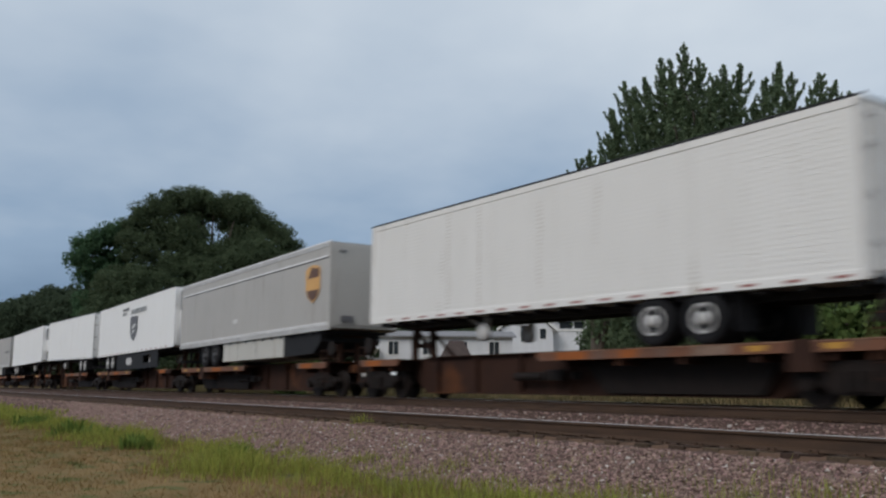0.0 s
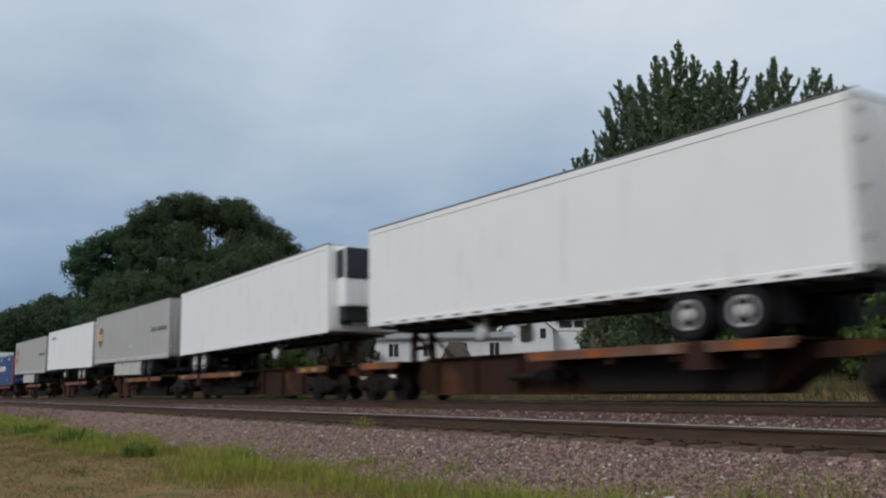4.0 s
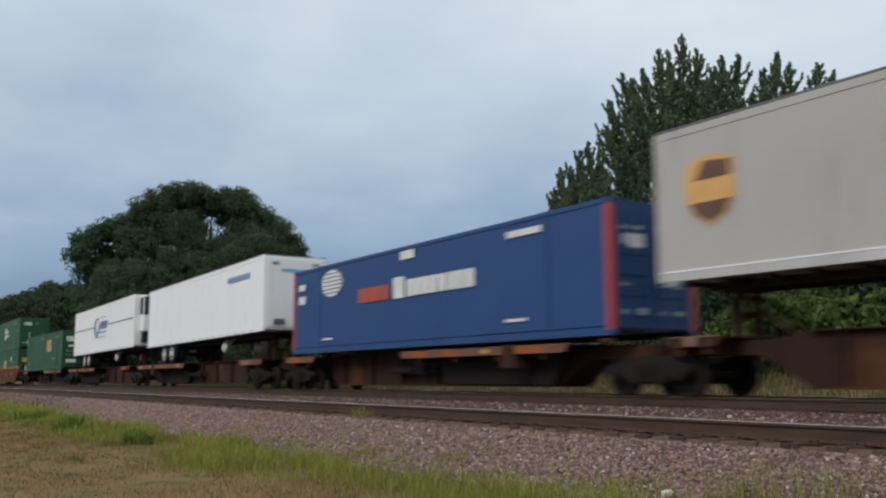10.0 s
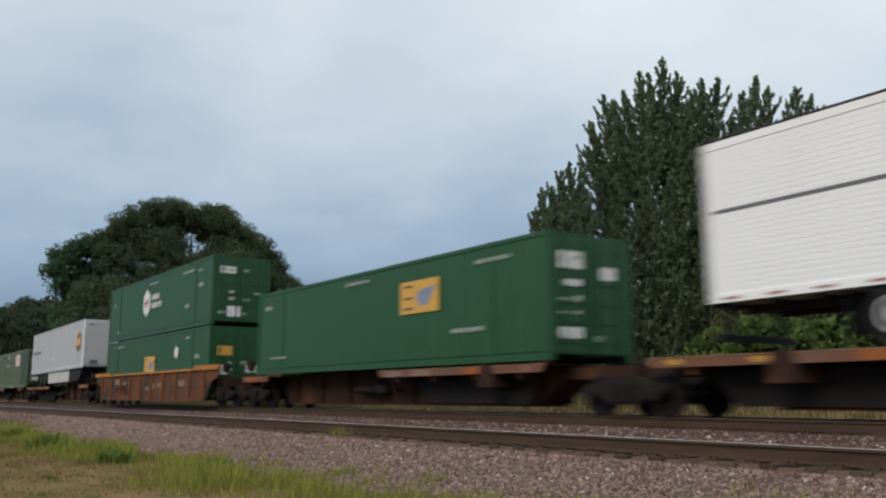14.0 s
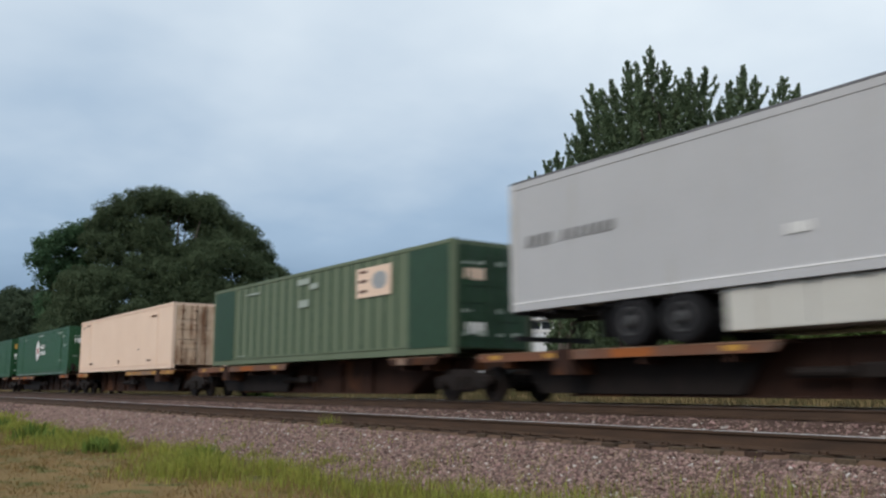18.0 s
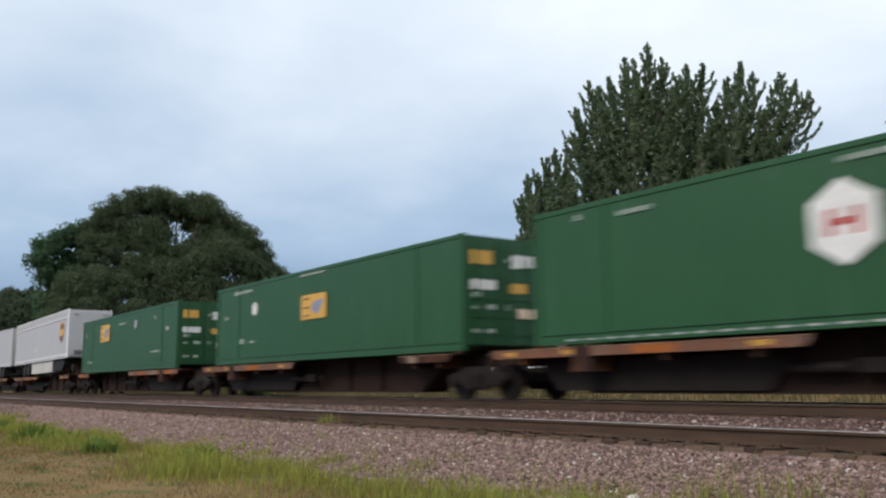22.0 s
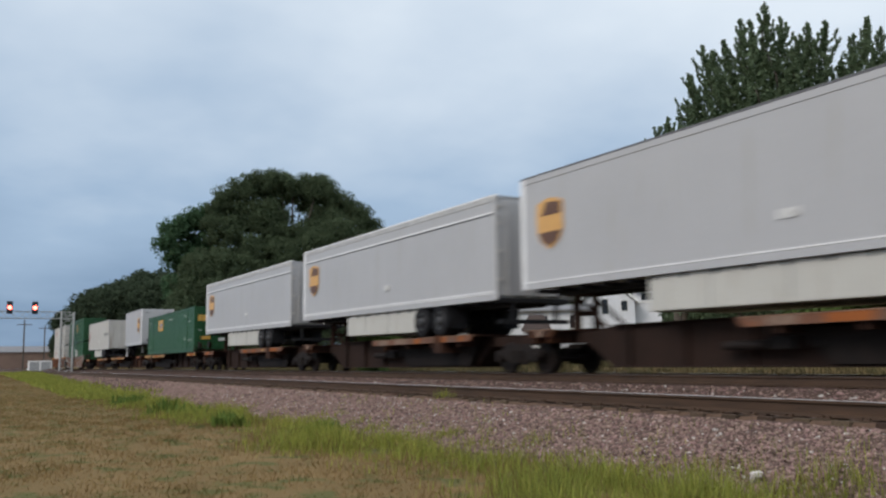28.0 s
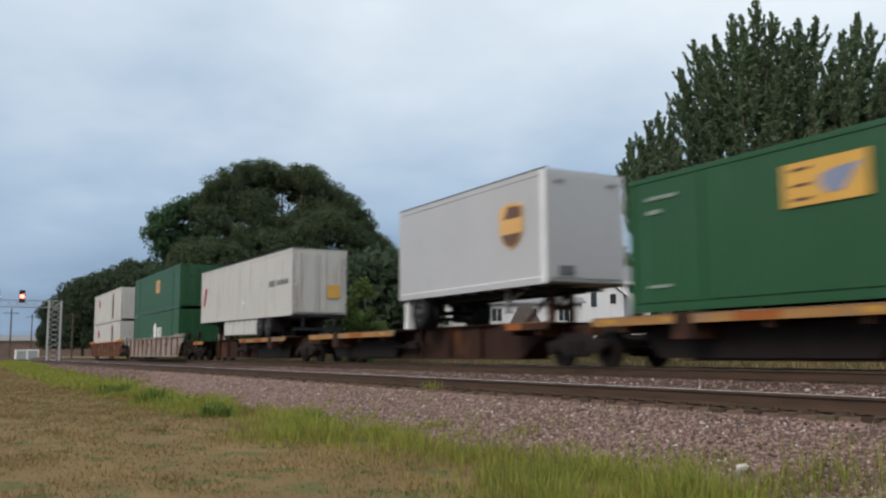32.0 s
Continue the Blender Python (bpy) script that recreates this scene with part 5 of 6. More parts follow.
    small_marks(c, [(0.6, 1.3, 2.3, 2.45), (6.8, 8.3, 2.55, 2.68), (12.5, 14.0, 0.78, 0.92), (1.2, 2.6, 0.5, 0.6), (13.5, 15.0, 2.45, 2.58)])
    door_marks(c, [(-1.0, -0.25, 2.1, 2.5, M_MARK), (-0.9, -0.3, 1.7, 1.85, M_MARK), (-1.0, -0.3, 0.5, 0.75, M_MARK), (0.3, 0.8, 1.9, 2.2, M_MARK)])
    low = container(LEFT[12], 0.43, "lower green container of a double stack", M_GREEN)
    square_logo(low, 7.25, 8.85, 1.05, 1.92)
    small_marks(low, [(13.3, 13.9, 2.5, 2.62), (1.3, 1.6, 2.5, 2.7), (2.2, 3.4, 2.55, 2.68), (14.5, 15.2, 1.6, 1.8)])
    part("emblem", plate(round_pts(12.05, 1.98, 0.27, 0.29, 6, math.pi / 2)), M_MARK, low, "small white hexagonal emblem")
    door_marks(low, [(-0.95, -0.3, 1.7, 2.1, M_YELLOW), (0.3, 0.95, 1.0, 1.3, M_MARK), (-0.9, -0.4, 0.9, 1.3, M_MARK)])
    top = container(LEFT[12], 3.43, "upper green container with a white hexagonal emblem", M_GREEN)
    hexagon_logo(top, 7.05, 1.65, 0.70)
    small_marks(top, [(7.4, 8.9, 2.5, 2.62), (12.5, 14.1, 2.45, 2.62), (14.5, 15.1, 2.4, 2.52), (0.9, 1.3, 1.9, 2.1), (1.9, 2.4, 0.35, 0.55), (13.0, 13.6, 0.9, 1.1), (14.6, 15.3, 1.7, 1.9)])
    door_marks(top, [(-0.95, -0.25, 2.2, 2.5, M_MARK), (-0.6, 0.0, 0.35, 0.8, M_MARK)])
    t, h[13] = parcel_trailer(LEFT[13], "right", M_SILVER, "silver-grey parcel trailer with a gold shield", stripe=False, text=True)
    c = container(LEFT[14], DECK, "faded grey-green container with darker upright ribs", M_GREEN_OLD, ribs=True, rib_paint=M_GREEN_RIB, trim=M_GREEN_OLD, door=M_GREEN_RIB)
    for xa, xb in ((0.17, 2.04), (16.25 - 2.04, 16.08)):
        part("end_panel", boxes([(xa, xb, -1.316, -1.300, 0.17, 2.82)]), M_GREEN_RIB, c, "newer deep green end panel")
    e = part("emblem", boxes([(11.4, 13.3, -1.326, -1.306, 1.75, 2.62)]), M_BEIGE, c, "pale yellow rectangular emblem")
    part("emblem_mark", boxes([(11.55, 12.0, -1.334, -1.325, z, z + 0.09) for z in (1.88, 2.18, 2.46)]), M_BROWN, e)
    part("emblem_mark", plate(round_pts(12.7, 2.2, 0.42, 0.26), -1.334), M_GALV, e)
    for x0, x1, z0, z1 in ((7.45, 8.3, 2.5, 2.85 - 0.1), (8.35, 8.9, 2.3, 2.55), (7.55, 8.25, 1.75, 2.05), (2.6, 3.4, 0.28, 0.36), (3.2, 4.4, 2.5, 2.62)):
        part("marking", rect(x0, x1, z0, z1 - 0.06, -1.326), M_STENCIL, c)
    door_marks(c, [(-0.95, -0.3, 1.9, 2.2, M_BEIGE), (-0.9, -0.3, 0.5, 0.8, M_MARK)])
    c = container(LEFT[15], DECK, "beige container with rust-streaked doors", M_BEIGE, door=M_RUSTY_DOOR)
    small_marks(c, [])
    for x0, x1, z0, z1 in ((2.4, 3.0, 0.42, 0.5), (12.7, 13.4, 0.4, 0.46), (7.95, 8.15, 0.38, 0.56), (13.2, 14.0, 2.44, 2.52), (1.3, 2.0, 2.62, 2.68), (0.5, 1.0, 2.55, 2.6), (11.2, 11.5, 0.95, 1.0)):
        part("scuff", rect(x0, x1, z0, z1), M_WELL, c)
    c = container(LEFT[16], DECK, "green container with a white hexagonal emblem", M_GREEN)
    hexagon_logo(c, 7.38, 1.68, 0.72)
    small_marks(c, [(2.6, 3.6, 2.52, 2.64), (7.4, 9.2, 2.62, 2.74), (15.0, 15.8, 1.7, 1.86), (13.8, 14.6, 0.78, 0.92), (1.3, 1.6, 2.6, 2.74), (13.2, 14.6, 2.55, 2.68), (14.5, 15.4, 2.3, 2.42)])
    dash = mesh_of("bare_spot", rect(0, 0.34, 0.06, 0.10, -1.3125), M_GALV)
    for k in range(26):
        put("bare_spot", dash, c, (1.0 + k * 0.56, 0, 0), "worn bare metal spot")
    door_marks(c, [(-0.95, -0.3, 1.9, 2.2, M_MARK), (0.3, 0.9, 0.9, 1.2, M_MARK)])
    for i, sq, mk in ((17, (7.4, 9.1, 1.30, 2.10), [(1.7, 2.3, 2.58, 2.72), (2.2, 3.5, 2.58, 2.72), (7.3, 9.1, 2.72, 2.82), (2.3, 2.8, 0.72, 0.92), (3.2, 3.8, 0.72, 0.82), (0.8, 1.3, 1.7, 1.84)]), (18, (3.9, 5.6, 1.62, 2.52), [(7.3, 8.6, 2.35, 2.46), (13.0, 13.4, 2.3, 2.5), (12.7, 14.2, 0.76, 0.86), (1.4, 2.5, 0.5, 0.62), (0.7, 1.1, 2.0, 2.2), (14.7, 15.3, 1.7, 1.9)])):
        c = container(LEFT[i], DECK, "green container with a yellow emblem and labelled doors", M_GREEN)
        square_logo(c, *sq)
        small_marks(c, mk)
        if i == 18:
            part("emblem", plate(round_pts(10.2, 2.25, 0.24, 0.26, 6, math.pi / 2)), M_GALV, c, "faded grey hexagonal emblem")
        if i == 17:
            part("emblem", plate(round_pts(3.65, 1.95, 0.24, 0.26, 6, math.pi / 2)), M_MARK, c, "small white hexagonal emblem")
        door_marks(c, [(-1.05, -0.35, 2.2, 2.55, M_YELLOW), (0.3, 0.65, 2.15, 2.5, M_MARK), (0.7, 1.05, 2.2, 2.5, M_MARK), (-1.05, -0.2, 1.55, 1.8, M_MARK), (0.2, 0.8, 1.5, 1.75, M_YELLOW), (0.5, 1.05, 0.85, 1.1, M_BEIGE)])
    t, h[19] = parcel_trailer(LEFT[19], "right", M_SILVER, "silver-grey parcel trailer with a gold shield", stripe=True, n=16.6)
    for i in (20, 21, 22, 23):
        t, h[i] = parcel_trailer(LEFT[i], "left", M_SILVER, "silver-grey parcel trailer with a gold shield and belly box", stripe=i in (22, 23))
    c = container(LEFT[24], DECK, "green container with a yellow emblem", M_GREEN)
    square_logo(c, 4.25, 6.0, 1.72, 2.52)
    small_marks(c, [(8.1, 9.7, 2.35, 2.47), (13.3, 14.0, 2.35, 2.5), (13.3, 13.9, 0.8, 1.0), (14.5, 15.9, 0.72, 0.84), (14.6, 15.4, 1.95, 2.1), (0.6, 1.6, 2.4, 2.5), (0.6, 1.1, 2.1, 2.2), (0.6, 1.4, 0.5, 0.58)])
    door_marks(c, [(-1.05, -0.35, 2.0, 2.4, M_YELLOW), (0.3, 0.9, 1.5, 1.75, M_MARK), (-0.9, -0.2, 0.8, 1.0, M_YELLOW), (0.3, 1.0, 0.7, 0.9, M_MARK)])
    t, h[25] = trailer(LEFT[25], 8.4, "right", M_SILVER, "short silver-grey parcel trailer with a gold shield", dots=False, over=1.6, taper=0.0, rim=M_RIM_DARK)
    shield(t, 5.25, 2.62, 1.15, 1.3)
    part("tail_leg", boxes([(-1.45, -1.2, -1.2, -0.95, 0.02, 0.95)]), M_WHITE, t, "white folding support leg")
    t, h[26] = parcel_trailer(LEFT[26], "left", M_OFFWHITE, "stained off-white road trailer with a red mark and belly box", text=True, crest=False)
    part("emblem", plate([(-11.6, 1.95), (-11.15, 1.95), (-10.6, 2.95), (-11.1, 2.95)]), M_RED, t, "slanted red mark")
    part("door_sign", boxes([(4.27, 4.285, 0.35, 0.95, 1.75, 2.35)]), M_YELLOW, t, "yellow notice on the rear doors")
    for i, paint, lab in ((27, M_GREEN, "green"), (28, M_OFFWHITE, "stained white")):
        low = container(LEFT[i], 0.43, "lower %s container of a double stack" % lab, paint)
        top = container(LEFT[i], 3.43, "upper %s container of a double stack" % lab, paint)
        if i == 27:
            square_logo(top, 8.6, 10.0, 1.4, 2.3)
            part("emblem", plate(round_pts(8.6, 1.6, 0.6, 0.7, 6, math.pi / 2)), M_MARK, low)
            letters(low, M_MARK, 9.4, 10.8, 1.2, 1.9, 41)
        else:
            for c in (low, top):
                part("side_band", boxes([(11.5, 12.3, -1.318, -1.308, 0.3, 2.6)]), M_BROWN, c)
                part("emblem", plate(round_pts(3.5, 2.0, 0.5, 0.4)), M_RED, c)
    return h


LONG = "right left left right left right right right right left left right well left left right left left right left right right right right left left right well well".split()
YELLOWS = {15, 24, 25, 26}
COUPLED = {0, 3, 8, 11, 12, 15, 18, 23, 26, 27}   # joints with a coupler and two trucks; the rest share one truck
SHIFT = {0: -0.4, 3: -0.4, 5: 0.3, 8: -0.4, 9: -1.3, 10: -0.3, 13: -1.1, 16: -1.15, 24: -0.75}   # joints that lie off the middle between two loads


def build_wagons(h):
    n = len(LEFT)
    joint = []   # between i and i + 1: (x of the joint, coupled)
    for i in range(n - 1):
        x = (LEFT[i + 1] + SIZE[i + 1] + LEFT[i]) / 2 + SHIFT.get(i, 0.0)
        if i == 25:
            x = LEFT[25] - 9.6
        joint.append((x, i in COUPLED))
    for i in range(n):
        x1, c1 = joint[i - 1] if i else (LEFT[0] + SIZE[0] + 1.5, True)
        x0, c0 = joint[i] if i < n - 1 else (LEFT[i] - 2.6, True)
        x0, x1 = x0 + (0.45 if c0 else 0.03), x1 - (0.45 if c1 else 0.03)
        if LONG[i] == "well":
            if i == 27:
                well_car(x0, x1, M_WELLGREY, M_WELLGREY, "weathered pale grey well car with rusty posts")
            else:
                well_car(x0, x1, M_WELL, M_SILL)
        else:
            load = "a container" if i in (8, 11, 14, 15, 16, 17, 18, 24) else "a road trailer"
            spine_car(x0, x1, LONG[i], ("own" if c0 else "shared", "own" if c1 else "shared"), load, M_YELLOWDECK if i in YELLOWS else M_ORANGE, h.get(i), LEFT[i], M_SPINE if 16 <= i <= 24 else M_RUST)


build_wagons(build_loads())

# ---- beyond the train ----
def at_angle(az, el, far):
    """A place that lies at azimuth az (degrees from +y towards -x), elevation el, far metres off in plan."""
    a = radians(az)
    return Vector((-math.sin(a) * far, math.cos(a) * far, EYE[2] + math.tan(radians(el)) * far))


def leaf_cloud(points, normals, size, rng, plain=False):
    """One small bent leaf spray (two triangles) at each point."""
    n = len(points)
    a = rng.normal(size=(n, 3))
    a += normals * 1.5
    a /= np.linalg.norm(a, axis=1, keepdims=True)
    b = np.cross(a, rng.normal(size=(n, 3)))
    b /= np.linalg.norm(b, axis=1, keepdims=True)
    c = np.cross(a, b)
    s = (size * (0.6 + 0.8 * rng.random(n)))[:, None]
    p = points
    if plain:
        v = np.stack([p - b * s * 0.62, p + c * s * 0.62 + a * s * 0.1, p + b * s * 0.62], 1).reshape(-1, 3)
        return v, np.arange(n * 3).reshape(-1, 3)
    v = np.stack([p - b * s * 0.55, p + c * s * 0.32 + a * s * 0.1, p + b * s * 0.55, p - c * s * 0.32 + a * s * 0.1], 1).reshape(-1, 3)
    k = (np.arange(n) * 4)[:, None]
    return v, np.concatenate([k, k + 1, k + 2, k + 3], 1)


def clump_points(centres, radii, per, rng, squash=0.8):
    """Points near the skins of many small clumps."""
    ps, ns = [], []
    for c, r in zip(centres, radii):
        k = max(20, int(per * r * r))
        d = rng.normal(size=(k, 3))
        d /= np.linalg.norm(d, axis=1, keepdims=True)
        q = d * r * (0.65 + 0.42 * rng.random(k))[:, None]
        q[:, 2] *= squash
        ps.append(np.asarray(c) + q)
        ns.append(d)
    return np.concatenate(ps), np.concatenate(ns)


def limb(bm, p, q, r0, r1, rng, bends=4):
    p, q = Vector(p), Vector(q)
    last = p
    for i in range(1, bends + 1):
        f = i / bends
        nxt = p.lerp(q, f) + Vector(rng.normal(0, (q - p).length * 0.03, 3)) * (0 if i == bends else 1)
        nxt.z += math.sin(f * math.pi) * -0.04 * (q - p).length
        rod(bm, last, nxt, r0 + (r1 - r0) * (i - 1) / bends, r0 + (r1 - r0) * f, 7, False)
        last = nxt


def broad_tree(name, label, foot, lobes, leaf, per, material, seed, clump=(0.9, 1.7), trunk=0.45):
    """A spreading tree: lobes are (dx, dy, z, radius, squash) of its crown."""
    rng = np.random.default_rng(seed)
    root = tagged(new(name), label, "tree")
    root.location = foot
    centres, radii = [], []
    for dx, dy, z, r, sq in lobes:
        k = int((9 + 10 * r * r / 4) * (0.55 if clump[1] > 2.5 else 1.0))
        d = rng.normal(size=(k, 3))
        d /= np.linalg.norm(d, axis=1, keepdims=True)
        keep = d[:, 2] > -0.65
        d = d[keep]
        rr = r * (0.70 + 0.30 * rng.random(len(d)))
        cc = d * rr[:, None]
        cc[:, 2] *= sq
        centres += list(cc + np.array([dx, dy, z]))
        radii += list(clump[0] + (clump[1] - clump[0]) * rng.random(len(d)))
    pts, nor = clump_points(centres, radii, per, rng)
    # the dense shaded heart of each lobe
    inner = [(rng.normal(size=(int(per * r * r * 1.0), 3)).clip(-1.6, 1.6) * np.array([r, r, r * sq]) * 0.42) + np.array([dx, dy, z]) for dx, dy, z, r, sq in lobes]
    ip = np.concatenate(inner)
    v, f = leaf_cloud(np.concatenate([pts, ip]), np.concatenate([nor, rng.normal(size=ip.shape) * 0.1]), np.concatenate([np.full(len(pts), leaf), np.full(len(ip), leaf * 2.2)]), rng, leaf > 0.25)
    crown = put("crown", raw_mesh("crown", v, f, material), root)
    bm = B()
    zc = float(np.mean([l[2] for l in lobes]))
    rod(bm, (0, 0, -0.3), (0.1, 0, zc * 0.45), trunk, trunk * 0.75, 10, False)
    for dx, dy, z, r, sq in lobes:
        limb(bm, (0.1, 0, zc * 0.4), (dx * 0.8, dy * 0.8, z), trunk * 0.5, 0.05, rng)
    part("trunk", bm, M_BARK, root)
    return root


def spire_tree(name, label, foot, leaders, leaf, material, seed, per=100):
    """A tree of upright leaders, each set round with upturned leafy shoots: leaders are (dx, dy, z of tip, spread, depth, shoots a metre)."""
    rng = np.random.default_rng(seed)
    root = tagged(new(name), label, "tree")
    root.location = foot
    bm = B()
    pts, nor, hearts = [], [], []

    def brush(p0, p1, p2):
        """Leaves set close round one curved shoot."""
        length = np.linalg.norm(p2 - p0)
        k = int(per * length) + 10
        s = rng.random(k)[:, None] ** 0.9
        p = p0 * (1 - s) ** 2 + p1 * 2 * s * (1 - s) + p2 * s ** 2
        pts.append(p + rng.normal(size=(k, 3)) * (0.042 * (1.15 - 0.65 * s)))
        nor.append(np.tile((p2 - p0) / length * 0.4, (k, 1)))

    for dx, dy, top, spread, depth, dense in leaders:
        base = np.array([dx * 0.72, dy * 0.72, max(1.5, top - depth)])
        tip = np.array([dx, dy, top])
        rod(bm, (0, 0, max(0.5, base[2] * 0.45)), base, 0.16, 0.10, 6, False)
        limb(bm, base, tip, 0.09, 0.012, rng)
        brush(tip - np.array([0, 0, 1.3]), tip - np.array([0, 0, 0.7]), tip)
        k = int(depth * 100)
        q = rng.random(k)[:, None] ** 0.8
        core = tip + (base - tip) * (0.12 + 0.88 * q) + rng.normal(size=(k, 3)) * np.array([1, 1, 0.6]) * np.minimum(0.02 + 0.10 * q * depth, spread * 0.36)
        hearts.append(core)
        shoots = int(depth * dense)
        turn = rng.random() * 6.28
        for i in range(shoots):
            f = (i + rng.random()) / shoots
            d = (1 - f) * depth
            reach = min(0.09 + 0.36 * d, spread * 1.2) * (0.4 + 0.9 * rng.random())
            a = turn + i * 2.4 + rng.normal(0, 0.3)
            out = np.array([math.cos(a) + 0.10 * dx, math.sin(a) + 0.10 * dy, 0.0])
            o = base + (tip - base) * f * 0.96
            rise = 0.32 + 0.42 * reach + 0.35 * rng.random()
            end = o + out * reach + np.array([0, 0, rise * (0.55 if d < 0.6 else 1.0)])
            brush(o + out * reach * 0.25 + np.array([0, 0, 0.05]), o + out * reach * 0.85 + np.array([0, 0, 0.22 * rise]), end)
    p, h = np.concatenate(pts), np.concatenate(hearts)
    v, f = leaf_cloud(np.concatenate([p, h]), np.concatenate([np.concatenate(nor), np.zeros(h.shape)]), np.concatenate([np.full(len(p), leaf), np.full(len(h), leaf * 2.0)]), rng, True)
    put("crown", raw_mesh("crown", v, f, material), root)
    rod(bm, (0, 0, -0.3), (0, 0, 5.0), 0.38, 0.2, 10, False)
    part("trunk", bm, M_BARK, root)
    return root


def gz(p):
    return float(ground_z(p.x, p.y)) - 0.04


def foot_at(az, far):
    p = at_angle(az, 0, far)
    p.z = gz(p)
    return p


def lead(az, el, foot, far, dy, spread, depth, dense=8.0):
    """A leader whose tip shows at (az, el); dy moves it along the line of sight."""
    p = at_angle(az, el, far + dy)
    return (p.x - foot.x, p.y - foot.y, p.z - foot.z, spread, depth, dense)


def build_trees():
    far = 46.0
    foot = foot_at(40.0, far)
    tips = [(40.8, 21.1, 0, 1.1, 7), (42.3, 20.4, 0.6, 0.9, 6), (41.7, 20.2, -0.6, 0.8, 5), (39.9, 20.2, 0.5, 0.8, 6), (43.4, 19.3, -0.5, 1.0, 6), (44.7, 19.1, 0, 1.1, 6), (44.1, 18.7, 1, 0.9, 5), (45.6, 17.5, 0.4, 0.8, 5), (45.8, 15.9, -0.5, 0.9, 5),
            (38.4, 19.6, 0, 1.0, 6), (37.4, 19.6, 0.6, 0.9, 6), (39.1, 18.9, -0.8, 1.0, 6), (35.05, 19.4, 0, 1.0, 6), (35.9, 18.6, 0.8, 0.8, 5), (34.4, 18.6, -0.5, 0.9, 5), (36.6, 16.9, 0, 0.8, 5), (32.75, 18.4, 0, 1.0, 5), (31.9, 17.9, 0.5, 0.9, 4.5), (31.15, 17.1, 0, 0.8, 4), (33.6, 16.2, -0.6, 0.9, 4)]
    inner = [(44.3, 15.8, -1, 1.5, 7), (42, 16.6, -1.5, 1.6, 8), (39.8, 16.6, -1.5, 1.7, 8), (37.6, 16.0, -1.5, 1.6, 8), (35.4, 15.6, -1.5, 1.5, 7), (33.4, 15.0, -1, 1.3, 5), (41, 13.0, -2.5, 2.0, 8), (38, 12.6, -2.5, 2.0, 8), (35.6, 12.2, -2.5, 1.7, 7), (43.8, 12.6, -2, 1.8, 7), (34.2, 12.2, -1, 1.1, 4), (45.2, 13.4, -1, 1.3, 6), (44.6, 10.2, -2, 1.8, 6), (41.5, 10, -2, 2.2, 7), (38.5, 9.6, -2, 2.2, 7), (35.8, 9.0, -2, 2.0, 6), (42.6, 14.4, 1, 1.7, 7), (40.4, 14.6, 1, 1.8, 7), (38.4, 14.2, 1, 1.8, 7), (36.2, 13.8, 1, 1.6, 7), (41, 18.4, 0, 1.3, 6), (43, 17.6, 1, 1.2, 6), (38.6, 17.6, 1, 1.3, 6), (36.6, 15.4, 1, 1.1, 5), (34.9, 16.6, 0, 1.0, 6)]
    spire_tree("tall_tree", "tall grey-green tree with many upright shoots", foot, [lead(a, e, foot, far, d, s, k, 6.5) for a, e, d, s, k in tips] + [lead(a, e, foot, far, d, s, k, 4.6) for a, e, d, s, k in inner], 0.11, M_LEAF_GREY, 21, 140)
    foot = foot_at(46.8, 43)
    tips = [(47.0, 14.9, 0, 0.8, 4), (47.6, 14.4, 0.5, 0.8, 4), (46.3, 14.4, 0, 0.9, 5), (48.9, 13.3, 0, 0.7, 3.5), (48.2, 13.4, -0.5, 0.8, 4), (49.2, 12.0, 0, 0.7, 3), (45.9, 13.2, 0, 1.2, 5), (48.5, 10.2, -1, 0.9, 2.4), (45.8, 10.8, -1, 1.5, 5), (48.6, 11.8, -1, 1.0, 3.2), (47.5, 12.4, -1, 1.2, 5), (46.4, 12.4, -1, 1.3, 5), (46.3, 9.8, -1, 1.3, 5), (48.6, 9.0, 0, 0.7, 1.6)]
    spire_tree("slender_tree", "smaller grey-green tree with upright shoots", foot, [lead(a, e, foot, 43, d, s, k, 6.0) for a, e, d, s, k in tips], 0.11, M_LEAF_GREY, 22, 130)
    # the dark spreading maple, and the cooler green tree at its shoulder
    far = 112.0
    side = Vector((-math.cos(radians(72)), -math.sin(radians(72)), 0))   # towards greater azimuth
    deep = Vector((-math.sin(radians(72)), math.cos(radians(72)), 0))

    def lobe(foot, az, el, r, d=0.0, sq=0.88):
        """A lobe of the crown whose top shows at (az, el)."""
        p = at_angle(az, 0, far) + deep * d - foot
        return (p.x, p.y, math.tan(radians(el)) * (far + d) + EYE[2] - foot.z - r * sq - 0.45, r, sq)
    rng = np.random.default_rng(77)
    foot = foot_at(71.5, far)
    skyline = ((76.2, 10.3), (75.7, 11.15), (74.7, 11.75), (73.7, 12.3), (72.9, 12.0), (72.3, 12.35), (71.3, 11.9), (70.2, 12.2), (69.5, 12.0), (68.7, 11.2), (68.1, 10.7), (67.2, 10.3), (66.5, 9.6), (66.1, 8.7), (65.4, 7.9), (64.6, 7.1))
    lobes = [lobe(foot, a, e, 1.5 + 0.4 * rng.random(), rng.uniform(-0.6, 0.6)) for a, e in skyline]
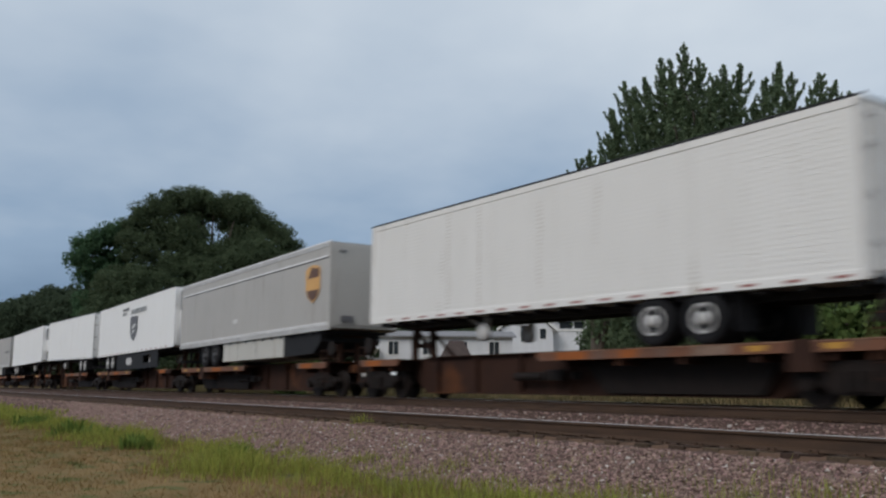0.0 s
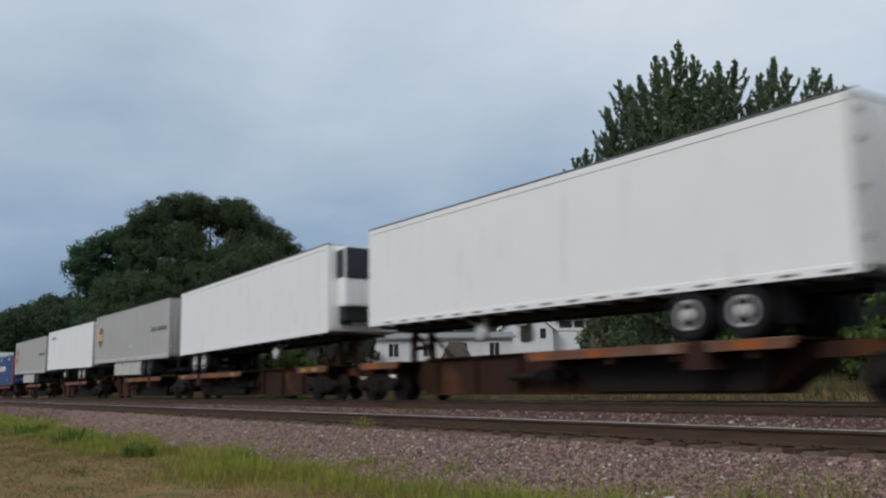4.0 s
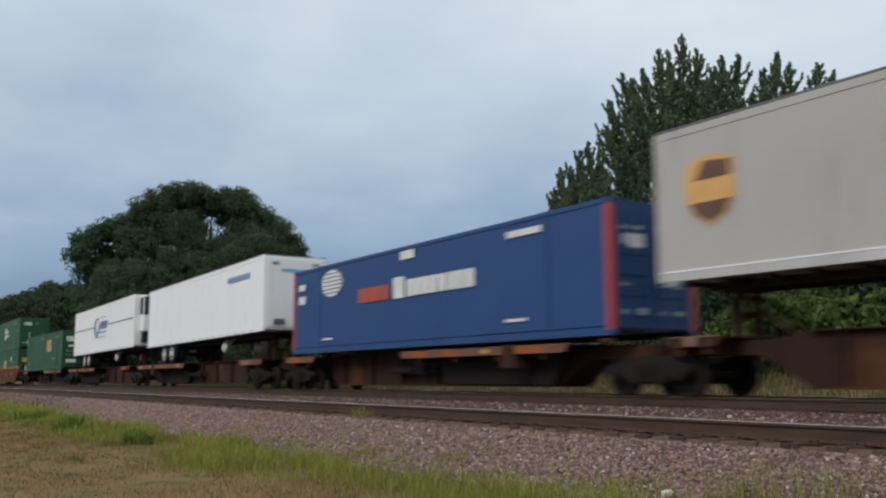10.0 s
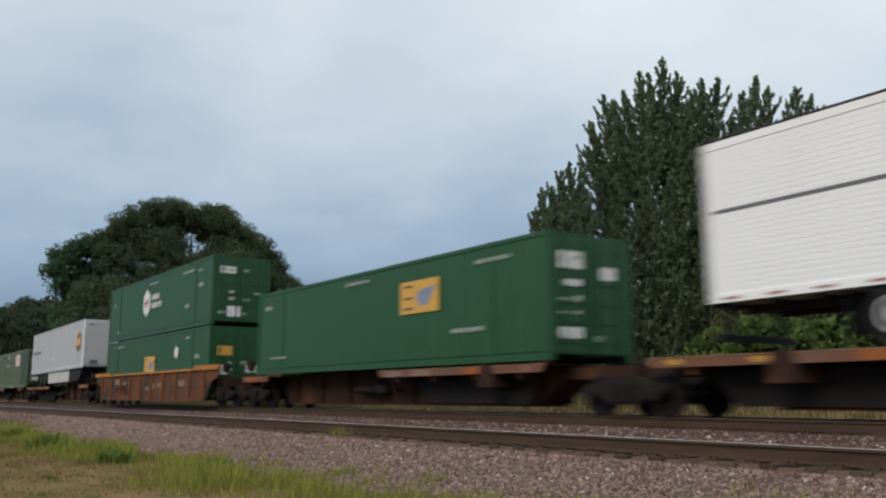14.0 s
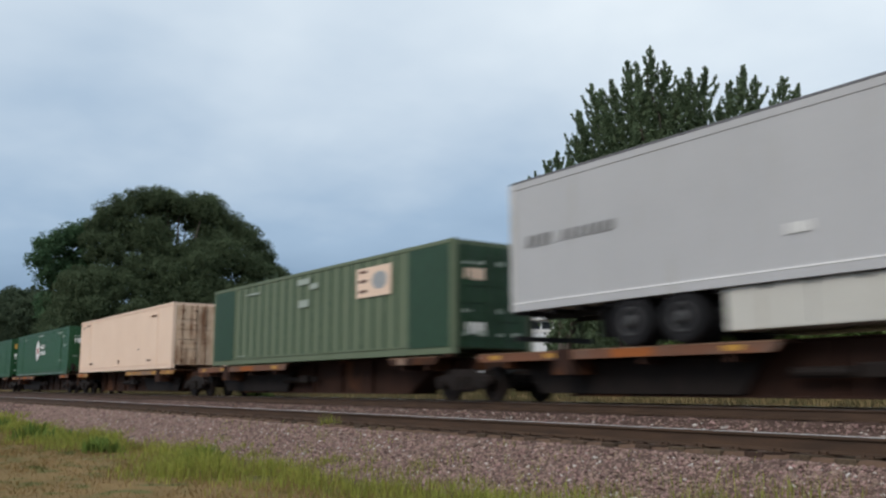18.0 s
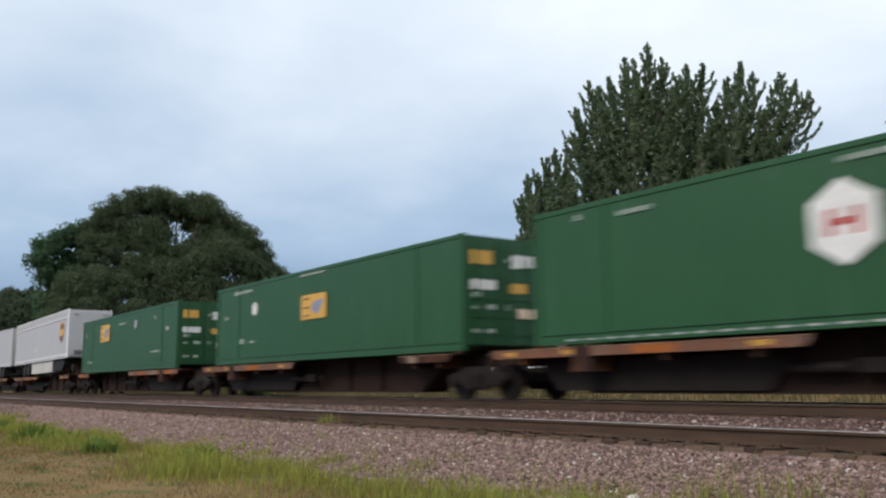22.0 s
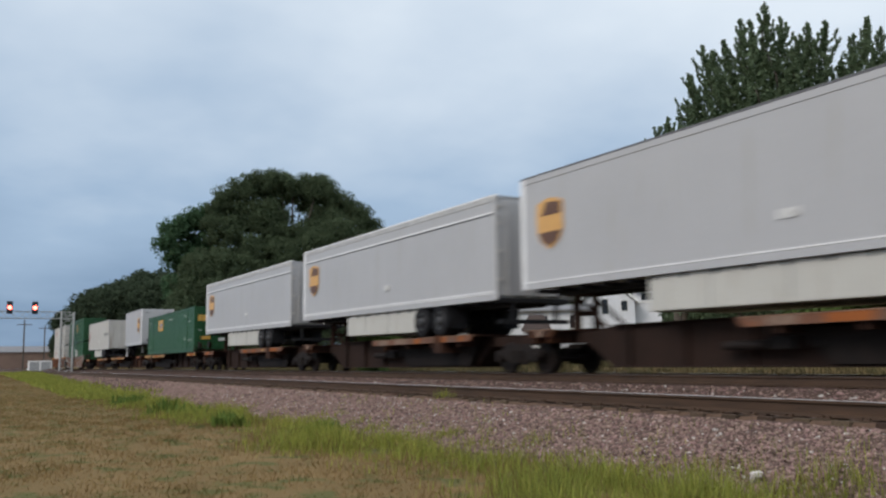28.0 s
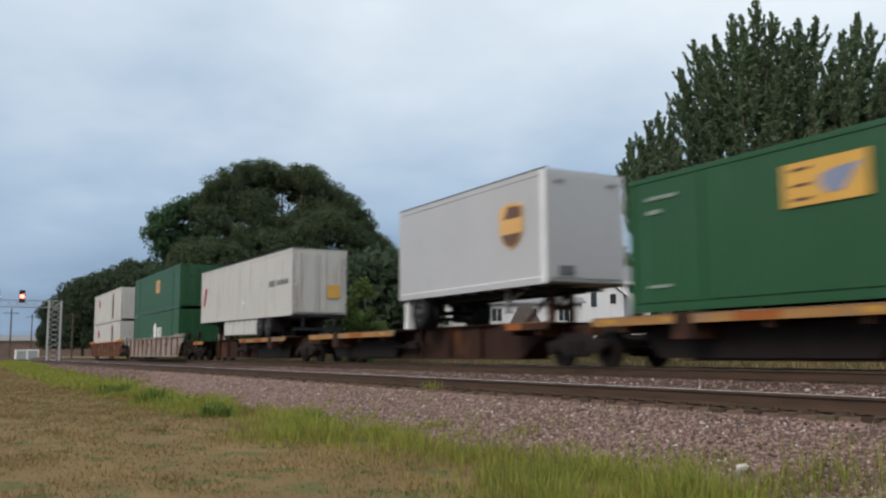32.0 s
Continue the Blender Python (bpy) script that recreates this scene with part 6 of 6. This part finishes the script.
    lobes += [lobe(foot, a, e, r, d) for a, e, r, d in ((75.6, 9.6, 2.6, -1), (74.2, 10.6, 2.8, 0), (72.9, 10.4, 2.4, -1), (69.4, 10.4, 2.4, 0), (68.4, 9.6, 3.0, -3), (69.9, 8.6, 2.8, -4), (66.9, 8.4, 2.4, -2), (73.6, 8.6, 3.0, -2), (71.8, 8.0, 2.6, -4), (75.8, 7.8, 3.0, -2), (77.4, 6.6, 2.8, -1), (71.3, 9.1, 1.9, -2), (72.6, 11.2, 1.7, 1), (70.0, 11.2, 1.7, 1), (72.6, 9.4, 2.2, -1), (70.0, 9.6, 2.2, -1), (71.4, 11.0, 0.9, 3), (71.2, 7.2, 2.6, -3), (70.7, 10.4, 0.7, 2.5), (71.9, 9.9, 0.8, 2))]
    for e, d in ((7.0, -4.5), (5.8, -5.5), (4.4, -6), (3.0, -6)):
        for a in np.arange(65.6, 78.2, 1.9):
            lobes.append(lobe(foot, a + rng.uniform(-0.5, 0.5), e + rng.uniform(-0.4, 0.4), 2.2 + 0.8 * rng.random(), d + rng.uniform(-1.2, 1.2), 0.8))
    broad_tree("maple_tree", "large dark green spreading maple tree", foot, lobes, 0.21, 175, M_LEAF_DEEP, 31, (0.6, 1.3), 0.7)
    foot = foot_at(78.0, far)
    lobes = [lobe(foot, a, e, r, d) for a, e, r, d in ((78.9, 9.0, 1.5, 0), (79.1, 8.2, 1.1, -1), (78.2, 9.4, 1.5, 0), (77.3, 9.85, 1.7, 0.5), (76.6, 10.1, 1.6, 1), (78.3, 7.8, 2.2, 0), (78.4, 8.7, 1.0, 1.5), (77.2, 8.6, 2.2, 1), (78.4, 6.0, 2.2, 0), (77.6, 4.2, 2.6, 0))]
    broad_tree("line_tree", "cool green leafy tree at the edge of the maple", foot, lobes, 0.28, 90, M_LEAF_BLUE, 32, (0.55, 1.1), 0.4)
    # more trees along the line
    for az, far, el, w, seed, mat, nm in ((79.7, 150, 5.6, 6.2, 41, M_LEAF_FAR, "line_tree"), (81.4, 180, 4.8, 7.0, 42, M_LEAF_FAR, "line_tree"), (83.0, 225, 4.2, 8.0, 43, M_LEAF_FAR, "line_tree"), (84.3, 270, 3.3, 7.0, 44, M_LEAF_FAR, "line_tree"), (78.2, 140, 5.2, 7.0, 45, M_LEAF_FAR, "line_tree"), (64.6, 60, 5.6, 3.0, 46, M_LEAF_FAR, "side_tree")):
        ft = foot_at(az, far)
        top = math.tan(radians(el)) * far + EYE[2] - ft.z
        rng = np.random.default_rng(seed)
        ls = [(rng.normal(0, w * 0.45), rng.normal(0, w * 0.45), top * (0.45 + 0.32 * rng.random()), w * (0.5 + 0.2 * rng.random()), 0.85) for _ in range(5)] + [(0, 0, top - w * 0.45, w * 0.62, 0.8), (0, 0, top * 0.35, w * 0.8, 0.8)]
        broad_tree(nm, "dark green tree in the row beside the line", ft, ls, 0.55, 45, mat, seed, (1.0, 2.0), 0.35)
    for az, far, el, w, seed, mat, lab in ((31.0, 38, 11.6, 2.6, 51, M_LEAF_DEEP, "dark green garden tree"), (27.6, 36, 10.6, 2.8, 52, M_LEAF_DEEP, "dark green garden tree"), (35.6, 42, 12.4, 2.4, 53, M_LEAF_OLIVE, "olive green garden tree"), (24.5, 34, 17.0, 2.4, 56, M_LEAF_GREY, "tall grey-green garden tree"), (36.8, 44, 7.0, 2.8, 57, M_LEAF_DEEP, "dark green garden tree"), (41.5, 52, 6.5, 3.0, 58, M_LEAF_DEEP, "dark green garden tree"), (44.0, 60, 5.6, 3.4, 70, M_LEAF_DEEP, "dark green garden tree"), (39.0, 50, 5.4, 3.2, 71, M_LEAF_DEEP, "dark green garden tree"), (44.8, 74, 5.4, 3.6, 72, M_LEAF_DEEP, "dark green garden tree"), (47.9, 120, 6.3, 5.0, 73, M_LEAF_DEEP, "dark green garden tree"), (50.3, 124, 6.8, 4.6, 78, M_LEAF_DEEP, "dark green garden tree behind the house"), (60.5, 96, 4.6, 4.2, 74, M_LEAF_DEEP, "dark green garden tree"), (63.0, 100, 5.4, 4.6, 75, M_LEAF_DEEP, "dark green garden tree"), (54.0, 110, 4.6, 4.2, 76, M_LEAF_DEEP, "dark green garden tree"), (57.4, 108, 4.4, 4.2, 77, M_LEAF_DEEP, "dark green garden tree")):
        ft = foot_at(az, far)
        top = math.tan(radians(el)) * far + EYE[2] - ft.z
        rng = np.random.default_rng(seed)
        ls = [(rng.normal(0, w * 0.4), rng.normal(0, w * 0.4), top * (0.30 + 0.42 * rng.random()), w * (0.42 + 0.2 * rng.random()), 0.9) for _ in range(6)] + [(0, 0, top - w * 0.5, w * 0.6, 0.9), (0, 0, w * 0.45, w * 0.62, 0.8), (w * 0.5, w * 0.5, w * 0.4, w * 0.55, 0.8), (-w * 0.5, -w * 0.4, w * 0.4, w * 0.55, 0.8)]
        broad_tree("garden_tree", lab, ft, ls, 0.19 if far < 50 else 0.3, 260 if far < 50 else 90, mat, seed, (0.4, 0.85) if far < 50 else (0.6, 1.2), 0.2)
    for az, far, el, w, seed in ((36.2, 34, 4.6, 1.2, 61), (34.0, 33, 5.6, 1.35, 62), (32.2, 33, 4.8, 1.35, 63), (66.3, 48, 4.5, 1.2, 64), (30.0, 32, 5.0, 1.55, 65), (39.0, 35, 3.8, 1.2, 66)):
        ft = foot_at(az, far)
        top = math.tan(radians(el)) * far + EYE[2] - ft.z
        rng = np.random.default_rng(seed)
        ls = [(rng.normal(0, w * 0.5), rng.normal(0, w * 0.5), top * (0.35 + 0.35 * rng.random()), w * 0.55, 1.0) for _ in range(5)] + [(0, 0, top - w * 0.4, w * 0.4, 1.2), (0, 0, 0.28, w * 0.5, 0.7), (w * 0.4, 0.1, 0.25, w * 0.4, 0.7), (-w * 0.4, -0.1, 0.25, w * 0.4, 0.7)]
        tagged(broad_tree("shrub", "light green leafy shrub beyond the tracks", ft, ls, 0.17, 260, M_LEAF_LIGHT, seed, (0.25, 0.5), 0.035), category="shrub")


def gabled_house(name, label, at, length, depth, eave, ridge, turn, wall, roofm):
    h = tagged(new(name), label, "house")
    h.matrix_basis = pose(at.x, at.y, gz(at), 0, 0, turn)
    L, D = length / 2, depth / 2
    bm = boxes([(-L, L, -D, -D + 0.2, 0, eave), (-L, L, D - 0.2, D, 0, eave)])
    for s in (-1, 1):
        x0, x1 = sorted((s * L, s * (L - 0.2)))
        a = [(y, z) for y, z in ((-D + 0.2, 0), (D - 0.2, 0), (D - 0.2, eave), (0, ridge - 0.1), (-D + 0.2, eave))]
        extrude_x(bm, a, x0, x1)
    part("wall", bm, wall, h)
    if length < 20:
        front = mesh_of("siding_board", boxes([(-L, L, -D - 0.014, -D - 0.002, 0, 0.155)]), wall)
        end = mesh_of("siding_board", boxes([(-0.006, 0.006, -D, D, 0, 0.155)]), wall)
        for k in range(int(eave / 0.18)):
            put("siding_board", front, h, (0, 0, k * 0.18))
            for s in (-1, 1):
                put("siding_board", end, h, (s * (L + 0.008), 0, k * 0.18))
    for s in (-1, 1):
        y0 = s * (D + 0.35)
        ez = eave - 0.35 * (ridge - eave) / D
        pts = [(y0, ez), (0, ridge), (0, ridge + 0.12), (y0, ez + 0.12)]
        part("roof", extrude_x(B(), pts, -L - 0.3, L + 0.3), roofm, h)
    return h, L, D


def window(h, x0, x1, y, z0, z1):
    w = part("window", boxes([(x0, x1, y - 0.03, y + 0.02, z0, z1)]), M_PANE, h)
    part("window_frame", boxes([(x0 - 0.08, x0, y - 0.06, y + 0.02, z0 - 0.08, z1 + 0.08), (x1, x1 + 0.08, y - 0.06, y + 0.02, z0 - 0.08, z1 + 0.08), (x0, x1, y - 0.06, y + 0.02, z1, z1 + 0.08), (x0, x1, y - 0.06, y + 0.02, z0 - 0.08, z0), ((x0 + x1) / 2 - 0.02, (x0 + x1) / 2 + 0.02, y - 0.05, y, z0, z1)]), M_MARK, w)


def build_houses():
    at = at_angle(51.2, 0, 94)
    h, L, D = gabled_house("house", "white sided two-storey house with a steep front gable", at, 8.0, 5.2, 6.0, 8.2, 141, M_SIDING, M_SHINGLE)
    for s in (-1, 1):
        part("rake_board", extrude_x(B(), [(s * (D + 0.40), 5.64), (0, 8.16), (0, 8.44), (s * (D + 0.40), 5.92)], -L - 0.36, -L - 0.305), M_MARK, h, "white rake board")
    for y0, y1, z0, z1 in ((0.0, 0.6, 4.6, 6.1), (-1.9, -1.3, 4.9, 5.9), (0.4, 0.95, 1.4, 2.9), (-1.4, -0.85, 1.4, 2.9)):
        w = part("window", boxes([(-L - 0.03, -L + 0.02, y0, y1, z0, z1)]), M_PANE, h)
        part("window_frame", boxes([(-L - 0.06, -L - 0.01, y0 - 0.08, y0, z0 - 0.08, z1 + 0.08), (-L - 0.06, -L - 0.01, y1, y1 + 0.08, z0 - 0.08, z1 + 0.08), (-L - 0.06, -L - 0.01, y0, y1, z1, z1 + 0.08), (-L - 0.06, -L - 0.01, y0, y1, z0 - 0.08, z0)]), M_MARK, w)
    wing = part("side_wing", boxes([(-L + 1.6, L - 1.0, -D - 4.8, -D - 0.01, 0, 7.1)]), M_SIDING, h)
    part("wing_roof", prism(B(), [(-L + 1.1, 6.95), (-0.2, 8.75), (L - 0.5, 6.95), (L - 0.5, 7.1), (-0.2, 8.95), (-L + 1.1, 7.1)], -D - 5.1, -D - 0.02), M_SHINGLE, h)
    part("wing_fascia", boxes([(-L + 1.04, -L + 1.095, -D - 5.1, -D - 0.02, 6.92, 7.16)]), M_MARK, h, "white eaves board")
    part("belt_board", boxes([(-L + 1.50, -L + 1.595, -D - 4.8, -D - 0.4, 5.75, 5.93)]), M_MARK, h, "white board under the upper windows")
    for y0, y1 in ((-D - 2.0, -D - 0.7), (-D - 3.2, -D - 2.2), (-D - 4.5, -D - 3.4)):
        part("window", boxes([(-L + 1.56, -L + 1.62, y0, y1, 6.02, 6.72)]), M_PANE, wing)
    part("chimney", boxes([(1.0, 1.6, -0.3, 0.3, 7.2, 8.9)]), M_BRICK, h)
    # the long low house beside it
    g = at_angle(57.4, 0, 76)
    h, L, D = gabled_house("bungalow", "long low white house with dark windows", g, 13.4, 6.5, 4.2, 4.75, 57.4, M_SIDING, M_SHINGLE)
    for x in (-5.6, -3.4, -0.6, 2.2, 4.8):
        window(h, x, x + 0.8, -D - 0.02, 2.75, 3.8)
    part("porch_roof", prism(B(), [(-6.2, 3.1), (-4.2, 3.1), (-4.2, 3.22), (-6.2, 3.22)], -D - 1.4, -D - 0.02), M_MARK, h)
    # a shed with a brown hipped roof in front
    p = at_angle(55.75, 0, 62)
    h = tagged(new("shed"), "small white shed with a brown hipped roof", "shed")
    h.matrix_basis = pose(p.x, p.y, gz(p), 0, 0, 55.75)
    part("wall", boxes([(-0.85, 0.85, -0.85, -0.78, 0, 2.25), (-0.85, 0.85, 0.78, 0.85, 0, 2.25), (-0.85, -0.78, -0.775, 0.775, 0, 2.25), (0.78, 0.85, -0.775, 0.775, 0, 2.25)]), M_SIDING, h)
    bm = B()
    low = [bm.verts.new((x, y, 2.252)) for x, y in ((-1.05, -1.05), (1.05, -1.05), (1.05, 1.05), (-1.05, 1.05))]
    top = [bm.verts.new((x, y, 3.35)) for x, y in ((-0.5, -0.4), (0.5, -0.4), (0.5, 0.4), (-0.5, 0.4))]
    for k in range(4):
        bm.faces.new((low[k], low[(k + 1) % 4], top[(k + 1) % 4], top[k]))
    bm.faces.new(top)
    bm.faces.new(low[::-1])
    part("roof", bm, M_BROWNROOF, h, "brown shingled hipped roof")
    part("door", boxes([(-0.4, 0.4, -0.88, -0.855, 0.05, 2.0)]), M_MARK, h)
    for az, far, lab in ((61.0, 50, "white car parked on the grass"), (49.2, 46, "white car parked by the house")):
        p = at_angle(az, 0, far)
        c = tagged(new("car"), lab, "car")
        c.matrix_basis = pose(p.x, p.y, gz(p), 0, 0, 12)
        part("body", prism(B(), [(-2.2, 0.3), (2.2, 0.3), (2.25, 0.75), (1.2, 0.92), (0.6, 1.42), (-1.1, 1.45), (-1.8, 0.98), (-2.25, 0.9)], -0.85, 0.85), M_WHITE, c)
        part("side_window", prism(B(), [(-1.55, 0.98), (0.95, 0.95), (0.5, 1.36), (-1.0, 1.38)], -0.862, -0.848), M_PANE, c)
        for x in (-1.35, 1.4):
            for y in (-0.78, 0.78):
                w = put("wheel", shared("car_tyre", lambda: mesh_of("wheel", lathe(B(), [(0.2, -0.1), (0.31, -0.1), (0.33, 0), (0.31, 0.1), (0.2, 0.1)], 0, 0, 0, 18), M_TYRE, True)), c, (x, y, 0.33))
    # the low shed at the far end of the line
    p = at_angle(86.4, 0, 300)
    h, L, D = gabled_house("long_shed", "long low brown shed in the distance", p, 60, 18, 5.2, 7.0, 86, M_BRICK, M_SHINGLE)


def build_signals():
    x = -127.0
    g = tagged(new("signal_bridge"), "grey steel signal bridge with red lamps lit", "signal bridge")
    g.matrix_basis = pose(x, 0, -0.62)
    top = 8.1
    for y in (12.0, -3.0):
        for dx in (-0.35, 0.35):
            for dy in (-0.75, 0.75):
                part("mast_post", rod(B(), (dx, y + dy, 0), (dx, y + dy, top), 0.11, seg=6), M_GALV, g)
        bm = B()
        for i in range(12):
            z = i * 0.66
            rod(bm, (-0.35, y - 0.75, z), (-0.35, y + 0.75, z + 0.66), 0.04, seg=5)
            rod(bm, (0.35, y + 0.75, z), (0.35, y - 0.75, z + 0.66), 0.04, seg=5)
            rod(bm, (-0.35, y - 0.75, z), (0.35, y - 0.75, z + 0.66), 0.04, seg=5)
        part("mast_lacing", bm, M_GALV, g)
    for z in (top - 0.9, top):
        for dx in (-0.35, 0.35):
            part("beam_chord", rod(B(), (dx, -3.3, z), (dx, 12.45, z), 0.045, seg=6), M_GALV, g)
    bm = B()
    for i in range(16):
        y = -3.0 + i
        rod(bm, (-0.35, y, top - 0.9), (-0.35, y + 1, top), 0.03, seg=5)
        rod(bm, (0.35, y + 1, top - 0.9), (0.35, y, top), 0.03, seg=5)
    part("beam_lacing", bm, M_GALV, g)
    for y in (8.0, 5.05):
        hd = part("signal_head", box(B(), 0.36, 0.62, y - 0.35, y + 0.35, top - 0.35, top + 1.25, 0.04), M_DARKTRIM, g, "dark signal head")
        part("lamp", rod(B(), (0.61, y, top + 0.45), (0.66, y, top + 0.45), 0.27, seg=14), M_LAMP, hd, "lit red lamp")
        part("hood", rod(B(), (0.62, y, top + 0.72), (0.95, y, top + 0.70), 0.05, seg=8), M_DARKTRIM, hd)
    for az, far, h in ((86.9, 170, 9.0), (85.8, 210, 10.0), (83.6, 160, 8.0)):
        p = at_angle(az, 0, far)
        u = tagged(new("utility_pole"), "weathered wooden utility pole", "utility pole")
        u.location = (p.x, p.y, gz(p))
        part("pole", rod(B(), (0, 0, 0), (0, 0, h), 0.15, 0.11, 8), M_BARK, u)
        part("crossarm", boxes([(-0.06, 0.06, -1.2, 1.2, h - 0.8, h - 0.68)]), M_BARK, u)
    for az in (86.3, 85.7):
        p = at_angle(az, 0, 180)
        c = tagged(new("relay_cabinet"), "pale metal relay cabinet beside the line", "cabinet")
        c.location = (p.x, p.y, gz(p))
        part("cabinet_body", box(B(), -1.2, 1.2, -1.0, 1.0, 0.1, 2.1, 0.03), M_WHITE, c)
        part("cabinet_door", boxes([(1.2, 1.22, -0.8, 0.8, 0.3, 1.9)]), M_GALV, c)
        part("plinth", boxes([(-1.25, 1.25, -1.05, 1.05, 0, 0.1)]), M_GALV, c)


build_trees()
build_houses()
build_signals()
build_grass()
build_stones()
build_track("near_track", "near track with brown rails on weathered timber ties", NEAR_RAILS, -150, 5, 2.55, YN, -3.8)
build_track("far_track", "train's track with brown rails on timber ties", ((YT - 0.752, 0.0), (YT + 0.752, 0.0)), -115, 15, 2.55, YT, 0)


def motions():
    """The train rolls by; each wheelset turns with it."""
    times = [float(t) for t in range(0, 33)]
    for ob, x, y, z, lean in MOVERS:
        walk(ob, [(t, pose(x + gone(t), y, z, 0, lean, 0)) for t in times])
    first = {}
    for ob, dx in WHEELSETS:
        if dx not in first:
            rows = [(i / FPS, pose(dx, 0, 0.42, 0, math.degrees((gone(i / FPS) - gone(0)) / 0.42) % 360, 0)) for i in range(int(SECONDS * FPS) + 1)]
            walk(ob, rows)
            first[dx] = ob.animation_data
        else:
            ob.rotation_mode = "QUATERNION"
            ad = ob.animation_data_create()
            ad.action = first[dx].action
            ad.action_slot = first[dx].action_slot


motions()
